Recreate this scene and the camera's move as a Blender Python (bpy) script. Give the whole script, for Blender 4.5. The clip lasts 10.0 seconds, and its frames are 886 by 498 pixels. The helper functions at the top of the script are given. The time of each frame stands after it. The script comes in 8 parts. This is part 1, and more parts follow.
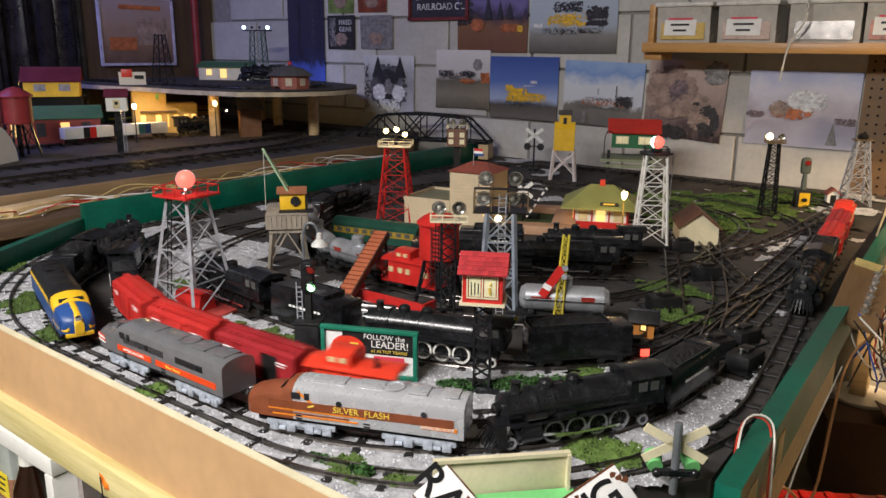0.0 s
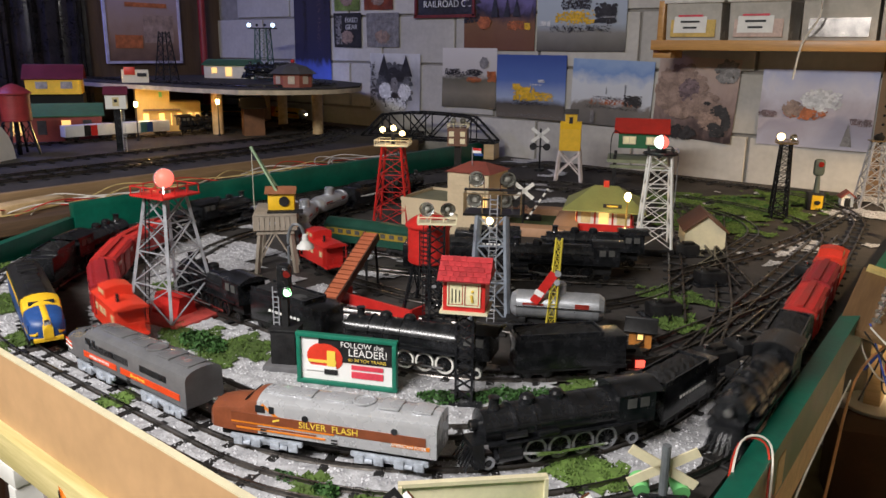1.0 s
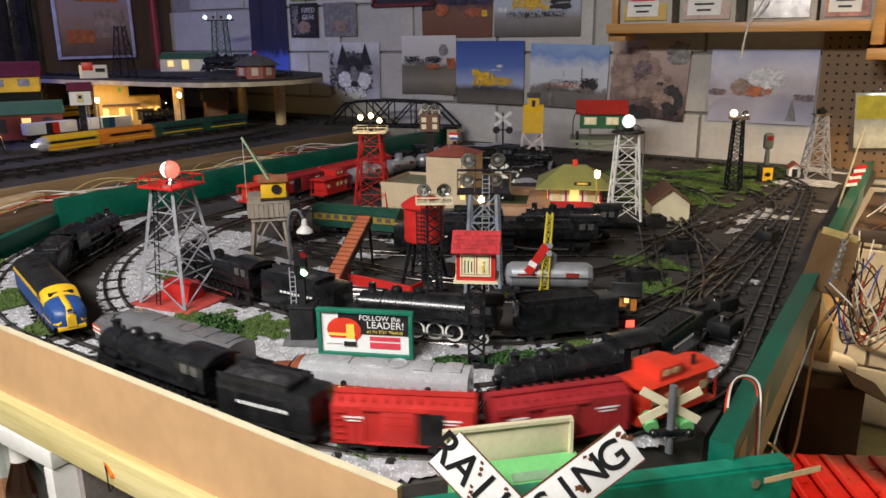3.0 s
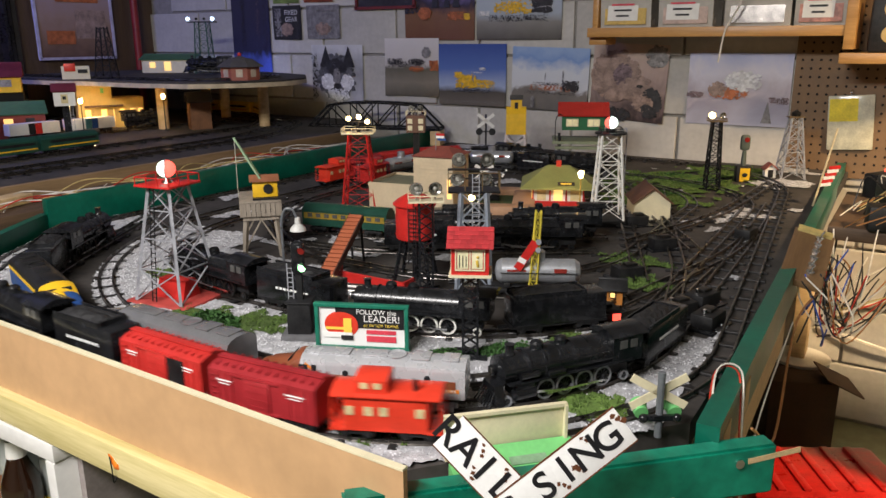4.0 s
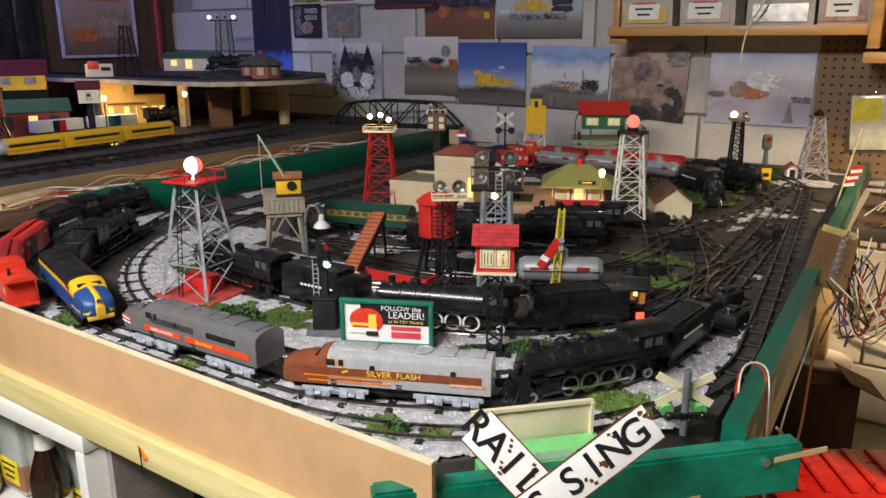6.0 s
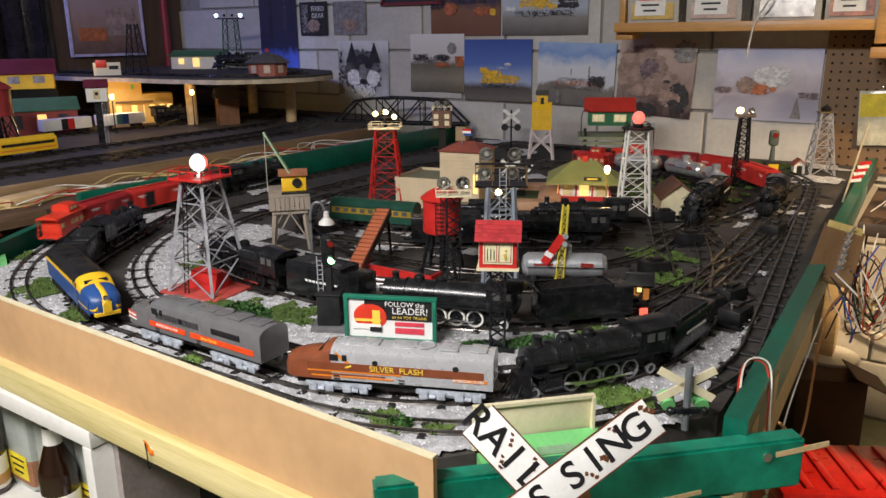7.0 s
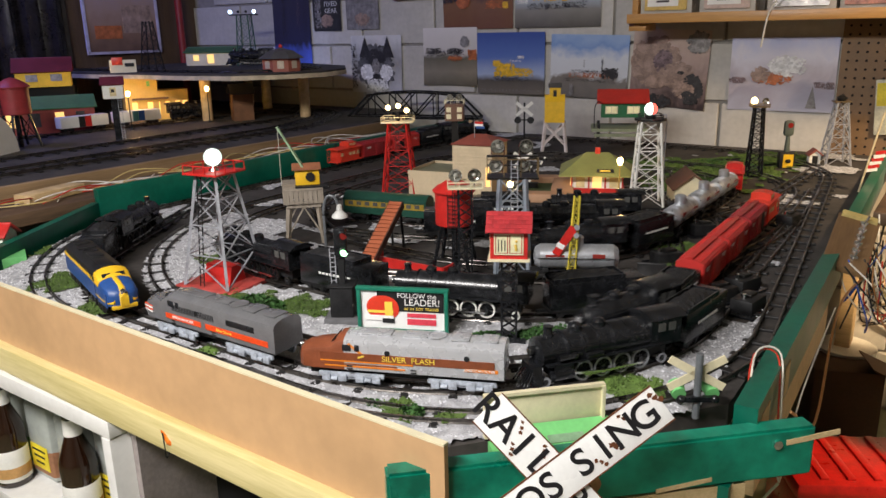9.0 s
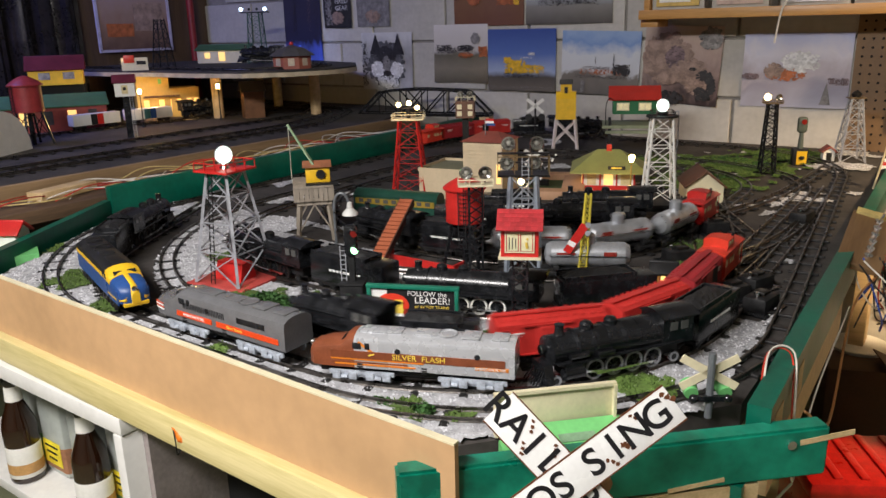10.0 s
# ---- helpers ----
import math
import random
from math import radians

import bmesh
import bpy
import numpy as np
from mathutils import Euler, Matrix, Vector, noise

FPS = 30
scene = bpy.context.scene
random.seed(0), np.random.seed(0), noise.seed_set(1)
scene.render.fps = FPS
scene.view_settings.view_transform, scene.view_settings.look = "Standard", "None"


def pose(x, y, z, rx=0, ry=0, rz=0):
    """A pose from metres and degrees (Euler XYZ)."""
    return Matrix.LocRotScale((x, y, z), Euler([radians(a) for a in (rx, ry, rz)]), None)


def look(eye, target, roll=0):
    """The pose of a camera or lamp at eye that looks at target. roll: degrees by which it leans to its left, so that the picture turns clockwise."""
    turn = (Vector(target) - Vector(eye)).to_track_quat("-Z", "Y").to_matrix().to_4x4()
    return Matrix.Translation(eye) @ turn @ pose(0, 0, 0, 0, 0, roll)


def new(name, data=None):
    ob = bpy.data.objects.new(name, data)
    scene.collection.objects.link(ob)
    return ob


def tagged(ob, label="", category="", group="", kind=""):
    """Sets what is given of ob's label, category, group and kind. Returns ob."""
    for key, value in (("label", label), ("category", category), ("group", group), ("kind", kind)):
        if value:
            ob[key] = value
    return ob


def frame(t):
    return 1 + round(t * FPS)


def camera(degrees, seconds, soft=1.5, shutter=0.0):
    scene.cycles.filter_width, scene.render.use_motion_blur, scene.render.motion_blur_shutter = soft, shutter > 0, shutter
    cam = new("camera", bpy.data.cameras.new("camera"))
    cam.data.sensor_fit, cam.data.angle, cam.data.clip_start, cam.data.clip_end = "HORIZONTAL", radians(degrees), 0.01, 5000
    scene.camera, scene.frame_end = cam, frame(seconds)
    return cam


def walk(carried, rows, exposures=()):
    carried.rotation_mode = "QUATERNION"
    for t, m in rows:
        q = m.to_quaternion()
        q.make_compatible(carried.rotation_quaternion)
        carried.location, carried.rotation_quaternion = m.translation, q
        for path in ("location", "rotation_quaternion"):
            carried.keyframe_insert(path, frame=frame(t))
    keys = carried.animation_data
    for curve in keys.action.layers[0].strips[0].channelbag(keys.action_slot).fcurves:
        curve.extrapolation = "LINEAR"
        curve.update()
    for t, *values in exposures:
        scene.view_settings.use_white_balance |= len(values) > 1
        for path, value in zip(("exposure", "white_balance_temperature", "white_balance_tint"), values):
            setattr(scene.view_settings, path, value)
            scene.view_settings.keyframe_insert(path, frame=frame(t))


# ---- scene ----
cam = camera(60.2, 10.0, shutter=0.6)
PATH = [
    (0, (0.189, 0.331, 1.337), (-0.959, 1.889, 0.833), 0.6),
    (0.5, (0.191, 0.367, 1.334), (-0.98, 1.909, 0.831), 0.7),
    (1, (0.19, 0.397, 1.329), (-0.989, 1.932, 0.825), 0.7),
    (1.5, (0.183, 0.4, 1.326), (-0.987, 1.939, 0.815), 0.4),
    (2, (0.174, 0.375, 1.328), (-0.969, 1.931, 0.807), -0.0),
    (2.5, (0.167, 0.335, 1.329), (-0.938, 1.915, 0.798), -0.4),
    (3, (0.173, 0.29, 1.334), (-0.891, 1.896, 0.798), -0.6),
    (4.5, (0.172, 0.246, 1.334), (-0.839, 1.889, 0.806), -0.2),
    (5, (0.166, 0.242, 1.336), (-0.854, 1.878, 0.807), -0.1),
    (5.5, (0.163, 0.237, 1.335), (-0.873, 1.863, 0.805), -0.1),
    (7, (0.173, 0.237, 1.333), (-0.893, 1.841, 0.794), -0.5),
    (7.5, (0.174, 0.235, 1.334), (-0.897, 1.834, 0.791), -0.6),
    (8, (0.175, 0.237, 1.332), (-0.903, 1.831, 0.786), -0.8),
    (8.5, (0.176, 0.235, 1.332), (-0.91, 1.822, 0.783), -1.0),
    (9, (0.182, 0.233, 1.331), (-0.915, 1.811, 0.779), -1.2),
    (9.5, (0.181, 0.233, 1.33), (-0.927, 1.803, 0.774), -1.4),
    (10, (0.18, 0.236, 1.331), (-0.939, 1.797, 0.772), -1.4),
]
walk(cam, [(t, look(eye, target, roll)) for t, eye, target, roll in PATH])

# ---- light ----
world = bpy.data.worlds.new("room_dark")
scene.world = world
world.use_nodes = True
world.node_tree.nodes["Background"].inputs[0].default_value = (0.5, 0.55, 0.7, 1)
world.node_tree.nodes["Background"].inputs[1].default_value = 0.02
scene.view_settings.exposure = 0.0


def area_lamp(name, eye, target, sx, sy, power, colour, spread=180):
    d = bpy.data.lights.new(name, "AREA")
    d.shape, d.size, d.size_y, d.energy, d.color = "RECTANGLE", sx, sy, power, colour
    d.spread = radians(spread)
    ob = new(name, d)
    ob.matrix_basis = look(eye, target)
    return ob


def bulb_lamp(name, place, power, colour, radius=0.008):
    d = bpy.data.lights.new(name, "POINT")
    d.energy, d.color, d.shadow_soft_size = power, colour, radius
    ob = new(name, d)
    ob.location = place
    return ob


area_lamp("ceiling_tube", (-0.5, -0.4, 2.24), (-0.6, 0.5, 0.9), 1.2, 0.2, 60.0, (1.0, 0.96, 0.94))
# added warm fill with a narrow beam, brightens the lower right wall; no fitting
area_lamp("right_wall_fill", (1.3, 1.8, 2.24), (0.3, 2.85, 0.3), 0.25, 0.25, 18.0, (1.0, 0.72, 0.42), 66)

# ---- materials ----
MATS = {}


def mat(name, col, rough=0.5, metal=0.0, vary=0.25, scale=30.0, bump=0.0, emit=0.0, col2=None, alpha=1.0, spec=0.5, island=False, obrand=0.0):
    """A painted or raw surface with grain at two scales."""
    if name in MATS:
        return MATS[name]
    m = bpy.data.materials.new(name)
    m.use_nodes = True
    nt = m.node_tree
    p = nt.nodes["Principled BSDF"]
    p.inputs["Roughness"].default_value = rough
    p.inputs["Metallic"].default_value = metal
    p.inputs["Specular IOR Level"].default_value = spec
    tc = nt.nodes.new("ShaderNodeTexCoord")
    n1 = nt.nodes.new("ShaderNodeTexNoise")
    n1.inputs["Scale"].default_value, n1.inputs["Detail"].default_value = scale, 6
    n2 = nt.nodes.new("ShaderNodeTexNoise")
    n2.inputs["Scale"].default_value, n2.inputs["Detail"].default_value = scale * 7, 3
    for n in (n1, n2):
        nt.links.new(tc.outputs["Object"], n.inputs["Vector"])
    add = nt.nodes.new("ShaderNodeMath")
    add.operation = "ADD"
    half = nt.nodes.new("ShaderNodeMath")
    half.operation = "MULTIPLY"
    half.inputs[1].default_value = 0.5
    nt.links.new(n2.outputs["Fac"], half.inputs[0])
    nt.links.new(n1.outputs["Fac"], add.inputs[0])
    nt.links.new(half.outputs[0], add.inputs[1])
    ramp = nt.nodes.new("ShaderNodeValToRGB")
    ramp.color_ramp.elements[0].position, ramp.color_ramp.elements[1].position = 0.5, 1.0
    a = [c * (1 - vary) for c in col]
    b = list(col2) if col2 else [min(1, c * (1 + vary)) for c in col]
    ramp.color_ramp.elements[0].color, ramp.color_ramp.elements[1].color = (*a, 1), (*b, 1)
    nt.links.new(add.outputs[0], ramp.inputs[0])
    out = ramp.outputs[0]
    if island or obrand:
        hsv = nt.nodes.new("ShaderNodeHueSaturation")
        mr = nt.nodes.new("ShaderNodeMapRange")
        w = obrand or 0.4
        mr.inputs["To Min"].default_value, mr.inputs["To Max"].default_value = 1 - w, 1 + w
        if island:
            src = nt.nodes.new("ShaderNodeNewGeometry").outputs["Random Per Island"]
        else:
            src = nt.nodes.new("ShaderNodeObjectInfo").outputs["Random"]
        nt.links.new(src, mr.inputs[0])
        nt.links.new(mr.outputs[0], hsv.inputs["Value"])
        nt.links.new(out, hsv.inputs["Color"])
        out = hsv.outputs[0]
    nt.links.new(out, p.inputs["Base Color"])
    rr = nt.nodes.new("ShaderNodeMapRange")
    rr.inputs["To Min"].default_value, rr.inputs["To Max"].default_value = max(0.02, rough - 0.12), min(1, rough + 0.15)
    nt.links.new(n1.outputs["Fac"], rr.inputs[0])
    nt.links.new(rr.outputs[0], p.inputs["Roughness"])
    if bump:
        bp = nt.nodes.new("ShaderNodeBump")
        bp.inputs["Strength"].default_value, bp.inputs["Distance"].default_value = bump, 0.002
        nt.links.new(add.outputs[0], bp.inputs["Height"])
        nt.links.new(bp.outputs[0], p.inputs["Normal"])
    if emit:
        nt.links.new(out, p.inputs["Emission Color"])
        p.inputs["Emission Strength"].default_value = emit
    MATS[name] = m
    return m


def glow(name, col, strength):
    if name in MATS:
        return MATS[name]
    m = bpy.data.materials.new(name)
    m.use_nodes = True
    p = m.node_tree.nodes["Principled BSDF"]
    p.inputs["Base Color"].default_value = (*[0.8 * c for c in col], 1)
    p.inputs["Emission Color"].default_value = (*col, 1)
    p.inputs["Emission Strength"].default_value = strength
    MATS[name] = m
    return m


def glass(name, col, rough=0.05, weight=1.0):
    if name in MATS:
        return MATS[name]
    m = bpy.data.materials.new(name)
    m.use_nodes = True
    p = m.node_tree.nodes["Principled BSDF"]
    p.inputs["Base Color"].default_value = (*col, 1)
    p.inputs["Roughness"].default_value = rough
    p.inputs["Transmission Weight"].default_value = weight
    p.inputs["IOR"].default_value = 1.3
    MATS[name] = m
    return m


def wood(name, col, col2, rough=0.55, scale=3.0, axis=0):
    """Planed timber: streaks along one axis."""
    if name in MATS:
        return MATS[name]
    m = mat(name, col, rough, vary=0.2, col2=col2, scale=6, bump=0.15)
    nt = m.node_tree
    mp = nt.nodes.new("ShaderNodeMapping")
    sc = [9.0, 9.0, 9.0]
    sc[axis] = 0.6
    mp.inputs["Scale"].default_value = [v * scale / 3 for v in sc]
    tc = next(n for n in nt.nodes if n.bl_idname == "ShaderNodeTexCoord")
    nt.links.new(tc.outputs["Object"], mp.inputs["Vector"])
    for n in [n for n in nt.nodes if n.bl_idname == "ShaderNodeTexNoise"]:
        nt.links.new(mp.outputs[0], n.inputs["Vector"])
    return m


BLACK = mat("black_enamel", (0.008, 0.009, 0.01), 0.22, vary=0.5, scale=60, col2=(0.02, 0.021, 0.024))
BLACKM = mat("black_matt_plastic", (0.009, 0.009, 0.01), 0.5, vary=0.5, scale=50, col2=(0.022, 0.022, 0.023), spec=0.35)
DARKMETAL = mat("dark_tarnished_metal", (0.03, 0.028, 0.026), 0.4, 0.6, scale=60)
RAIL = mat("blackened_rail_steel", (0.12, 0.11, 0.1), 0.28, 0.9, vary=0.4, scale=40)
TIE = mat("black_pressed_tie", (0.015, 0.014, 0.014), 0.5, vary=0.4, scale=80)
CHROME = mat("polished_metal", (0.75, 0.75, 0.74), 0.18, 1.0, vary=0.1)
SILVER = mat("silver_painted_plastic", (0.52, 0.53, 0.55), 0.26, 0.35, vary=0.06, scale=50)
PALETRUCK = mat("pale_grey_truck_casting", (0.42, 0.46, 0.52), 0.4, 0.2, vary=0.4, scale=160)
TINGREY = mat("grey_tinplate_paint", (0.36, 0.37, 0.4), 0.45, 0.2, vary=0.25, scale=70)
RED = mat("red_enamel", (0.52, 0.022, 0.018), 0.38, vary=0.2, scale=50)
REDCAR = mat("red_car_plastic", (0.5, 0.03, 0.025), 0.42, vary=0.18, scale=40)
MAROON = mat("maroon_car_plastic", (0.32, 0.02, 0.025), 0.45, vary=0.2, scale=40)
CABRED = mat("bright_caboose_red", (0.68, 0.045, 0.02), 0.4, vary=0.15, scale=40)
BROWN = mat("tuscan_brown_paint", (0.21, 0.06, 0.025), 0.38, vary=0.2, scale=50)
ORANGE = mat("orange_stripe_paint", (0.72, 0.22, 0.02), 0.4, vary=0.12, scale=50)
REDORANGE = mat("red_orange_stripe", (0.72, 0.07, 0.015), 0.4, vary=0.12, scale=50)
GUNMETAL = mat("gunmetal_grey_paint", (0.26, 0.26, 0.27), 0.2, 0.5, vary=0.12, scale=50)
YELLOW = mat("yellow_enamel", (0.78, 0.47, 0.02), 0.42, vary=0.12, scale=40)
BLUE = mat("dark_blue_paint", (0.02, 0.07, 0.24), 0.4, vary=0.2, scale=40)
WHITE = mat("white_paint", (0.78, 0.77, 0.72), 0.5, vary=0.08, scale=30)
CREAM = mat("cream_paint", (0.72, 0.65, 0.44), 0.5, vary=0.1, scale=30)
GREEN = mat("green_gloss_paint", (0.0, 0.1, 0.062), 0.35, vary=0.3, scale=12, bump=0.15)
LIMEGREEN = mat("light_green_paint", (0.16, 0.5, 0.17), 0.45, vary=0.15, scale=20)
LETTER = mat("gold_lettering", (0.85, 0.62, 0.08), 0.5, vary=0.05)
WHITELET = mat("white_lettering", (0.85, 0.85, 0.82), 0.5, vary=0.05)
TANK = mat("silver_tank_paint", (0.5, 0.52, 0.55), 0.3, 0.65, vary=0.2, scale=40)
BULB = glow("warm_bulb", (1.0, 0.72, 0.3), 14.0)
BULBW = glow("white_bulb", (1.0, 0.93, 0.75), 12.0)
LITWIN = glow("lit_window", (1.0, 0.62, 0.2), 1.1)

# ---- mesh helpers ----
T = 0.92          # the layout's ground
RT = T + 0.0095   # top of rail


def box(bm, c, s, rz=0.0, ry=0.0, rx=0.0, bevel=0.0):
    r = bmesh.ops.create_cube(bm, size=1.0)
    bmesh.ops.transform(bm, matrix=Matrix.Diagonal((*s, 1)), verts=r["verts"])
    if bevel:
        es = list({e for v in r["verts"] for e in v.link_edges})
        o = bmesh.ops.bevel(bm, geom=es, offset=bevel, segments=2, affect="EDGES", profile=0.5)
        vs = list({v for f in o["faces"] for v in f.verts} | {v for v in r["verts"] if v.is_valid})
    else:
        vs = r["verts"]
    bmesh.ops.transform(bm, matrix=pose(*c, rx, ry, rz), verts=vs)
    return bm


def rod(bm, a, b, r, r2=None, n=8):
    a, b = Vector(a), Vector(b)
    d = b - a
    o = bmesh.ops.create_cone(bm, cap_ends=True, segments=n, radius1=r, radius2=r if r2 is None else r2, depth=d.length)
    bmesh.ops.transform(bm, matrix=Matrix.Translation((a + b) / 2) @ d.to_track_quat("Z", "Y").to_matrix().to_4x4(), verts=o["verts"])
    return bm


def bar(bm, a, b, w, h):
    """A square bar from a to b."""
    a, b = Vector(a), Vector(b)
    d = b - a
    r = bmesh.ops.create_cube(bm, size=1.0)
    bmesh.ops.transform(bm, matrix=Matrix.Translation((a + b) / 2) @ d.to_track_quat("X", "Z").to_matrix().to_4x4() @ Matrix.Diagonal((d.length, w, h, 1)), verts=r["verts"])
    return bm


def ball(bm, c, r, n=12, sz=1.0):
    o = bmesh.ops.create_uvsphere(bm, u_segments=n, v_segments=max(5, n * 2 // 3), radius=r)
    bmesh.ops.transform(bm, matrix=Matrix.Translation(c) @ Matrix.Diagonal((1, 1, sz, 1)), verts=o["verts"])
    return bm


def prism(bm, profile, x0, x1):
    """A closed (y, z) profile drawn out along x."""
    f = [bm.verts.new((x0, y, z)) for y, z in profile]
    g = [bm.verts.new((x1, y, z)) for y, z in profile]
    n = len(profile)
    fs = [bm.faces.new(f[::-1]), bm.faces.new(g)]
    for i in range(n):
        fs.append(bm.faces.new((f[i], f[(i + 1) % n], g[(i + 1) % n], g[i])))
    bmesh.ops.recalc_face_normals(bm, faces=fs)
    return bm


def lathe(bm, profile, c=(0, 0, 0), n=20):
    rings = []
    for r, z in profile:
        rings.append([bm.verts.new((c[0] + r * math.cos(2 * math.pi * k / n), c[1] + r * math.sin(2 * math.pi * k / n), c[2] + z)) for k in range(n)])
    fs = []
    for a, b in zip(rings, rings[1:]):
        for k in range(n):
            fs.append(bm.faces.new((a[k], a[(k + 1) % n], b[(k + 1) % n], b[k])))
    fs.append(bm.faces.new(rings[0][::-1]))
    fs.append(bm.faces.new(rings[-1]))
    bmesh.ops.recalc_face_normals(bm, faces=fs)
    return bm


def ring(bm, c, r, w, t_, n=22):
    """A flat hoop in the xz plane: outer radius r, rim width w, thickness t_."""
    loops = []
    for k in range(n):
        a = 2 * math.pi * k / n
        loops.append([bm.verts.new((c[0] + q * math.cos(a), c[1] + y, c[2] + q * math.sin(a))) for q, y in ((r, -t_ / 2), (r, t_ / 2), (r - w, t_ / 2), (r - w, -t_ / 2))])
    fs = []
    for k in range(n):
        a, b = loops[k], loops[(k + 1) % n]
        for i in range(4):
            fs.append(bm.faces.new((a[i], a[(i + 1) % 4], b[(i + 1) % 4], b[i])))
    bmesh.ops.recalc_face_normals(bm, faces=fs)
    return bm


def slab(bm, outline, z0, z1):
    """A flat plate of a given outline in plan."""
    a = [bm.verts.new((x, y, z0)) for x, y in outline]
    b = [bm.verts.new((x, y, z1)) for x, y in outline]
    n = len(a)
    fs = [bm.faces.new(a[::-1]), bm.faces.new(b)]
    for i in range(n):
        fs.append(bm.faces.new((a[i], a[(i + 1) % n], b[(i + 1) % n], b[i])))
    bmesh.ops.recalc_face_normals(bm, faces=fs)
    return bm


def tube(bm, pts, r, n=6):
    pts = [Vector(p) for p in pts]
    rings = []
    for i, p in enumerate(pts):
        d = (pts[min(i + 1, len(pts) - 1)] - pts[max(i - 1, 0)]).normalized()
        q = d.to_track_quat("Z", "Y").to_matrix()
        rings.append([bm.verts.new(p + q @ Vector((r * math.cos(2 * math.pi * k / n), r * math.sin(2 * math.pi * k / n), 0))) for k in range(n)])
    for a, b in zip(rings, rings[1:]):
        for k in range(n):
            bm.faces.new((a[k], a[(k + 1) % n], b[(k + 1) % n], b[k]))
    bm.faces.new(rings[0][::-1])
    bm.faces.new(rings[-1])
    return bm


def sag(points, steps=8):
    """A smooth curve through a few points."""
    P = [Vector(p) for p in points]
    P = [P[0] * 2 - P[1], *P, P[-1] * 2 - P[-2]]
    out = []
    for a, b, c, d in zip(P, P[1:], P[2:], P[3:]):
        for k in range(steps):
            u = k / steps
            out.append(0.5 * (2 * b + (c - a) * u + (2 * a - 5 * b + 4 * c - d) * u * u + (3 * b - a - 3 * c + d) * u ** 3))
    return out + [P[-2]]


def finish(bm, name, material, smooth=True):
    me = bpy.data.meshes.new(name)
    bm.normal_update()
    bm.to_mesh(me)
    bm.free()
    me.materials.append(material)
    if smooth:
        me.polygons.foreach_set("use_smooth", [True] * len(me.polygons))
        me.set_sharp_from_angle(angle=radians(32))
    return me


def part(name, bm, material, parent, label="", smooth=True):
    ob = new(name, finish(bm, name, material, smooth))
    ob.parent = parent
    return tagged(ob, label)


def single(name, bm, material, label, category, group="", kind="", smooth=True):
    return tagged(new(name, finish(bm, name, material, smooth)), label, category, group, kind)


SIZE = [1.0]   # the accessories' size against their drawing


def thing(name, label, category, m=None, group="", kind=""):
    ob = new(name)
    ob.empty_display_size = 0.02
    if m is not None:
        ob.matrix_basis = m @ Matrix.Scale(SIZE[0], 4)
    return tagged(ob, label, category, group, kind)


def NB():
    return bmesh.new()


def words(name, text, size, material, parent, m, label="", depth=0.0004, bold=0.0):
    """Raised lettering in the built-in font."""
    cu = bpy.data.curves.new(name, "FONT")
    cu.body, cu.size, cu.extrude, cu.align_x, cu.align_y = text, size, depth, "CENTER", "CENTER"
    cu.offset = bold
    tmp = bpy.data.objects.new(name, cu)
    scene.collection.objects.link(tmp)
    me = bpy.data.meshes.new_from_object(tmp.evaluated_get(bpy.context.evaluated_depsgraph_get()))
    bpy.data.objects.remove(tmp)
    me.materials.clear()
    me.materials.append(material)
    ob = new(name, me)
    ob.parent = parent
    ob.matrix_basis = m
    return tagged(ob, label)


# ---- the lines of track ----
class Line:
    """A line of track through corners (x, y, radius of the bend)."""

    def __init__(self, corners, closed=True, step=0.01):
        pts = []
        n = len(corners)
        for i, (x, y, r) in enumerate(corners):
            p = Vector((x, y))
            if not closed and i in (0, n - 1):
                pts.append(p)
                continue
            a = (Vector(corners[i - 1][:2]) - p).normalized()
            b = (Vector(corners[(i + 1) % n][:2]) - p).normalized()
            ang = a.angle(b)
            d = r / math.tan(ang / 2)
            c = p + (a + b).normalized() * (r / math.sin(ang / 2))
            v0, v1 = p + a * d - c, p + b * d - c
            turn = v0.angle_signed(v1)
            m = max(4, int(abs(turn) * r / 0.02))
            for k in range(m + 1):
                w = -turn * k / m
                pts.append(c + Vector((v0.x * math.cos(w) - v0.y * math.sin(w), v0.x * math.sin(w) + v0.y * math.cos(w))))
        if closed:
            pts.append(pts[0])
        self.closed = closed
        P = np.array([tuple(p) for p in pts])
        S = np.concatenate([[0], np.cumsum(np.hypot(*np.diff(P, axis=0).T))])
        keep = np.concatenate([[True], np.diff(S) > 1e-6])
        self.P, self.S = P[keep], S[keep]
        self.length = self.S[-1]

    def at(self, s):
        if self.closed:
            s = s % self.length
        return np.array([np.interp(s, self.S, self.P[:, 0]), np.interp(s, self.S, self.P[:, 1])])

    def place_of(self, x, y):
        q = np.linspace(0, self.length, 2000, endpoint=False)
        d = [np.hypot(*(self.at(v) - (x, y))) for v in q]
        return float(q[int(np.argmin(d))])

    def ride(self, s, gap, z):
        """Pose of a vehicle centred at s, that stands on two trucks gap apart, heading along the line."""
        a, b = self.at(s + gap / 2), self.at(s - gap / 2)
        c = (a + b) / 2
        return pose(c[0], c[1], z, 0, 0, math.degrees(math.atan2(a[1] - b[1], a[0] - b[0])))

    def sample(self, s0, s1, step=0.02):
        return [self.at(s) for s in np.linspace(s0, s1, max(2, int((s1 - s0) / step)))]


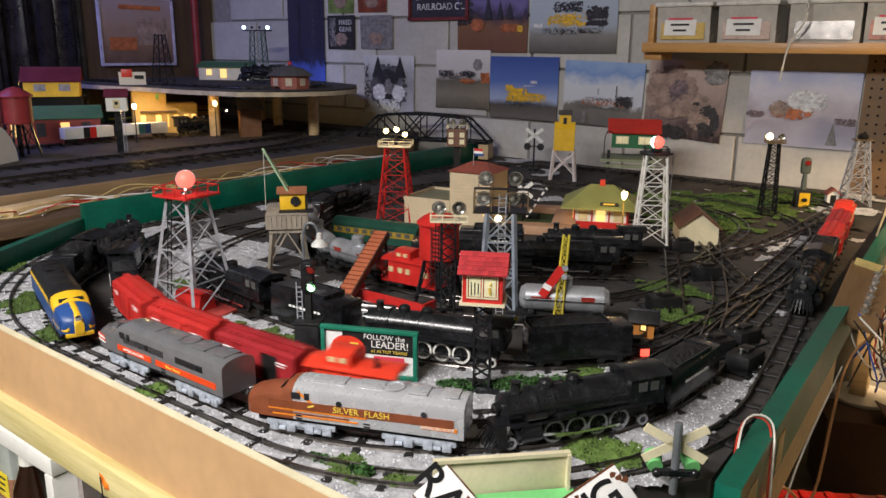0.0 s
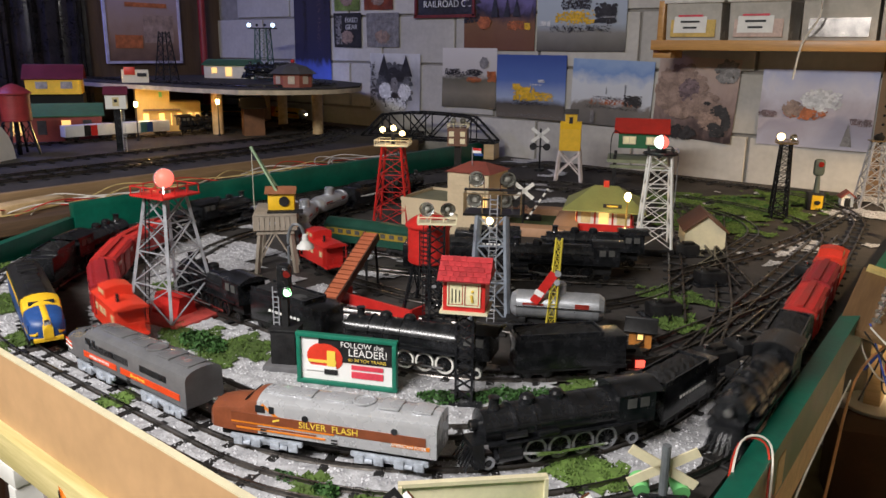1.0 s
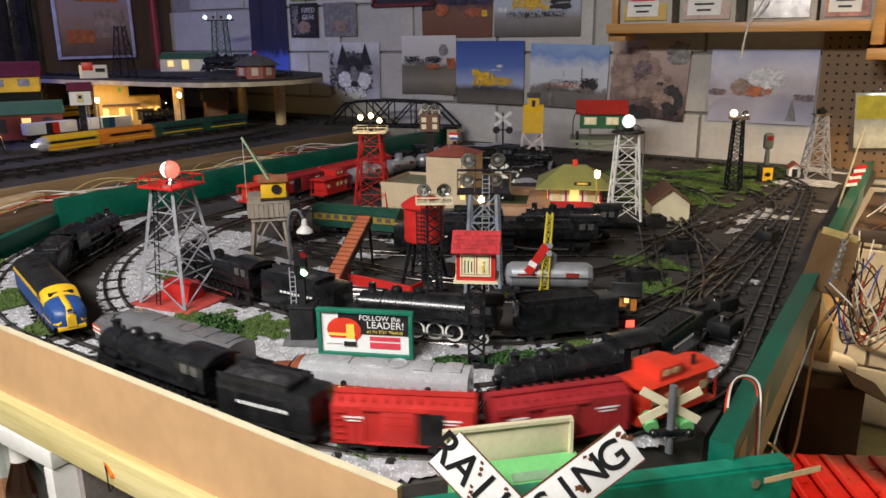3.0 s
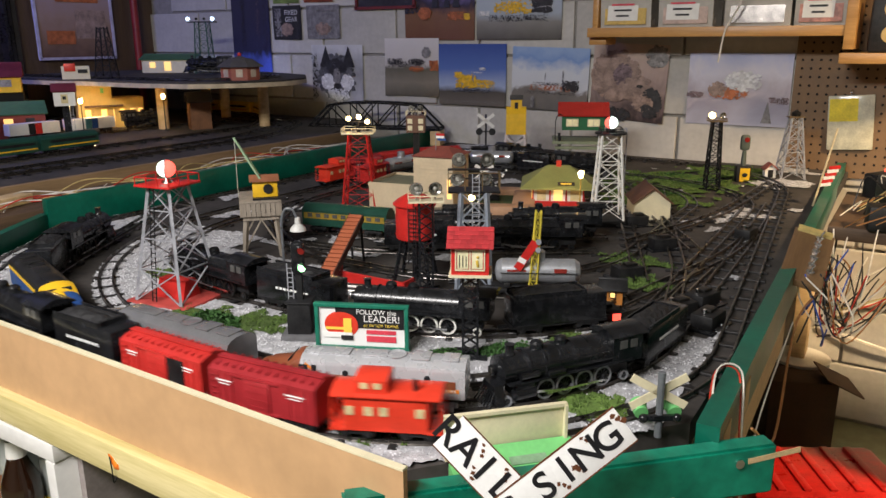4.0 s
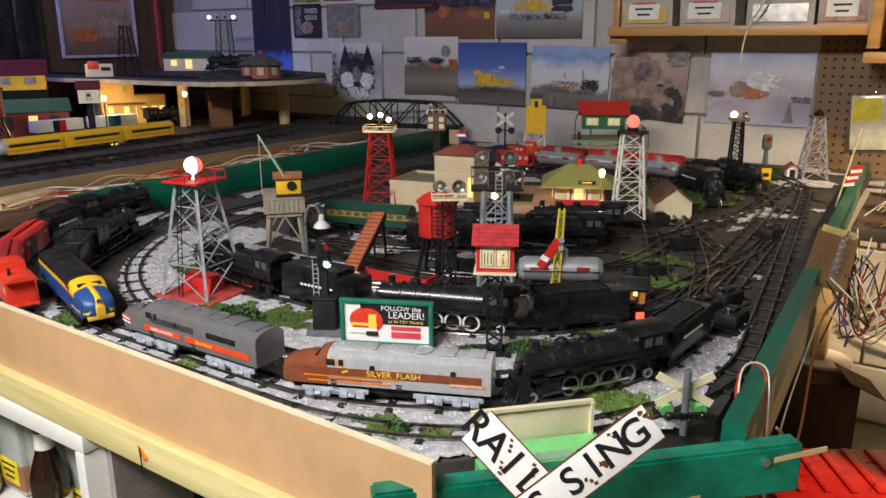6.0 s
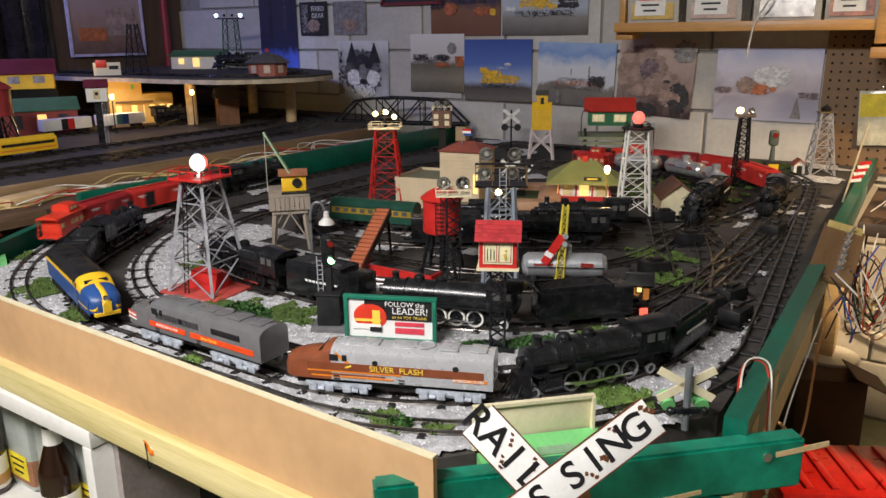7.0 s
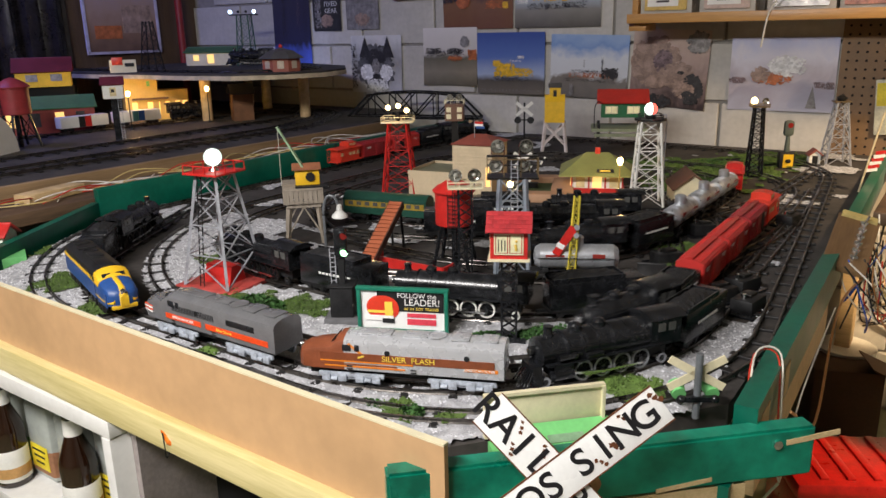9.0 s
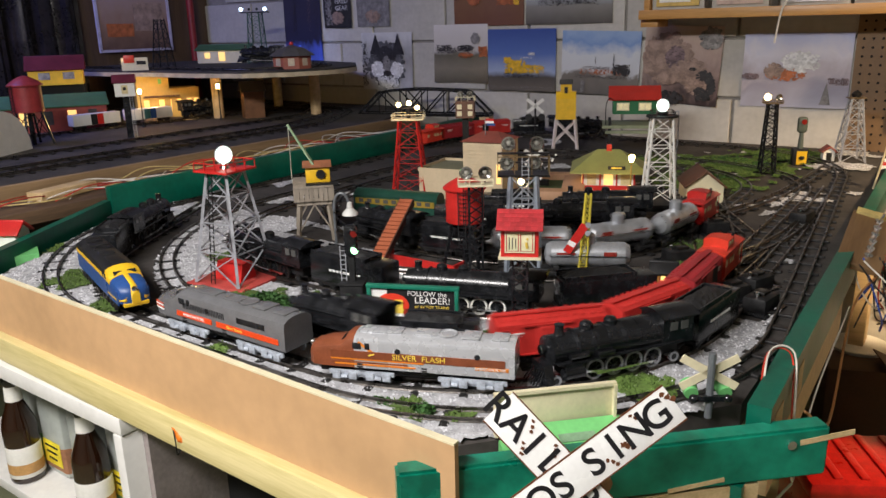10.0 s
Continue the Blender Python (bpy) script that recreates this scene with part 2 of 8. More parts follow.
OUTER = Line([(-0.15, 2.86, 0.45), (0.03, 0.803, 0.43), (-1.43, 0.803, 0.58), (-1.43, 2.86, 0.4)])
MIDDLE = Line([(-0.165, 2.54, 0.36), (-0.135, 0.925, 0.34), (-1.265, 0.912, 0.6), (-1.265, 2.54, 0.4)])
INNER = Line([(-0.285, 2.43, 0.30), (-0.275, 1.325, 0.35), (-1.17, 1.35, 0.48), (-1.17, 2.43, 0.3)])
SIDING = Line([(-0.1, 1.95, 0), (-0.075, 0.85, 0.40), (-1.041, 0.85, 0.43), (-1.375, 1.40, 0)], closed=False)

# ---- the room ----
CONCRETE = mat("painted_concrete_floor", (0.28, 0.29, 0.17), 0.6, vary=0.35, scale=3, bump=0.2)
BLOCK = mat("grey_painted_block", (0.5, 0.48, 0.44), 0.75, vary=0.14, scale=8, bump=0.5, obrand=0.1)
JOINT = mat("grey_mortar", (0.27, 0.255, 0.23), 0.9, vary=0.2, scale=30, bump=0.4)
PANEL = wood("dark_brown_panel", (0.085, 0.05, 0.03), (0.12, 0.075, 0.045), 0.6, axis=2)
CEIL = mat("grey_ceiling", (0.4, 0.37, 0.33), 0.9, vary=0.2, scale=5)
PINE = wood("pine_timber", (0.62, 0.42, 0.2), (0.74, 0.54, 0.3), 0.5, axis=0)
SHELFWOOD = wood("varnished_shelf_timber", (0.5, 0.25, 0.07), (0.62, 0.34, 0.11), 0.4, axis=0)
YELLOWPINE = wood("yellowed_pine_rail", (0.66, 0.55, 0.22), (0.74, 0.63, 0.32), 0.5, axis=0)
HARDBOARD = mat("tan_hardboard", (0.54, 0.33, 0.17), 0.5, vary=0.12, scale=7, bump=0.08)
PEG = mat("brown_pegboard", (0.2, 0.12, 0.06), 0.6, vary=0.15, scale=20)
HOLE = mat("dark_hole", (0.01, 0.008, 0.006), 0.9)
FLOOR_Z = 0.06
WALL_Y = 2.99

bm = NB()
slab(bm, [(-3.6, -1.6), (1.9, -1.6), (1.9, 3.3), (-3.6, 3.3)], FLOOR_Z - 0.1, FLOOR_Z)
single("floor", bm, CONCRETE, "green-grey painted concrete basement floor", "floor", kind="structure")
bm = NB()
slab(bm, [(-3.6, -1.6), (1.9, -1.6), (1.9, 3.3), (-3.6, 3.3)], 2.3, 2.4)
single("ceiling", bm, CEIL, "plain grey basement ceiling", "ceiling", kind="structure")


def block_wall():
    bm = NB()
    box(bm, (-0.85, WALL_Y + 0.11, 1.18), (5.5, 0.2, 2.24))
    wall = single("wall_back", bm, JOINT, "grey painted concrete block wall with recessed joints", "wall", kind="structure")
    shapes = []
    for w in (0.39, 0.19):
        b = NB()
        box(b, (0, 0, 0), (w, 0.03, 0.19), bevel=0.004)
        shapes.append(finish(b, "block", BLOCK, False))
    for r in range(11):
        z = FLOOR_Z + 0.1 + 0.2 * r + 0.01
        x = -3.35 + (0.2 if r % 2 else 0.0)
        while x < 1.8:
            ob = new("block", shapes[0])
            ob.location = (x + 0.2, WALL_Y + 0.012 + random.uniform(-0.001, 0.001), z)
            ob.parent = wall
            x += 0.4
    return wall


bm = NB()
box(bm, (-3.36, 0.75, 1.18), (0.1, 4.5, 2.24))
single("wall_left", bm, PANEL, "dark brown panelled wall", "wall", kind="structure")
bm = NB()
box(bm, (1.85, 0.75, 1.18), (0.1, 4.5, 2.24))
single("wall_right", bm, CEIL, "plain grey wall", "wall", kind="structure")
bm = NB()
box(bm, (-0.8, -1.55, 1.18), (5.2, 0.1, 2.24))
single("wall_front", bm, CEIL, "plain grey wall", "wall", kind="structure")

# ---- the layout's table ----
GROUND = mat("layout_ground_cover", (0.04, 0.036, 0.031), 0.9, vary=0.5, scale=9, bump=0.5, col2=(0.07, 0.06, 0.055))


def layout_table():
    tab = thing("layout_table", "model railway table with a dark scenic top on timber legs", "table")
    bm = NB()
    slab(bm, [(-1.48, 2.975), (-1.48, 1.24), (-1.2, 0.782), (-0.235, 0.782), (0.0, 1.05), (0.0, 2.975)], T - 0.03, T)
    part("tabletop", bm, GROUND, tab, "dark earth-coloured scenic ground")
    for x, y in ((-1.4, 1.3), (-0.06, 1.15), (-1.4, 2.9), (-0.07, 2.9)):
        bm = NB()
        box(bm, (x, y, (T - 0.03 + FLOOR_Z) / 2), (0.045, 0.09, T - 0.03 - FLOOR_Z), bevel=0.003)
        part("leg", bm, PINE, tab)
    return tab


layout_table()
bm = NB()
box(bm, (-0.70, 0.7585, 0.915), (1.05, 0.006, 0.098), rz=-1.5)
fascia = single("fascia_board", bm, HARDBOARD, "tan hardboard fascia along the table's front edge", "board", kind="structure")
bm = NB()
box(bm, (-0.70, 0.7585, 0.9652), (1.05, 0.0075, 0.0024), rz=-1.5)
part("top_edge", bm, CREAM, fascia, "pale worn top edge")
bm = NB()
box(bm, (-0.78, 0.7525, 0.845), (1.07, 0.02, 0.042), rz=-1.5, bevel=0.002)
single("table_rail", bm, YELLOWPINE, "yellowed pine rail under the fascia", "rail", kind="structure")
bm = NB()
bar(bm, (0.03, 0.995, 0.918), (-0.02, 2.96, 0.918), 0.024, 0.064)
single("side_board", bm, GREEN, "green painted side board with bare timber patches", "board", kind="structure")
bm = NB()
bar(bm, (0.024, 1.05, 0.85), (0.01, 1.62, 0.85), 0.022, 0.072)
single("side_rail", bm, PINE, "bare pine rail under the green side board", "rail", kind="structure")
bm = NB()
box(bm, (-1.495, 2.05, 0.95), (0.02, 1.66, 0.075), bevel=0.002)
single("divider_board", bm, GREEN, "dark green board between the two tables", "board", kind="structure")
bm = NB()
bar(bm, (-1.24, 0.80, 0.925), (-1.5, 1.22, 0.925), 0.018, 0.06)
single("corner_board", bm, GREEN, "dark green board round the table's corner", "board", kind="structure")
bm = NB()
slab(bm, [(-3.3, -1.0), (-1.725, -1.0), (-1.725, 2.5), (-1.9, 2.975), (-3.3, 2.975)], 0.94, 0.99)
second = thing("side_table", "second layout table with dark ground cover on timber legs", "table")
part("tabletop", bm, GROUND, second)
for x, y in ((-1.8, -0.9), (-3.2, -0.9), (-1.8, 2.4), (-3.2, 2.9)):
    bm = NB()
    box(bm, (x, y, 0.5), (0.07, 0.07, 0.88))
    part("leg", bm, PINE, second)

# ---- track ----
TIE_ME = None


def tie_mesh():
    b = NB()
    box(b, (0, 0, 0.0022), (0.011, 0.046, 0.0044), bevel=0.001)
    box(b, (0, 0.0128, 0.0046), (0.007, 0.006, 0.002))
    box(b, (0, -0.0128, 0.0046), (0.007, 0.006, 0.002))
    return finish(b, "tie", TIE, False)


TIE_ME = tie_mesh()


def rails(bm, line, s0, s1, z):
    for off in (-0.0118, 0.0118):
        P = []
        n = max(3, int((s1 - s0) / 0.03))
        for s in np.linspace(s0, s1, n):
            a, b = line.at(s + 0.004), line.at(s - 0.004)
            d = (a - b) / max(1e-9, np.hypot(*(a - b)))
            c = line.at(s)
            P.append((c[0] - d[1] * off, c[1] + d[0] * off, d))
        prev = None
        for x, y, d in P:
            ring = []
            for u, w in ((-0.002, 0.0042), (0.002, 0.0042), (0.0009, 0.006), (0.0014, 0.0095), (-0.0014, 0.0095), (-0.0009, 0.006)):
                ring.append(bm.verts.new((x - d[1] * u, y + d[0] * u, z + w)))
            if prev:
                for k in range(6):
                    bm.faces.new((prev[k], prev[(k + 1) % 6], ring[(k + 1) % 6], ring[k]))
            prev = ring


def track(name, line, s0, s1, z, label, gap=0.055):
    tr = thing(name, label, "track", group="lines of track")
    bm = NB()
    rails(bm, line, s0, s1, z)
    part("railway", bm, RAIL, tr, "blackened steel rails")
    for s in np.arange(s0 + 0.01, s1, gap):
        a, b = line.at(s + 0.004), line.at(s - 0.004)
        c = line.at(s)
        ob = new("tie", TIE_ME)
        ob.matrix_basis = pose(c[0], c[1], z, 0, 0, math.degrees(math.atan2(a[1] - b[1], a[0] - b[0])))
        ob.parent = tr
    return tr


track("outer_track", OUTER, 0, OUTER.length, T, "outer loop of black toy railway track")
track("middle_track", MIDDLE, 0, MIDDLE.length, T, "middle loop of black toy railway track")
track("inner_track", INNER, 0, INNER.length, T, "inner loop of black toy railway track")
track("siding_track", SIDING, 0, SIDING.length, T, "siding of black toy railway track")

# ---- rolling stock: x ahead, z up from the rail's top ----


def truck(parent, x, material=None, name="truck"):
    """A four-wheeled truck."""
    bm = NB()
    for y in (-0.0165, 0.0165):
        box(bm, (x, y, 0.0095), (0.04, 0.003, 0.006), bevel=0.001)
        for dx in (-0.013, 0.013):
            box(bm, (x + dx, y, 0.008), (0.008, 0.005, 0.009), bevel=0.001)
    box(bm, (x, 0, 0.011), (0.01, 0.032, 0.006))
    tr = part(name, bm, material or BLACKM, parent)
    for dx in (-0.013, 0.013):
        b = NB()
        for y in (-0.0118, 0.0118):
            rod(b, (x + dx, y - 0.0018, 0.0072), (x + dx, y + 0.0018, 0.0072), 0.0072, n=14)
        rod(b, (x + dx, -0.0118, 0.0072), (x + dx, 0.0118, 0.0072), 0.0015, n=6)
        part("wheelset", b, DARKMETAL, tr)
    return tr


def shell(L, W, z0, z1, crown=0.006, n=8):
    """The profile of a car body with a gently curved roof."""
    pr = [(-W / 2, z0), (W / 2, z0), (W / 2, z1)]
    for k in range(1, n):
        y = W / 2 - W * k / n
        pr.append((y, z1 + crown * (1 - (2 * y / W) ** 2)))
    pr.append((-W / 2, z1))
    return pr


def squat(car, k):
    """Lower a body's parts, leaving its trucks as they are."""
    for ob in car.children:
        if not ob.name.startswith("truck"):
            ob.matrix_basis = Matrix.Diagonal((1, 1, k, 1))
    return car


def boxcar(label, material, door_open=False):
    car = thing("boxcar", label, "boxcar", group="cars of the freight trains")
    L, W = 0.143, 0.042
    bm = NB()
    prism(bm, shell(L, W, 0.014, 0.058), -L / 2, L / 2)
    part("body", bm, material, car)
    for x in np.linspace(-L / 2 + 0.004, L / 2 - 0.004, 15):
        for y in (-W / 2 - 0.0004, W / 2 + 0.0004):
            if abs(x) > 0.03:
                bm = NB()
                box(bm, (x, y, 0.036), (0.0016, 0.0012, 0.041))
                part("side_rib", bm, material, car)
    for x in np.linspace(-L / 2 + 0.008, L / 2 - 0.008, 12):
        bm = NB()
        box(bm, (x, 0, 0.0625), (0.0016, W - 0.008, 0.0022))
        part("roof_rib", bm, material, car)
    for y in (-W / 2 - 0.0012, W / 2 + 0.0012):
        bm = NB()
        box(bm, (0.004, y, 0.035), (0.034, 0.002, 0.038), bevel=0.0006)
        for k in range(4):
            box(bm, (0.004, y * 1.02, 0.022 + 0.009 * k), (0.028, 0.0018, 0.0015))
        part("door", bm, material, car)
        if door_open:
            bm = NB()
            box(bm, (-0.029, y * 0.99, 0.035), (0.026, 0.0016, 0.036))
            part("doorway", bm, BLACKM, car, "dark open doorway")
        bm = NB()
        box(bm, (0.008, y, 0.0555), (0.066, 0.0026, 0.002))
        part("door_rail", bm, material, car)
        bm = NB()
        box(bm, (0.008, y, 0.0155), (0.066, 0.0026, 0.002))
        part("door_rail", bm, material, car)
    bm = NB()
    box(bm, (0, 0, 0.0662), (L, 0.009, 0.0018))
    for x in np.linspace(-L / 2 + 0.01, L / 2 - 0.01, 9):
        box(bm, (x, 0, 0.0648), (0.002, 0.009, 0.002))
    part("roof_walk", bm, material, car)
    bm = NB()
    for y, x in ((-1, -1), (1, 1)):
        for k in range(5):
            box(bm, (x * (L / 2 - 0.008), y * (W / 2 + 0.0016), 0.02 + 0.008 * k), (0.011, 0.0012, 0.0012))
    part("ladder", bm, material, car)
    for y in (-1, 1):
        for x, w in ((-0.046, 0.024), (0.049, 0.02)):
            b = NB()
            box(b, (x, y * (W / 2 + 0.0011), 0.046), (w, 0.0006, 0.0018))
            part("lettering_bar", b, WHITELET, car)
            b = NB()
            box(b, (x, y * (W / 2 + 0.0011), 0.042), (w * 0.7, 0.0006, 0.0012))
            part("lettering_bar", b, WHITELET, car)
    bm = NB()
    box(bm, (0, 0, 0.0125), (L - 0.02, 0.03, 0.004))
    for x in (-L / 2 - 0.008, L / 2 + 0.008):
        box(bm, (x, 0, 0.0105), (0.02, 0.006, 0.006), bevel=0.001)
    part("underframe", bm, BLACKM, car)
    for x in (-0.047, 0.047):
        truck(car, x)
    return squat(car, 0.92)


def caboose(label, material=None):
    material = material or CABRED
    car = thing("caboose", label, "caboose", group="cars of the freight trains")
    L, W = 0.088, 0.041
    bm = NB()
    prism(bm, shell(L, W, 0.014, 0.058, 0.005), -L / 2, L / 2)
    part("body", bm, material, car)
    bm = NB()
    prism(bm, shell(L, W + 0.006, 0.0575, 0.0595, 0.006), -L / 2 - 0.014, L / 2 + 0.014)
    part("roof", bm, material, car)
    bm = NB()
    prism(bm, shell(0.034, 0.038, 0.06, 0.078, 0.004), -0.002, 0.032)
    part("cupola", bm, material, car)
    for y in (-1, 1):
        for x in (-0.036, 0.002, 0.018, 0.038):
            b = NB()
            box(b, (x, y * (W / 2 + 0.0004), 0.04), (0.009, 0.0012, 0.011))
            part("window", b, mat("pale_window", (0.65, 0.55, 0.3), 0.3), car)
        for x in (0.008, 0.022):
            b = NB()
            box(b, (x, y * 0.0194, 0.0715), (0.008, 0.0012, 0.007))
            part("window", b, MATS["pale_window"], car)
    for x in (-1, 1):
        b = NB()
        box(b, (x * (L / 2 + 0.008), 0, 0.0145), (0.016, W, 0.003))
        for y in (-1, 1):
            rod(b, (x * (L / 2 + 0.015), y * 0.02, 0.015), (x * (L / 2 + 0.013), y * 0.02, 0.059), 0.0009, n=5)
            rod(b, (x * (L / 2 + 0.015), y * 0.008, 0.015), (x * (L / 2 + 0.015), y * 0.008, 0.035), 0.0009, n=5)
        bar(b, (x * (L / 2 + 0.015), -0.02, 0.035), (x * (L / 2 + 0.015), 0.02, 0.035), 0.0012, 0.0012)
        part("platform", b, material, car)
    bm = NB()
    rod(bm, (-0.03, 0.01, 0.06), (-0.03, 0.01, 0.077), 0.0025)
    part("chimney", bm, BLACKM, car)
    bm = NB()
    box(bm, (0, 0, 0.0125), (L + 0.034, 0.026, 0.004))
    part("underframe", bm, BLACKM, car)
    for x in (-0.033, 0.033):
        truck(car, x)
    return squat(car, 0.88)


def tank_car(label):
    car = thing("tank_car", label, "tank car", group="silver tank cars")
    L, r = 0.14, 0.0205
    bm = NB()
    P = [(0.002, -L / 2), (r * 0.75, -L / 2 + 0.003), (r, -L / 2 + 0.011), (r, L / 2 - 0.011), (r * 0.75, L / 2 - 0.003), (0.002, L / 2)]
    lathe(bm, P, n=24)
    bmesh.ops.transform(bm, matrix=pose(0, 0, 0.039, 0, 90, 0), verts=bm.verts)
    for x in (-0.05, -0.025, 0.025, 0.05):
        rod(bm, (x - 0.0008, 0, 0.039), (x + 0.0008, 0, 0.039), r + 0.0007, n=24)
    part("tank", bm, TANK, car)
    bm = NB()
    lathe(bm, [(0.0115, 0), (0.0115, 0.016), (0.009, 0.0185), (0.003, 0.0195)], (0, 0, 0.056))
    part("dome", bm, TANK, car)
    bm = NB()
    for y in (-1, 1):
        bar(bm, (-L / 2 + 0.008, y * 0.0235, 0.042), (L / 2 - 0.008, y * 0.0235, 0.042), 0.001, 0.001)
        for x in np.linspace(-0.06, 0.06, 5):
            rod(bm, (x, y * 0.0205, 0.04), (x, y * 0.0237, 0.042), 0.0006, n=4)
    part("handrail", bm, CHROME, car)
    for y in (-1, 1):
        b = NB()
        box(b, (0.035, y * 0.0208, 0.045), (0.02, 0.001, 0.007), rx=-y * 8)
        part("emblem", b, mat("dark_red_lettering", (0.3, 0.03, 0.02), 0.5), car)
        b = NB()
        box(b, (-0.035, y * 0.0208, 0.045), (0.03, 0.001, 0.003), rx=-y * 8)
        part("lettering_bar", b, mat("dark_red_lettering", (0.3, 0.03, 0.02), 0.5), car)
    bm = NB()
    box(bm, (0, 0, 0.0145), (L + 0.01, 0.02, 0.005))
    for x in (-0.05, 0.05):
        box(bm, (x, 0, 0.019), (0.01, 0.036, 0.008), bevel=0.001)
    for x in (-L / 2 - 0.008, L / 2 + 0.008):
        box(bm, (x, 0, 0.0105), (0.02, 0.006, 0.006), bevel=0.001)
    part("underframe", bm, BLACKM, car)
    for x in (-0.052, 0.052):
        truck(car, x)
    return car


def spoked_wheel(parent, x, y, r, rim, name="driving_wheel"):
    b = NB()
    ring(b, (x, y, r), r, 0.0028, 0.004)
    w = part(name, b, rim, parent)
    b = NB()
    for k in range(10):
        a = 2 * math.pi * k / 10
        bar(b, (x, y, r), (x + r * math.cos(a), y, r + r * math.sin(a)), 0.002, 0.0013)
    rod(b, (x, y - 0.002, r), (x, y + 0.002, r), 0.003, n=8)
    part("spokes", b, BLACK, w)
    return w


def steam_engine(label, L=0.215, r=0.0195, drivers=4, material=None, rim=None, skirt=False, bullet=False):
    """A toy steam engine: boiler, cab, domes, wheels and rods."""
    material = material or BLACK
    rim = rim or DARKMETAL
    en = thing("steam_engine", label, "locomotive", group="steam engines")
    x0, x1 = -L / 2, L / 2
    zc = 0.043
    bm = NB()
    blen = L * 0.74
    if bullet:
        P = [(0.003, 0), (r * 0.62, 0.006), (r * 0.9, 0.018), (r * 1.05, 0.036), (r * 1.1, blen)]
    else:
        P = [(0.004, 0), (r * 0.55, 0.002), (r * 0.9, 0.0035), (r * 0.92, 0.0036), (r * 0.92, 0.035), (r, 0.036), (r * 1.08, blen * 0.7), (r * 1.08, blen)]
    lathe(bm, P[::-1], n=26)
    bmesh.ops.transform(bm, matrix=pose(x1 - 0.012, 0, zc, 0, -90, 0), verts=bm.verts)
    bmesh.ops.recalc_face_normals(bm, faces=bm.faces)
    part("boiler", bm, material, en)
    if not bullet:
        for x in np.linspace(x1 - 0.05, x1 - blen, 6):
            b = NB()
            rod(b, (x - 0.0008, 0, zc), (x + 0.0008, 0, zc), r * 1.1, n=26)
            part("boiler_band", b, material, en)
    b = NB()
    cab = x0 + 0.025
    prism(b, shell(0.05, 0.046, 0.03, 0.064, 0.007), x0, x0 + 0.046)
    part("cab", b, material, en)
    b = NB()
    prism(b, shell(0.05, 0.05, 0.064, 0.0655, 0.0075), x0 - 0.008, x0 + 0.048)
    part("cab_roof", b, material, en)
    for y in (-1, 1):
        for x in (0.014, 0.03):
            b = NB()
            box(b, (x0 + x, y * 0.0232, 0.054), (0.011, 0.0012, 0.011))
            part("cab_window", b, mat("dim_glazing", (0.09, 0.09, 0.085), 0.15), en)
    b = NB()
    lathe(b, [(0.007, 0), (0.0055, 0.003), (0.0055, 0.011), (0.0066, 0.0125), (0.0045, 0.0127)], (x1 - 0.032, 0, zc + r * 0.9), n=14)
    part("smokestack", b, material, en)
    for x in (0.07, 0.105):
        b = NB()
        lathe(b, [(0.0085, 0), (0.0085, 0.006), (0.006, 0.009), (0.001, 0.0103)], (x1 - x, 0, zc + r * 0.96), n=14)
        part("dome", b, material, en)
    b = NB()
    rod(b, (x1 - 0.016, 0, zc + 0.003), (x1 - 0.006, 0, zc + 0.003), 0.006, n=14)
    head = part("headlight", b, material, en)
    b = NB()
    rod(b, (x1 - 0.0062, 0, zc + 0.003), (x1 - 0.005, 0, zc + 0.003), 0.0046, n=14)
    part("lens", b, CHROME, head)
    b = NB()
    for y in (-1, 1):
        box(b, (-0.004, y * 0.021, 0.032), (L * 0.86, 0.008, 0.002))
        tube(b, [(x1 - 0.02, y * (r + 0.003), zc + 0.006), (x1 - 0.06, y * (r + 0.004), zc + 0.008), (x0 + 0.05, y * (r + 0.0045), zc + 0.008)], 0.0007, 4)
        box(b, (x1 - 0.085, y * (r + 0.001), 0.037), (0.025, 0.008, 0.007), bevel=0.002)
        rod(b, (x1 - 0.06, y * (r + 0.001), 0.04), (x1 - 0.035, y * (r + 0.001), 0.04), 0.004, n=8)
    part("running_board", b, material, en)
    b = NB()
    prism(b, [(-0.02, 0.006), (0.02, 0.006), (0.014, 0.03), (-0.014, 0.03)], x1 - 0.016, x1 - 0.004)
    cow = part("pilot", b, material, en)
    for y in np.linspace(-0.018, 0.018, 7):
        b = NB()
        bar(b, (x1 - 0.006, y * 0.7, 0.025), (x1 + 0.006, y, 0.004), 0.0015, 0.0015)
        part("pilot_bar", b, material, cow)
    for y in (-1, 1):
        b = NB()
        rod(b, (x1 - 0.055, y * 0.02, 0.018), (x1 - 0.028, y * 0.02, 0.018), 0.0075, n=14)
        box(b, (x1 - 0.0415, y * 0.02, 0.027), (0.026, 0.009, 0.009), bevel=0.001)
        part("cylinder", b, material, en)
    b = NB()
    box(b, (-0.01, 0, 0.02), (L * 0.8, 0.018, 0.018))
    part("frame", b, BLACKM, en)
    rw = 0.0135
    xs = np.linspace(x1 - 0.075, x1 - 0.075 - (drivers - 1) * 0.0285, drivers)
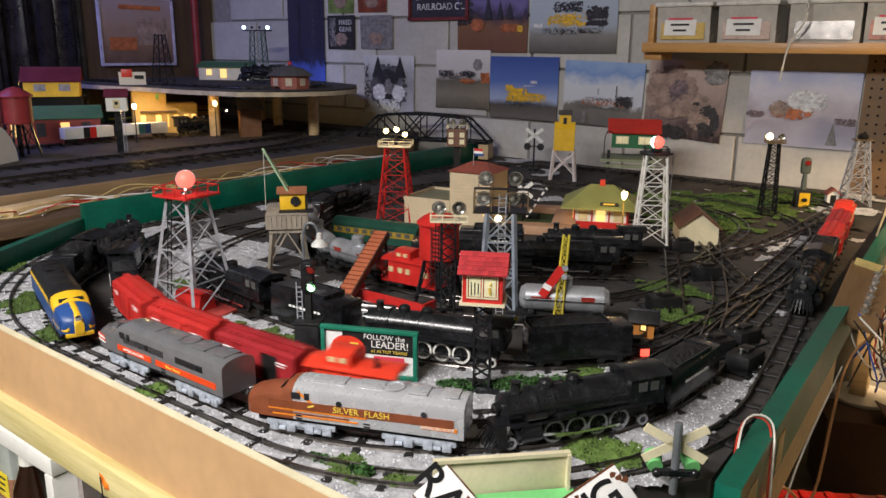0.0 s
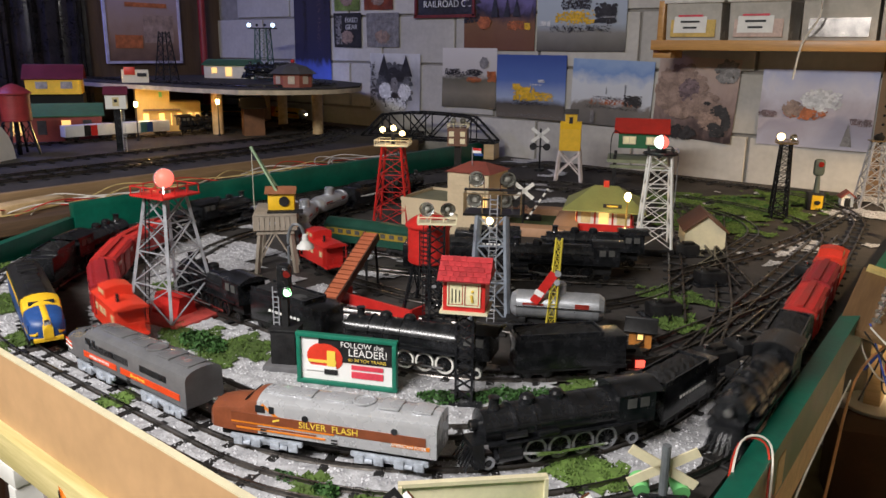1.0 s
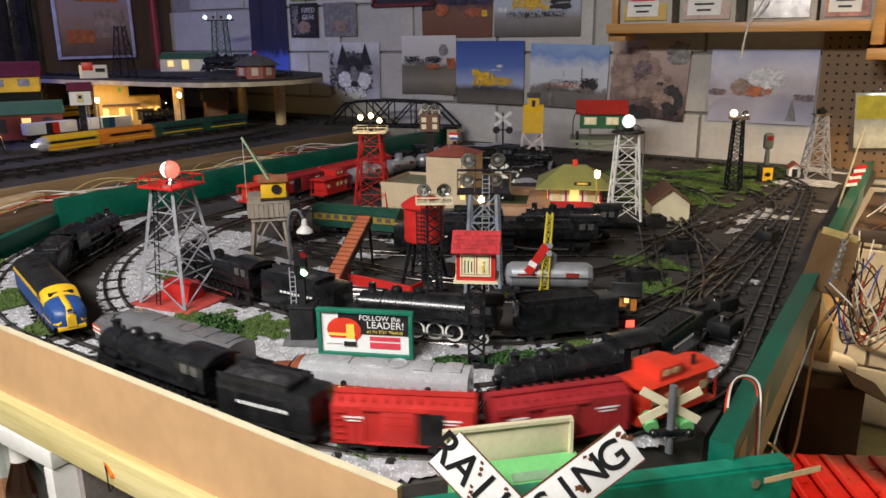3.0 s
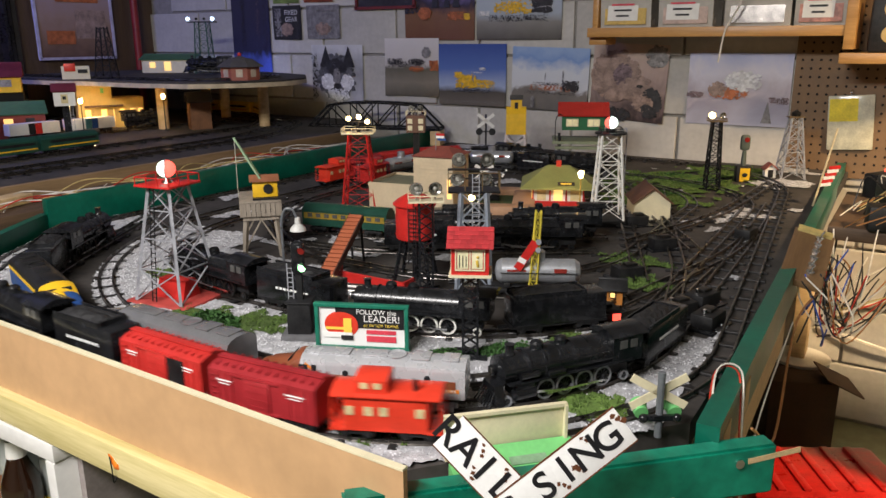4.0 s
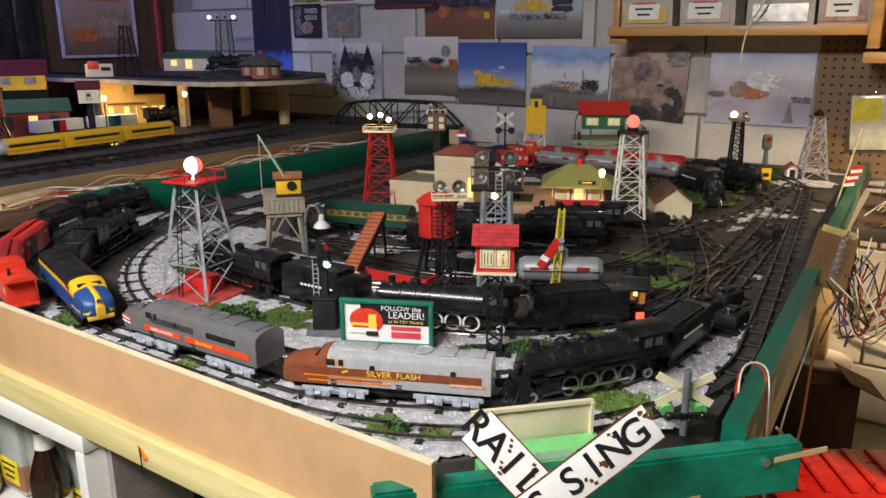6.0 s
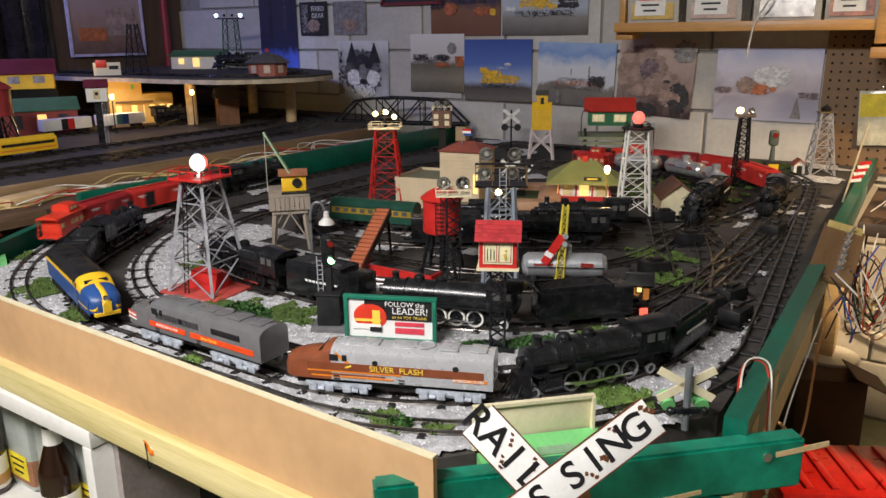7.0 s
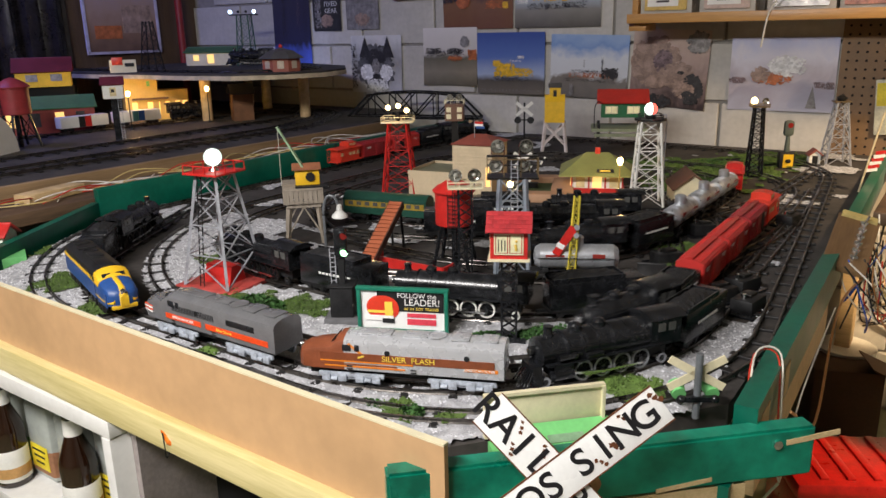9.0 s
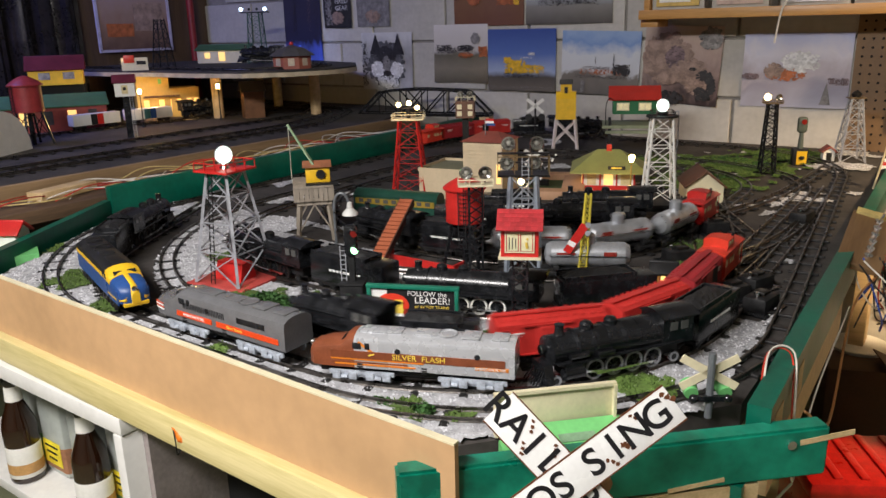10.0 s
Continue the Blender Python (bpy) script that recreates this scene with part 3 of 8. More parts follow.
    for y in (-1, 1):
        for x in xs:
            spoked_wheel(en, x, y * 0.0135, rw, rim)
        b = NB()
        bar(b, (xs[0], y * 0.0185, rw - 0.004), (xs[-1], y * 0.0185, rw - 0.004), 0.0018, 0.003)
        bar(b, (x1 - 0.05, y * 0.0205, 0.017), (xs[1], y * 0.0205, rw - 0.004), 0.0016, 0.003)
        part("side_rod", b, CHROME, en)
        for x in (x1 - 0.022, x0 + 0.02):
            spoked_wheel(en, x, y * 0.0125, 0.007, rim, "small_wheel")
    return en


def tender(label, L=0.13, material=None, low=False, lettered=True):
    material = material or BLACK
    te = thing("tender", label, "tender", group="tenders")
    W = 0.044
    z1 = 0.05 if low else 0.058
    bm = NB()
    box(bm, (0, 0, 0.5 * (0.015 + z1)), (L, W, z1 - 0.015), bevel=0.0025)
    part("body", bm, material, te)
    bm = NB()
    for y in (-1, 1):
        box(bm, (L * 0.1, y * (W / 2 - 0.0015), z1 + 0.003), (L * 0.75, 0.002, 0.007))
    box(bm, (L * 0.1 - L * 0.375, 0, z1 + 0.003), (0.002, W - 0.004, 0.007))
    part("coal_bunker", bm, material, te)
    bm = NB()
    g = bmesh.ops.create_grid(bm, x_segments=14, y_segments=8, size=0.5)
    for v in g["verts"]:
        v.co = Vector((v.co.x * L * 0.73 + L * 0.1, v.co.y * (W - 0.006), z1 + 0.003 + 0.007 * (1 - (2 * v.co.y) ** 2) * (1 - (2 * v.co.x) ** 4) + random.uniform(-0.0016, 0.0016)))
    part("coal", bm, mat("coal", (0.012, 0.012, 0.013), 0.6, vary=0.5, bump=0.8, scale=120), te, "heaped black coal", smooth=False)
    if lettered:
        for y in (-1, 1):
            b = NB()
            for k in range(9):
                box(b, (-0.03 + 0.0075 * k, y * (W / 2 + 0.0004), 0.036), (0.005, 0.0006, 0.0036))
            part("lettering_bar", b, WHITELET, te)
    bm = NB()
    box(bm, (0, 0, 0.0135), (L + 0.004, W - 0.004, 0.004))
    for x in (-L / 2 - 0.007, L / 2 + 0.007):
        box(bm, (x, 0, 0.0105), (0.02, 0.006, 0.005), bevel=0.001)
    part("underframe", bm, BLACKM, te)
    for x in (-L * 0.3, L * 0.3):
        truck(te, x)
    return te


class Train:
    """Vehicles behind one another, placed by the tail's run along a line."""

    def __init__(self, line, z, cars, tail_points):
        self.line, self.z = line, z
        ts, ss, last = [], [], None
        for t, x, y in tail_points:
            s = line.place_of(x, y)
            if last is not None:
                while s < last - line.length * 0.4:
                    s += line.length
            ts.append(t)
            ss.append(s)
            last = s
        self.ts, self.ss = np.array(ts), np.array(ss)
        self.cars = cars  # (thing, length, truck gap), tail first

    def tail(self, t):
        """The tail's run, smoothed over a second and a half."""
        w = np.linspace(-0.75, 0.75, 13)
        v = []
        for k in w:
            q = t + k
            if q < self.ts[0]:
                v.append(self.ss[0] + (q - self.ts[0]) * (self.ss[1] - self.ss[0]) / (self.ts[1] - self.ts[0]))
            elif q > self.ts[-1]:
                v.append(self.ss[-1] + (q - self.ts[-1]) * (self.ss[-1] - self.ss[-2]) / (self.ts[-1] - self.ts[-2]))
            else:
                v.append(np.interp(q, self.ts, self.ss))
        return float(np.average(v, weights=0.8 - np.abs(w)))

    def run(self):
        times = [round(0.2 * k, 1) for k in range(51)]
        for i, (ob, length, gap) in enumerate(self.cars):
            off = sum(c[1] for c in self.cars[:i]) + length / 2
            walk(ob, [(t, self.line.ride(self.tail(t) + off, gap, self.z)) for t in times])


# where each train's tail stands: seconds, x, y
OUTER_TAIL = [(0, -0.108, 2.412), (1, -0.058, 1.92), (2.5, -0.006, 1.29), (3, -0.03, 1.11), (4.5, -0.345, 0.803), (5, -0.56, 0.803), (5.5, -0.76, 0.803), (7, -1.31, 1.03), (8, -1.43, 1.54), (8.5, -1.43, 1.76), (9, -1.43, 1.965), (10, -1.43, 2.36)]
MIDDLE_TAIL = [(0, -0.325, 0.96), (1, -0.74, 0.912), (1.5, -0.965, 0.995), (2.5, -1.245, 1.40), (8, -0.37, 2.52), (8.5, -0.18, 2.19), (9, -0.15, 1.92), (9.5, -0.145, 1.715), (10, -0.14, 1.52)]
INNER_TAIL = [(0, -0.55, 1.34), (1.5, -0.885, 1.38), (2.5, -1.1, 1.62), (8.5, -0.43, 2.41), (9.5, -0.284, 2.07), (10, -0.283, 1.85)]
TRAINS = []
TRAINS.append(Train(OUTER, RT, [
    (caboose("bright red caboose at the end of a moving freight train"), 0.122, 0.072),
    (boxcar("red boxcar with closed sliding doors", MAROON), 0.156, 0.1),
    (boxcar("bright red boxcar with dark open doorway", REDCAR, True), 0.156, 0.1),
    (tender("black tender with coal behind a moving engine", L=0.122), 0.14, 0.074),
    (steam_engine("black steam engine pulling red boxcars on the outer loop"), 0.235, 0.1),
], OUTER_TAIL))
TRAINS.append(Train(MIDDLE, RT, [
    (caboose("bright red caboose of the middle train"), 0.122, 0.072),
    (boxcar("dull red boxcar with a dark doorway", MAROON, True), 0.156, 0.1),
    (boxcar("dull red boxcar of the middle train", REDCAR), 0.156, 0.1),
    (boxcar("red boxcar behind a black tender", REDCAR), 0.156, 0.1),
    (tender("black streamlined tender on the middle loop", L=0.1, low=True), 0.118, 0.06),
    (steam_engine("black bullet-nosed steam engine on the middle loop", L=0.17, drivers=3, bullet=True), 0.185, 0.085),
], MIDDLE_TAIL))
TRAINS.append(Train(INNER, RT, [
    (caboose("red caboose behind silver tank cars", RED), 0.122, 0.072),
    (tank_car("silver tank car with a dome"), 0.162, 0.1),
    (tank_car("silver tank car with a dome"), 0.162, 0.1),
    (tank_car("silver tank car with a dome"), 0.162, 0.1),
    (tender("black tender of the tank train", L=0.11), 0.13, 0.066),
    (steam_engine("small black steam engine pulling tank cars", L=0.17, drivers=3), 0.19, 0.09),
], INNER_TAIL))

# ---- standing trains ----


def streamliner(label, style):
    """An Alco-nosed streamlined diesel: x ahead, rounded nose, panelled flanks."""
    en = thing("diesel_engine", label, "locomotive", group="diesel engines")
    L, W, z0, z1 = 0.258, 0.046, 0.0225, 0.055
    silver = style != "yellow_blue"
    bodymat = {"silver_flash": SILVER, "silver_streak": GUNMETAL, "yellow_blue": BLACKM}[style]
    nosemat = {"silver_flash": BROWN, "silver_streak": GUNMETAL, "yellow_blue": BLUE}[style]

    def section(x, w, top, low=z0):
        pr = [(-w / 2, low), (w / 2, low), (w / 2, top - 0.008)]
        for k in range(1, 8):
            a = math.pi * k / 8
            pr.append((w / 2 * math.cos(a), top - 0.008 + 0.011 * math.sin(a) ** 0.9))
        pr.append((-w / 2, top - 0.008))
        return [(x, y, z) for y, z in pr]

    def skin(bm, secs):
        rings = [[bm.verts.new(p) for p in s] for s in secs]
        fs = []
        for a, b in zip(rings, rings[1:]):
            for k in range(len(a)):
                fs.append(bm.faces.new((a[k], a[(k + 1) % len(a)], b[(k + 1) % len(a)], b[k])))
        fs += [bm.faces.new(rings[0][::-1]), bm.faces.new(rings[-1])]
        bmesh.ops.recalc_face_normals(bm, faces=fs)

    xn = L / 2 - 0.062
    bm = NB()
    skin(bm, [section(-L / 2, W, 0.064), section(xn, W, 0.064)])
    part("body", bm, bodymat, en)
    bm = NB()
    skin(bm, [section(xn, W, 0.064), section(xn + 0.008, W, 0.0625), section(xn + 0.018, W, 0.054), section(xn + 0.04, W * 0.97, 0.051), section(xn + 0.054, W * 0.86, 0.047), section(xn + 0.06, W * 0.62, 0.042), section(xn + 0.0625, W * 0.3, 0.036)])
    part("nose", bm, nosemat, en)
    glazing = mat("dark_glazing", (0.02, 0.022, 0.025), 0.1)
    for y in (-1, 1):
        b = NB()
        box(b, (xn + 0.0152, y * 0.0095, 0.0592), (0.0012, 0.012, 0.006), ry=-38)
        part("windshield", b, glazing, en)
        for dx, w in ((-0.004, 0.011), (-0.017, 0.006)):
            b = NB()
            box(b, (xn + dx, y * (W / 2 + 0.0002), 0.0525), (w, 0.0014, 0.0085), bevel=0.0005)
            part("side_window", b, glazing, en)
        # flanks
        if style == "silver_flash":
            for z, h, m_, x0_, x1_ in ((0.0405, 0.0105, BROWN, -0.118, xn + 0.03), (0.0345, 0.0022, ORANGE, -0.02, xn + 0.03), (0.0305, 0.0018, BROWN, 0.0, xn + 0.03), (0.0275, 0.002, ORANGE, -0.01, xn + 0.025), (0.0335, 0.0045, ORANGE, -0.122, -0.082)):
                b = NB()
                box(b, (0.5 * (x0_ + x1_), y * (W / 2 + 0.0003), z), (x1_ - x0_, 0.0009, h))
                part("stripe", b, m_, en)
            b = NB()
            bar(b, (xn - 0.006, y * (W / 2 + 0.0002), 0.058), (xn - 0.034, y * (W / 2 + 0.0002), 0.036), 0.0008, 0.003)
            part("stripe", b, ORANGE, en)
            for k, (txt, tx, sz) in enumerate((("SILVER  FLASH", -0.014, 0.0105), ("AMERICAN FLYER", -0.1, 0.0048))):
                tz = 0.0405 if k == 0 else 0.0335
                words("lettering", txt, sz, LETTER if k == 0 else WHITELET, en, pose(tx, y * (W / 2 + 0.0011), tz, 90, 0, 0 if y < 0 else 180), depth=0.0002)
            b = NB()
            box(b, (xn - 0.022, y * (W / 2 + 0.0008), 0.0415), (0.008, 0.0006, 0.002), ry=20)
            part("emblem", b, LETTER, en)
        elif style == "silver_streak":
            for x0_, x1_ in ((-0.118, -0.005), (0.004, 0.075)):
                b = NB()
                box(b, (0.5 * (x0_ + x1_), y * (W / 2 + 0.0003), 0.0335), (x1_ - x0_, 0.0009, 0.0078))
                part("stripe", b, REDORANGE, en)
            words("lettering", "AMERICAN FLYER", 0.0055, WHITELET, en, pose(0.04, y * (W / 2 + 0.001), 0.0335, 90, 0, 0 if y < 0 else 180), depth=0.0002)
            words("lettering", "Silver Streak", 0.0058, LETTER, en, pose(-0.04, y * (W / 2 + 0.001), 0.0335, 90, 0, 0 if y < 0 else 180), depth=0.0002)
            for k in range(4):
                b = NB()
                box(b, (xn + 0.047, y * (W / 2 * 0.92), 0.032 + 0.003 * k), (0.022, 0.0012, 0.0014), rz=y * -12)
                part("nose_stripe", b, REDORANGE if k % 2 else WHITELET, en)
            for k in range(26):
                b = NB()
                box(b, (0.06 - 0.0032 * k, y * (W / 2 + 0.0002), 0.0475), (0.0012, 0.001, 0.009))
                part("grille_slat", b, BLACKM, en)
            b = NB()
            box(b, (-0.07, y * (W / 2 + 0.0002), 0.048), (0.05, 0.0012, 0.008), bevel=0.0005)
            part("vent", b, BLACKM, en)
        else:
            b = NB()
            box(b, (-0.03, y * (W / 2 + 0.0003), 0.05), (L - 0.065, 0.0009, 0.006))
            part("stripe", b, YELLOW, en)
            b = NB()
            box(b, (-0.03, y * (W / 2 + 0.0003), 0.033), (L - 0.065, 0.0009, 0.026))
            part("side_panel", b, BLUE, en)
            b = NB()
            box(b, (xn + 0.03, y * (W / 2 - 0.0012), 0.03), (0.042, 0.0014, 0.022), rz=-y * 2)
            part("nose_panel", b, BLUE, en)
        if silver:
            for x in (-0.085, 0.012):
                b = NB()
                rod(b, (x, y * (W / 2), 0.0485), (x, y * (W / 2 + 0.0012), 0.0485), 0.0035, n=12)
                part("porthole", b, glazing, en)
            for x in (0.06, -0.02):
                for k in range(3):
                    b = NB()
                    box(b, (x, y * (W / 2 + 0.0006), 0.021 + 0.0035 * k), (0.007, 0.001, 0.0012))
                    part("step", b, BLACKM, en)
    if style == "yellow_blue":
        b = NB()
        box(b, (xn + 0.062, 0, 0.03), (0.004, 0.012, 0.016), bevel=0.0008)
        part("nose_emblem", b, LETTER, en)
        b = NB()
        skin(b, [section(xn - 0.004, W + 0.0012, 0.0648, 0.046), section(xn + 0.008, W + 0.0012, 0.0632, 0.046), section(xn + 0.019, W + 0.001, 0.0548, 0.044)])
        part("cab_hood", b, YELLOW, en)
        b = NB()
        skin(b, [section(xn + 0.017, 0.015, 0.0552), section(xn + 0.04, 0.015, 0.0523), section(xn + 0.055, 0.014, 0.048), section(xn + 0.061, 0.013, 0.0432), section(xn + 0.0642, 0.011, 0.0375)])
        part("nose_stripe", b, YELLOW, en)
        b = NB()
        skin(b, [section(xn, W + 0.001, 0.0345, 0.0285), section(xn + 0.04, W * 0.97 + 0.001, 0.0345, 0.0285), section(xn + 0.0545, W * 0.87, 0.0345, 0.0285), section(xn + 0.0608, W * 0.64, 0.0345, 0.0285)])
        part("belt_stripe", b, YELLOW, en)
        b = NB()
        box(b, (xn + 0.06, 0, 0.0205), (0.006, W * 0.75, 0.006), bevel=0.001)
        part("pilot", b, YELLOW, en)
    b = NB()
    rod(b, (xn + 0.058, 0, 0.0445), (xn + 0.0635, 0, 0.043), 0.004, n=12)
    part("headlight", b, CHROME, en)
    roof = bodymat if style != "yellow_blue" else BLACKM
    for x, w, l in ((-0.11, 0.024, 0.02), (-0.075, 0.026, 0.022), (0.035, 0.02, 0.05), (-0.02, 0.02, 0.03)):
        b = NB()
        box(b, (x, 0, 0.0672), (l, w, 0.002), bevel=0.0006)
        part("roof_hatch", b, roof, en)
    b = NB()
    lathe(b, [(0.0125, 0), (0.0125, 0.0016), (0.0105, 0.0022), (0.0105, 0.001), (0.002, 0.001)], (-0.045, 0, 0.0666), n=20)
    part("roof_fan", b, roof, en)
    b = NB()
    box(b, (0, 0, 0.0155), (L - 0.03, 0.03, 0.006))
    part("underframe", b, BLACKM, en)
    for x in (-0.078, 0.06):
        casting = PALETRUCK if silver else DARKMETAL
        t_ = truck(en, x, casting)
        for y in (-1, 1):
            b = NB()
            box(b, (x, y * 0.0185, 0.0135), (0.084, 0.004, 0.006), bevel=0.001)
            part("side_frame", b, casting, t_)
            for dx in (-0.032, -0.011, 0.011, 0.032):
                b = NB()
                box(b, (x + dx, y * 0.0205, 0.0098), (0.011, 0.004, 0.0105), bevel=0.0014)
                part("journal_box", b, casting, t_)
            for dx in (-0.0215, 0.0215):
                b = NB()
                rod(b, (x + dx - 0.004, y * 0.0208, 0.0082), (x + dx + 0.004, y * 0.0208, 0.0082), 0.0026, n=8)
                part("spring", b, casting, t_)
    return en


def stand(ob, line, x, y, gap, back=False, shift=0.0, size=1.0, tall=1.0):
    s = line.place_of(x, y) + shift
    m = line.ride(s, gap, RT)
    ob.matrix_basis = (m @ pose(0, 0, 0, 0, 0, 180) if back else m) @ Matrix.Diagonal((size, size, size * tall, 1))
    return s


stand(streamliner("silver and tuscan streamlined diesel with gold lettering", "silver_flash"), SIDING, -0.333, 0.885, 0.145, size=0.96, tall=0.96)
stand(streamliner("gunmetal streamlined diesel with a red-orange stripe", "silver_streak"), SIDING, -0.618, 0.85, 0.145, size=1.04, tall=0.92)
stand(streamliner("dark blue diesel with bright yellow nose and stripe", "yellow_blue"), SIDING, -0.835, 0.853, 0.145, True, shift=0.105, size=1.05, tall=0.92)
stand(tender("black tender standing behind the blue diesel", L=0.1, lettered=False), SIDING, -0.835, 0.853, 0.07, shift=0.325)
stand(steam_engine("black steam engine standing by the green board", L=0.2), SIDING, -0.835, 0.853, 0.1, shift=0.487)
stand(steam_engine("large black steam engine with bright wheel rims", L=0.215, r=0.021, rim=TINGREY), SIDING, -0.15, 1.035, 0.1, size=0.95)
stand(tender("black lettered tender of the large steam engine", L=0.14), SIDING, -0.15, 1.035, 0.085, shift=-0.18, size=0.92)

YARD_A = Line([(-0.12, 1.95, 0), (-0.135, 1.09, 0.40), (-1.15, 1.09, 0.42), (-1.19, 1.95, 0)], closed=False)
track("yard_track", YARD_A, 0.3, YARD_A.length - 0.2, T, "curved storage track of black toy rail")
WHITERIM = mat("white_wheel_rim", (0.7, 0.69, 0.64), 0.4, vary=0.1)
stand(steam_engine("long black steam engine with white-rimmed drivers", L=0.225, r=0.021, rim=WHITERIM), YARD_A, -0.405, 1.115, 0.11, size=0.95)
stand(tender("long black tender behind the billboard", L=0.15, lettered=False), YARD_A, -0.405, 1.115, 0.09, shift=-0.2, size=0.95)
stand(tender("black tender with keystone emblem and white lettering", L=0.15), YARD_A, -0.405, 1.115, 0.09, shift=0.205)
stand(steam_engine("black steam engine with open cab beside the coal tower"), YARD_A, -0.405, 1.115, 0.1, shift=0.4)

YARD_B = Line([(-0.90, 1.40, 0), (-0.72, 1.425, 0.3), (-0.34, 1.66, 0.0)], closed=False)
track("storage_track", YARD_B, 0, YARD_B.length, T, "straight storage track inside the inner loop")
YARD_C = Line([(-0.95, 1.49, 0), (-0.77, 1.525, 0.3), (-0.36, 1.77, 0.0)], closed=False)
track("storage_track", YARD_C, 0, YARD_C.length, T, "straight storage track behind the engines")
stand(steam_engine("black steam engine in the storage row"), YARD_B, -0.46, 1.585, 0.1, True)
stand(tender("black lettered tender in the storage row", L=0.14), YARD_B, -0.64, 1.475, 0.085)
stand(steam_engine("black steam engine behind another in the row", L=0.2), YARD_C, -0.46, 1.71, 0.1, True)
stand(tender("black tender in the back row", L=0.13), YARD_C, -0.63, 1.61, 0.08)


def coach(label, body, band):
    car = thing("passenger_coach", label, "coach", group="coaches")
    L, W = 0.2, 0.044
    b = NB()
    prism(b, shell(L, W, 0.016, 0.05, 0.012), -L / 2, L / 2)
    part("body", b, body, car)
    for y in (-1, 1):
        b = NB()
        box(b, (0, y * (W / 2 + 0.0003), 0.038), (L - 0.01, 0.001, 0.013))
        part("window_band", b, band, car)
        for x in np.linspace(-0.08, 0.08, 9):
            b = NB()
            box(b, (x, y * (W / 2 + 0.0009), 0.039), (0.011, 0.0012, 0.008))
            part("window", b, mat("dim_glazing", (0.09, 0.09, 0.085), 0.15), car)
    for x in (-0.065, 0.065):
        truck(car, x)
    return car


stand(coach("dark green coach with a yellow window band", mat("coach_green", (0.012, 0.06, 0.04), 0.4), mat("coach_ochre_band", (0.3, 0.2, 0.02), 0.5)), YARD_C, -0.85, 1.51, 0.13)
tc = tank_car("silver tank car parked by the brown shack")
tc.matrix_basis = pose(-0.325, 1.345, RT, 0, 0, 28)
SPUR = Line([(-0.66, 1.205, 0), (-0.45, 1.28, 0.5), (-0.2, 1.415, 0)], closed=False)
track("spur_track", SPUR, 0, SPUR.length, T, "short spur under the parked tank car")

SIZE[0] = 0.925

# ---- lattice towers ----


def lattice(parent, z0, z1, w0, w1, material, leg=0.005, bays=4, brace=0.0028, solid=False):
    """Four leaning legs with cross braces on each face."""
    def corner(i, z):
        u = (z - z0) / (z1 - z0)
        w = (w0 + (w1 - w0) * u) / 2
        sx, sy = ((-1, -1), (1, -1), (1, 1), (-1, 1))[i % 4]
        return (sx * w, sy * w, z)
    for i in range(4):
        b = NB()
        bar(b, corner(i, z0), corner(i, z1), leg, leg)
        part("leg", b, material, parent)
    zs = [z0 + (z1 - z0) * (1 - (1 - k / bays) ** 1.15) for k in range(bays + 1)]
    for i in range(4):
        for k in range(bays):
            b = NB()
            bar(b, corner(i, zs[k]), corner(i + 1, zs[k + 1]), brace, brace * 0.6)
            part("brace", b, material, parent)
            b = NB()
            bar(b, corner(i + 1, zs[k]), corner(i, zs[k + 1]), brace * 0.9, brace * 0.5)
            part("brace", b, material, parent)
        for k in range(1, bays):
            b = NB()
            bar(b, corner(i, zs[k]), corner(i + 1, zs[k]), brace * 0.9, brace * 0.7)
            part("tie_bar", b, material, parent)


def ladder(parent, x, y, z0, z1, w, material, lean=0.0):
    b = NB()
    for dx in (-w / 2, w / 2):
        bar(b, (x + dx, y, z0), (x + dx, y + lean, z1), 0.0014, 0.0014)
    n = int((z1 - z0) / 0.0075)
    for k in range(1, n):
        u = k / n
        bar(b, (x - w / 2, y + lean * u, z0 + (z1 - z0) * u), (x + w / 2, y + lean * u, z0 + (z1 - z0) * u), 0.0011, 0.0011)
    part("ladder", b, material, parent)


def railing(parent, z, w, h, material, name="railing", d=None):
    d = d or w
    b = NB()
    P = [(-w / 2, -d / 2), (w / 2, -d / 2), (w / 2, d / 2), (-w / 2, d / 2)]
    for i in range(4):
        a, c = P[i], P[(i + 1) % 4]
        bar(b, (*a, z + h), (*c, z + h), 0.0015, 0.0018)
        for u in (0, 0.33, 0.66):
            x, y = a[0] + (c[0] - a[0]) * u, a[1] + (c[1] - a[1]) * u
            bar(b, (x, y, z), (x, y, z + h), 0.0015, 0.0015)
    part(name, b, material, parent)


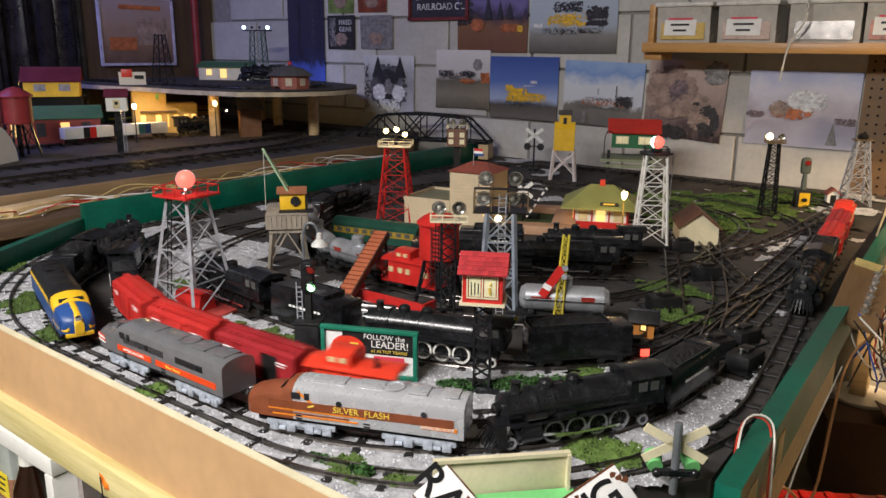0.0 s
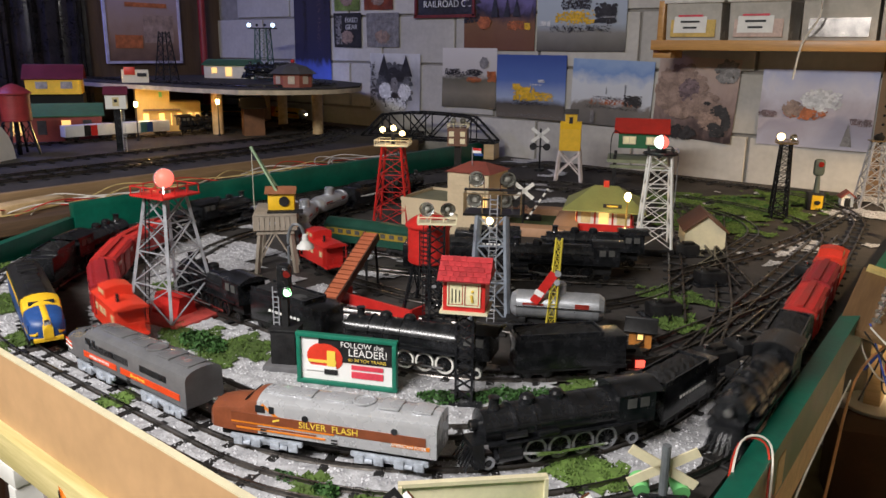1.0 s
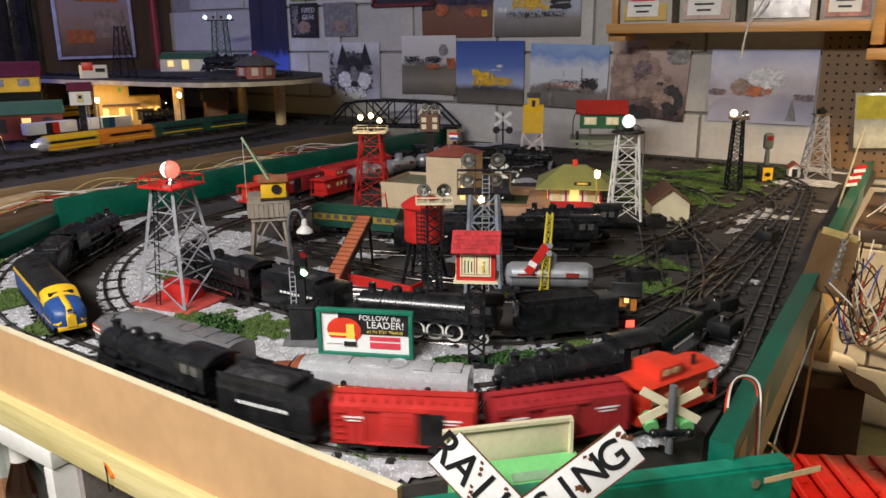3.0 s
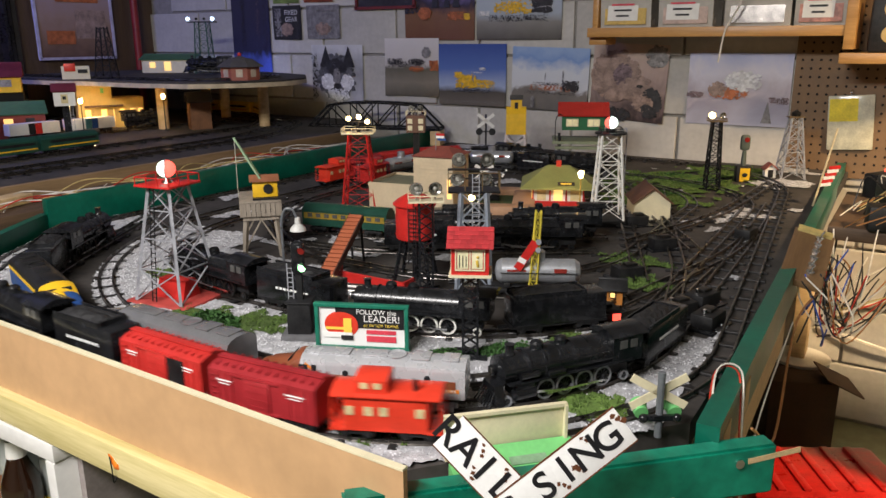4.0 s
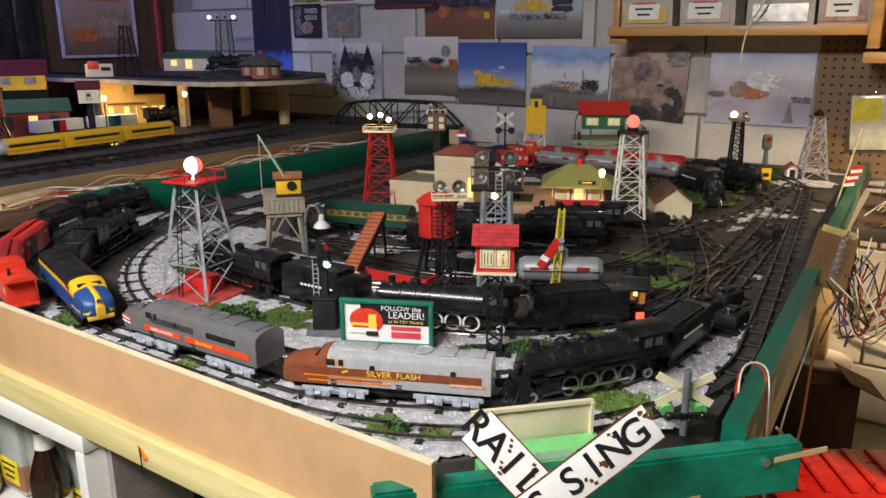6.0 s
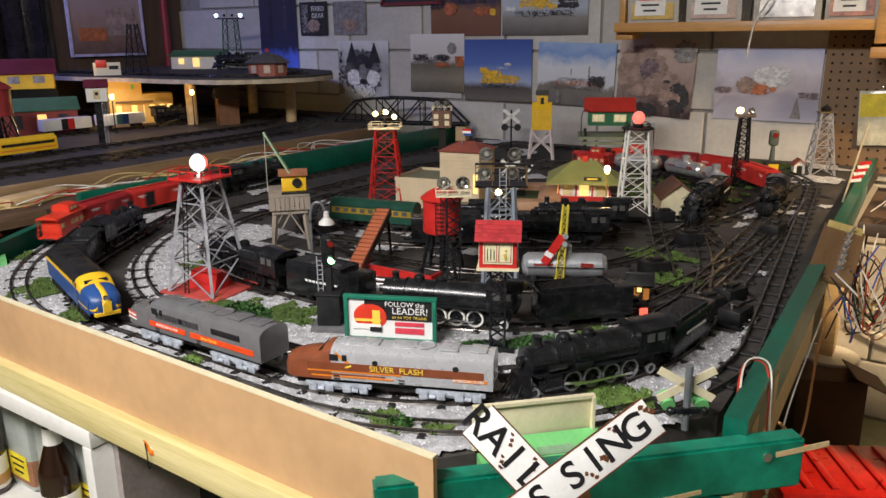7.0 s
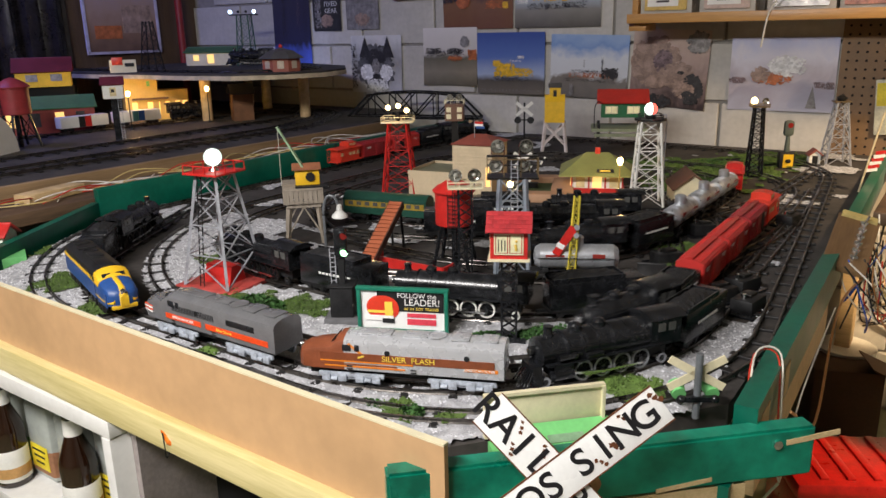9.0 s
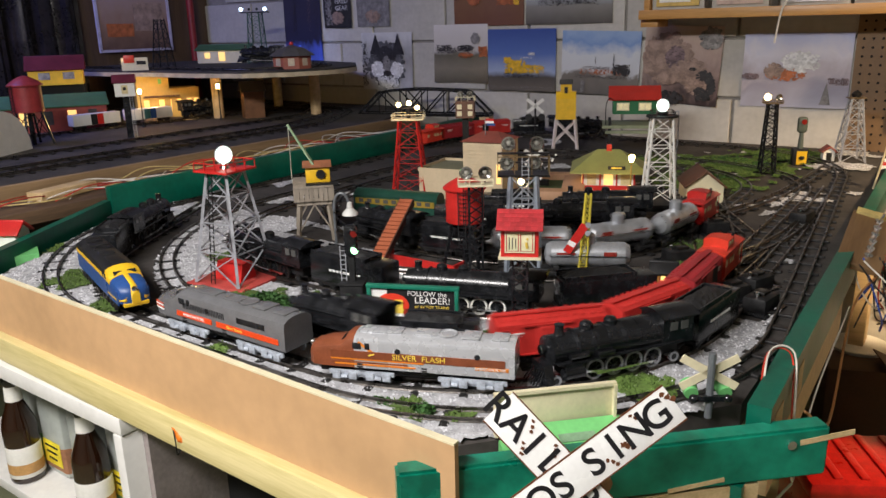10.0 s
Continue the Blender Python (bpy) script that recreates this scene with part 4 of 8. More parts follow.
def beacon_tower():
    t_ = thing("beacon_tower", "grey lattice beacon tower with a red platform and base", "tower", pose(-0.834, 1.041, T, 0, 0, 8))
    b = NB()
    box(b, (0, 0, 0.004), (0.135, 0.115, 0.008), bevel=0.002)
    part("base_plate", b, mat("faded_red_base", (0.42, 0.06, 0.05), 0.5, vary=0.3), t_)
    lattice(t_, 0.008, 0.208, 0.1, 0.045, TINGREY, bays=4)
    b = NB()
    prism(b, [(-0.022, 0.008), (0.022, 0.008), (0.012, 0.04), (-0.012, 0.04)], -0.03, 0.03)
    part("red_house", b, RED, t_)
    b = NB()
    box(b, (0, 0, 0.21), (0.078, 0.078, 0.004), bevel=0.001)
    part("platform", b, RED, t_)
    railing(t_, 0.212, 0.074, 0.013, RED)
    ladder(t_, -0.012, -0.046, 0.008, 0.21, 0.009, BLACKM, 0.02)
    b = NB()
    rod(b, (0, 0, 0.212), (0, 0, 0.222), 0.01, 0.006, n=12)
    part("lamp_base", b, CHROME, t_)
    return t_


beacon_tower()
BEACON_RED = glow("lit_red_lens", (1.0, 0.1, 0.07), 2.6)
BEACON_WHITE = glow("lit_clear_lens", (0.8, 1.0, 0.86), 2.2)


def turning_beacon(name, label, place, r):
    """A glowing globe: one half red, the other clear."""
    bc = thing(name, label, "lamp", pose(*place))
    for half_, material, nm in ((1, BEACON_RED, "red_lens"), (-1, BEACON_WHITE, "clear_lens")):
        b = NB()
        P = []
        for k in range(7):
            a = math.pi / 2 * k / 6
            P.append((max(0.0005, r * math.cos(a)), r * math.sin(a) * 1.05))
        lathe(b, P, n=18)
        bmesh.ops.transform(b, matrix=pose(0, 0, 0, 0, 90 * half_, 0), verts=b.verts)
        part(nm, b, material, bc)
    b = NB()
    for k in range(24):
        a, c = 2 * math.pi * k / 24, 2 * math.pi * (k + 1) / 24
        bar(b, (0, r * 1.06 * math.cos(a), r * 1.06 * math.sin(a)), (0, r * 1.06 * math.cos(c), r * 1.06 * math.sin(c)), 0.0018, 0.0014)
    part("rim", b, TINGREY, bc)
    return bc


BEACONS = [(turning_beacon("beacon_globe", "turning red and clear beacon globe on the red platform", (-0.834, 1.041, T + 0.218), 0.0150), (-0.834, 1.041, T + 0.218)),
           (turning_beacon("beacon_globe", "turning red and clear beacon on the white tower", (-0.413, 1.911, T + 0.232), 0.0150), (-0.413, 1.911, T + 0.232))]


def white_tower():
    t_ = thing("lattice_tower", "white lattice tower with black railed platform", "tower", pose(-0.413, 1.911, T, 0, 0, 28))
    b = NB()
    box(b, (0, 0, 0.008), (0.085, 0.085, 0.016), bevel=0.002)
    part("base_plate", b, BLACKM, t_)
    lattice(t_, 0.016, 0.225, 0.072, 0.045, WHITE, bays=5, leg=0.0045)
    b = NB()
    rod(b, (0, 0, 0.224), (0, 0, 0.228), 0.038, n=20)
    rod(b, (0, 0, 0.228), (0, 0, 0.236), 0.012, n=12)
    part("platform", b, BLACKM, t_)
    railing(t_, 0.228, 0.052, 0.01, BLACKM)
    b = NB()
    tube(b, sag([(0.04, 0.01, 0.0), (0.04, 0.01, 0.12), (0.04, 0.01, 0.22), (0.036, 0.01, 0.236), (0.028, 0.01, 0.23)]), 0.0016)
    part("wire_conduit", b, TINGREY, t_)


def flood(parent, c, r, aim, shade, lit=False):
    """A round floodlight: a shade, a lens and a bulb in it."""
    m = Matrix.Translation(c) @ Vector(aim).to_track_quat("Z", "Y").to_matrix().to_4x4()
    b = NB()
    lathe(b, [(0.003, -r * 0.95), (r * 0.55, -r * 0.8), (r * 0.95, -r * 0.25), (r, 0), (r * 0.9, 0.0002), (r * 0.5, -r * 0.5), (0.003, -r * 0.6)], n=18)
    bmesh.ops.transform(b, matrix=m, verts=b.verts)
    f = part("floodlight", b, shade, parent)
    b = NB()
    ball(b, (0, 0, -r * 0.25), r * 0.34, 10)
    bmesh.ops.transform(b, matrix=m, verts=b.verts)
    part("bulb", b, BULB if lit else mat("clear_bulb_glass", (0.35, 0.34, 0.3), 0.08, 0.2), f)


def red_tower():
    t_ = thing("floodlight_tower", "red lattice tower with cream platform and lit lamps", "tower", pose(-1.005, 1.755, T, 0, 0, 30))
    lattice(t_, 0, 0.205, 0.09, 0.048, RED, bays=5, leg=0.004, brace=0.0022)
    b = NB()
    box(b, (0, 0, 0.207), (0.085, 0.06, 0.004), bevel=0.001)
    part("platform", b, CREAM, t_)
    railing(t_, 0.209, 0.084, 0.012, CREAM, d=0.058)
    ladder(t_, 0, -0.043, 0.0, 0.2, 0.008, DARKMETAL, 0.02)
    b = NB()
    rod(b, (0, 0, 0.209), (0, 0, 0.235), 0.005, n=8)
    bar(b, (-0.03, 0, 0.236), (0.03, 0, 0.236), 0.004, 0.004)
    part("lamp_bracket", b, BLACKM, t_)
    for x, z in ((-0.024, 0.246), (0.004, 0.25), (0.026, 0.238)):
        flood(t_, (x, -0.014, z), 0.008, (0.15, -1, -0.25), CHROME, True)


def two_light_tower():
    t_ = thing("floodlight_mast", "black girder mast with two chrome floodlights", "tower", pose(-0.497, 1.277, T, 0, 0, 35))
    for x in (-0.0115, 0.0115):
        b = NB()
        box(b, (x, 0, 0.085), (0.003, 0.02, 0.17))
        part("girder_leg", b, BLACK, t_)
    for k in range(9):
        for sgn in (-1, 1):
            b = NB()
            bar(b, (-0.0115 * sgn, -0.008, 0.012 + 0.018 * k), (0.0115 * sgn, -0.008, 0.028 + 0.018 * k), 0.003, 0.002)
            part("brace", b, BLACK, t_)
    b = NB()
    box(b, (0, 0, 0.004), (0.05, 0.045, 0.008), bevel=0.001)
    part("base", b, BLACK, t_)
    b = NB()
    box(b, (0, 0, 0.172), (0.062, 0.03, 0.003))
    part("platform", b, CREAM, t_)
    railing(t_, 0.173, 0.062, 0.01, CREAM, d=0.03)
    for x in (-0.017, 0.017):
        flood(t_, (x, -0.006, 0.194), 0.0125, (x * 12, -1, -0.15), CHROME)
        b = NB()
        bar(b, (x, 0, 0.173), (x, 0, 0.19), 0.003, 0.003)
        part("lamp_bracket", b, CHROME, t_)
    ladder(t_, -0.018, -0.006, 0.0, 0.17, 0.009, BLACK)


def gantry_tower():
    t_ = thing("floodlight_gantry", "silver ladder tower with four chrome floodlights on a railed deck", "tower", pose(-0.454, 1.360, T, 0, 0, 31))
    BL = mat("blue_grey_tin", (0.3, 0.34, 0.4), 0.4, 0.3)
    lattice(t_, 0, 0.18, 0.062, 0.046, BL, bays=3, leg=0.007, brace=0.004)
    b = NB()
    box(b, (0, 0, 0.181), (0.095, 0.05, 0.004))
    part("deck", b, DARKMETAL, t_)
    railing(t_, 0.183, 0.093, 0.033, mat("bronze_rail", (0.2, 0.14, 0.07), 0.4, 0.5), d=0.048)
    b = NB()
    box(b, (0, 0.012, 0.2), (0.094, 0.004, 0.003))
    box(b, (0, 0.0, 0.219), (0.095, 0.012, 0.0025))
    part("crossbar", b, DARKMETAL, t_)
    for x, z in ((-0.03, 0.203), (0.02, 0.203), (-0.027, 0.238), (0.024, 0.238)):
        flood(t_, (x, -0.012, z), 0.0135, (0.1 * (1 if x > 0 else -1), -1, -0.1), CHROME)
        b = NB()
        bar(b, (x - 0.012, -0.006, z - 0.018), (x - 0.012, -0.006, z), 0.0015, 0.0015)
        bar(b, (x + 0.012, -0.006, z - 0.018), (x + 0.012, -0.006, z), 0.0015, 0.0015)
        part("yoke", b, CHROME, t_)
    ladder(t_, 0.003, -0.038, 0.0, 0.215, 0.012, TINGREY, 0.012)
    b = NB()
    ball(b, (-0.004, -0.008, 0.168), 0.006, 10)
    part("bulb", b, BULB, t_)


def yard_hut():
    t_ = thing("watchman_tower", "red and cream watchman's hut on a black girder mast", "tower", pose(-0.301, 1.082, T, 0, 0, 27))
    for x in (-0.0105, 0.0105):
        b = NB()
        box(b, (x, 0, 0.064), (0.0028, 0.02, 0.128))
        part("girder_leg", b, BLACK, t_)
    for k in range(8):
        for sgn in (-1, 1):
            b = NB()
            bar(b, (-0.0105 * sgn, -0.008, 0.008 + 0.0148 * k), (0.0105 * sgn, -0.008, 0.022 + 0.0148 * k), 0.003, 0.002)
            part("brace", b, BLACK, t_)
    b = NB()
    box(b, (0, 0, 0.003), (0.05, 0.045, 0.006), bevel=0.001)
    part("base", b, BLACK, t_)
    z = 0.128
    b = NB()
    box(b, (0, 0, z + 0.002), (0.066, 0.056, 0.004))
    less = Matrix.Translation((0, 0, z)) @ Matrix.Diagonal((0.9, 0.9, 0.9, 1)) @ Matrix.Translation((0, 0, -z))
    part("floor", b, CREAM, t_).matrix_basis = less
    b = NB()
    box(b, (0, 0, z + 0.027), (0.058, 0.048, 0.046))
    h = part("hut", b, RED, t_)
    h.matrix_basis = less
    for x, w in ((-0.011, 0.017), (0.011, 0.017)):
        b = NB()
        box(b, (x, -0.0245, z + 0.028), (w, 0.0012, 0.028))
        part("pane", b, mat("cream_glazing", (0.7, 0.66, 0.42), 0.35), h)
        for k in range(3 if x < 0 else 0):
            b = NB()
            box(b, (x - 0.005 + 0.005 * k, -0.0253, z + 0.026), (0.0014, 0.001, 0.02 - 0.002 * k))
            part("printed_lever", b, BLACKM, h)
    b = NB()
    rod(b, (0.012, -0.0253, z + 0.018), (0.0105, -0.0253, z + 0.028), 0.0022, n=6)
    ball(b, (0.012, -0.0253, z + 0.033), 0.0022, 8)
    part("printed_shape", b, mat("printed_ochre", (0.6, 0.42, 0.06), 0.5), h)
    for y in (-0.0248,):
        b = NB()
        for x in (-0.022, 0, 0.022):
            box(b, (x, y - 0.0006, z + 0.028), (0.002, 0.0014, 0.032))
        for zz in (0.012, 0.044):
            box(b, (0, y - 0.0006, z + zz), (0.046, 0.0014, 0.002))
        part("window_frame", b, CREAM, h)
    for k in range(4):
        for y in (-0.018, -0.006, 0.006, 0.018):
            b = NB()
            box(b, (-0.0293, y, z + 0.012 + 0.01 * k), (0.0012, 0.009, 0.007))
            part("side_pane", b, CREAM, h)
    # shingled roof
    ROOFRED = mat("red_shingle", (0.4, 0.03, 0.035), 0.5, vary=0.2, obrand=0.2)
    b = NB()
    prism(b, [(-0.034, z + 0.048), (0.034, z + 0.048), (0.0, z + 0.075)], -0.036, 0.036)
    rf = part("roof", b, ROOFRED, t_)
    rf.matrix_basis = less
    b = NB()
    box(b, (0, 0, 0), (0.0085, 0.0082, 0.0012))
    sh = finish(b, "shingle", ROOFRED, False)
    ang = math.degrees(math.atan2(0.027, 0.034))
    for side in (-1, 1):
        for r in range(5):
            u = 0.1 + 0.19 * r
            for k in range(8):
                x = -0.0315 + 0.009 * k + (0.0035 if r % 2 else 0)
                if abs(x) > 0.033:
                    continue
                ob = new("shingle", sh)
                ob.matrix_basis = pose(x, side * 0.0342 * (1 - u), z + 0.0488 + 0.027 * u, -side * (ang - 4), 0, 0)
                ob.parent = rf


def crane_tower():
    t_ = thing("coal_tower", "weathered grey timber trestle with yellow hoist cab", "tower", pose(-0.935, 1.338, T, 0, 0, 46))
    GW = wood("weathered_grey_timber", (0.25, 0.21, 0.16), (0.36, 0.31, 0.25), 0.8, 5, axis=2)
    for x in (-0.03, 0.03):
        for y in (-0.052, 0.0, 0.052):
            b = NB()
            bar(b, (x * 1.3, y * 1.2, 0), (x, y, 0.085), 0.008, 0.008)
            part("post", b, GW, t_)
    for y in (-0.058, 0.058):
        for sgn in (-1, 1):
            b = NB()
            bar(b, (-0.042 * sgn, y, 0.01), (0.0, y, 0.082), 0.006, 0.003)
            part("brace", b, GW, t_)
        b = NB()
        box(b, (0, y, 0.088), (0.074, 0.006, 0.014))
        part("beam", b, GW, t_)
    for k in range(8):
        b = NB()
        box(b, (-0.035 + 0.01 * k, -0.064, 0.105), (0.0088, 0.004, 0.03))
        part("plank", b, GW, t_)
    for x in (-0.041, 0.041):
        for k in range(13):
            b = NB()
            box(b, (x, -0.061 + 0.0102 * k, 0.105), (0.004, 0.009, 0.03))
            part("plank", b, GW, t_)
    b = NB()
    box(b, (0, 0, 0.119), (0.086, 0.132, 0.004), bevel=0.001)
    part("deck", b, GW, t_)
    b = NB()
    box(b, (0.012, -0.01, 0.141), (0.052, 0.05, 0.038), bevel=0.001)
    cab = part("cab", b, YELLOW, t_)
    b = NB()
    prism(b, [(-0.032, 0.159), (0.032, 0.159), (0.0, 0.17)], -0.02, 0.042)
    bmesh.ops.translate(b, verts=b.verts, vec=(0, -0.01, 0))
    part("cab_roof", b, mat("brick_brown_paint", (0.3, 0.12, 0.06), 0.5), cab)
    b = NB()
    rod(b, (0.018, -0.0355, 0.143), (0.018, -0.0385, 0.143), 0.01, n=20)
    part("motor_disc", b, BLACKM, cab)
    b = NB()
    box(b, (0.02, -0.04, 0.123), (0.07, 0.02, 0.005))
    part("walkway", b, BLACKM, t_)
    BG = mat("pale_green_paint", (0.25, 0.36, 0.22), 0.45)
    for y in (-0.028, 0.012):
        b = NB()
        bar(b, (0.005, y, 0.16), (-0.045, -0.008, 0.25), 0.004, 0.004)
        part("boom_arm", b, BG, t_)
    for u in (0.3, 0.55, 0.8):
        b = NB()
        w = 0.02 * (1 - u)
        bar(b, (0.005 - 0.05 * u, -0.008 - w, 0.16 + 0.09 * u), (0.005 - 0.05 * u, -0.008 + w, 0.16 + 0.09 * u), 0.002, 0.002)
        part("boom_rung", b, BG, t_)
    b = NB()
    rod(b, (-0.044, -0.008, 0.25), (-0.044, -0.008, 0.121), 0.0009, n=5)
    part("cable", b, mat("string", (0.4, 0.4, 0.33), 0.8), t_)


def water_tank(m, label, big=True, tankmat=None, legmat=None):
    t_ = thing("water_tower", label, "water tower", m)
    tankmat, legmat = tankmat or RED, legmat or BLACK
    b = NB()
    lathe(b, [(0.034, 0.082), (0.036, 0.084), (0.036, 0.145), (0.034, 0.147)], n=28)
    for z in (0.09, 0.115, 0.14):
        rod(b, (0, 0, z - 0.0008), (0, 0, z + 0.0008), 0.0367, n=28)
    part("tank", b, tankmat, t_)
    b = NB()
    lathe(b, [(0.0405, 0.146), (0.041, 0.149), (0.03, 0.158), (0.012, 0.168), (0.001, 0.171)], n=28)
    part("roof", b, tankmat, t_)
    for sx, sy in ((-1, -1), (1, -1), (1, 1), (-1, 1)):
        b = NB()
        bar(b, (sx * 0.034, sy * 0.034, 0), (sx * 0.02, sy * 0.02, 0.083), 0.005, 0.005)
        part("leg", b, legmat, t_)
    for sx, sy, tx, ty in ((-1, -1, 1, -1), (1, -1, 1, 1), (1, 1, -1, 1), (-1, 1, -1, -1)):
        b = NB()
        bar(b, (sx * 0.031, sy * 0.031, 0.015), (tx * 0.022, ty * 0.022, 0.075), 0.0016, 0.0016)
        bar(b, (tx * 0.031, ty * 0.031, 0.015), (sx * 0.022, sy * 0.022, 0.075), 0.0016, 0.0016)
        part("brace", b, legmat, t_)
    ladder(t_, 0.004, -0.0395, 0.04, 0.15, 0.014, BLACKM)
    b = NB()
    rod(b, (0, 0, 0), (0, 0, 0.083), 0.006, n=10)
    part("standpipe", b, legmat, t_)


def signal_block():
    t_ = thing("block_signal", "black block signal with red and green lamps on a square box", "signal", pose(-0.543, 1.018, T, 0, 0, 30))
    b = NB()
    box(b, (0, 0, 0.006), (0.055, 0.055, 0.012), bevel=0.001)
    part("foot", b, mat("grey_plastic_base", (0.12, 0.12, 0.125), 0.5), t_)
    b = NB()
    box(b, (0, 0, 0.036), (0.036, 0.036, 0.05), bevel=0.001)
    box(b, (0, 0, 0.062), (0.04, 0.04, 0.003), bevel=0.001)
    part("relay_box", b, BLACKM, t_)
    b = NB()
    box(b, (0.0, 0, 0.09), (0.009, 0.009, 0.06))
    part("mast", b, BLACKM, t_)
    b = NB()
    box(b, (0, -0.001, 0.13), (0.02, 0.017, 0.05), bevel=0.006)
    hd = part("signal_head", b, BLACK, t_)
    for z, m_, nm in ((0.143, mat("dark_red_lens", (0.25, 0.02, 0.015), 0.15), "red_lamp"), (0.116, glow("lit_green_lens", (0.35, 1.0, 0.4), 5.0), "green_lamp")):
        b = NB()
        rod(b, (0.006, -0.0085, z), (0.008, -0.0125, z), 0.0055, n=12)
        part(nm, b, m_, hd)
        b = NB()
        tube(b, [(0.006 + 0.007 * math.cos(a), -0.014, z + 0.007 * math.sin(a)) for a in np.linspace(0.1, 3.0, 8)], 0.0012, 5)
        part("hood", b, BLACK, hd)
    ladder(t_, -0.014, 0.0, 0.06, 0.12, 0.008, TINGREY)


def billboard(m, label, w=0.134, h=0.066, z0=0.008):
    t_ = thing("billboard", label, "billboard", m)
    GB = mat("bottle_green_plastic", (0.01, 0.16, 0.1), 0.4)
    b = NB()
    box(b, (0, 0.002, z0 + h / 2), (w, 0.004, h))
    part("panel", b, mat("white_card", (0.8, 0.8, 0.78), 0.5, vary=0.04), t_)
    for c, s_ in (((0, 0, z0), (w + 0.008, 0.009, 0.006)), ((0, 0, z0 + h), (w + 0.008, 0.009, 0.006)), ((-w / 2, 0, z0 + h / 2), (0.006, 0.009, h)), ((w / 2, 0, z0 + h / 2), (0.006, 0.009, h))):
        b = NB()
        box(b, c, s_, bevel=0.001)
        part("frame_bar", b, GB, t_)
    b = NB()
    for x in np.linspace(-w / 2, w / 2, 24):
        box(b, (x, 0.0, 0.003), (0.0018, 0.004, 0.006))
    box(b, (0, 0, 0.0008), (w, 0.006, 0.0016))
    part("lattice_foot", b, GB, t_)
    y = -0.0006
    b = NB()
    box(b, (0.012, y, z0 + 0.047), (w - 0.032, 0.0008, 0.032))
    part("dark_field", b, BLACKM, t_)
    b = NB()
    ball(b, (0, 0, 0), 0.024, 18)
    bmesh.ops.transform(b, matrix=Matrix.Translation((-0.03, y, z0 + 0.036)) @ Matrix.Diagonal((1.1, 0.05, 0.85, 1)), verts=b.verts)
    part("printed_engine", b, CABRED, t_)
    for c, s_, m_ in (((-0.034, y - 0.0015, z0 + 0.03), (0.04, 0.0006, 0.004), LETTER), ((-0.021, y - 0.0016, z0 + 0.035), (0.012, 0.0006, 0.022), LETTER), ((-0.036, y - 0.0014, z0 + 0.02), (0.044, 0.0006, 0.008), WHITELET), ((-0.022, y - 0.0017, z0 + 0.016), (0.018, 0.0006, 0.007), BLACKM)):
        b = NB()
        box(b, c, s_)
        part("printed_band", b, m_, t_)
    up = lambda x, z: pose(x, y - 0.0006, z, 90, 0, 0)
    words("lettering", "FOLLOW the", 0.0105, WHITELET, t_, up(0.022, z0 + 0.056), depth=0.0002)
    words("lettering", "LEADER!", 0.0145, WHITELET, t_, up(0.03, z0 + 0.0455), depth=0.0002)
    words("lettering", "#1 IN TOY TRAINS", 0.0063, LETTER, t_, up(0.029, z0 + 0.0355), depth=0.0002)
    PINK = mat("red_print", (0.65, 0.05, 0.08), 0.5)
    for k, (z, hh) in enumerate(((0.0255, 0.006), (0.015, 0.009))):
        b = NB()
        box(b, (0.029, y - 0.0004, z0 + z), (0.044, 0.0008, hh))
        part("printed_logo_block", b, PINK, t_)


def semaphore():
    t_ = thing("semaphore", "yellow lattice semaphore with a red and white arm", "signal", pose(-0.326, 1.326, T, 0, 3, 30))
    lattice(t_, 0.0, 0.165, 0.014, 0.009, mat("ochre_yellow_paint", (0.55, 0.45, 0.05), 0.45), bays=9, leg=0.0022, brace=0.0016)
    b = NB()
    bar(b, (-0.002, -0.008, 0.112), (-0.03, -0.008, 0.062), 0.003, 0.014)
    arm = part("arm", b, RED, t_)
    b = NB()
    bar(b, (-0.021, -0.0098, 0.082), (-0.025, -0.0098, 0.074), 0.0012, 0.014)
    part("stripe", b, WHITELET, arm)
    for z in (0.112, 0.098):
        b = NB()
        rod(b, (0.003, -0.006, z), (0.003, -0.011, z), 0.0048, n=12)
        part("spectacle", b, TINGREY, t_)
    b = NB()
    box(b, (0, 0, 0.004), (0.035, 0.035, 0.008), bevel=0.001)
    part("base", b, BLACKM, t_)


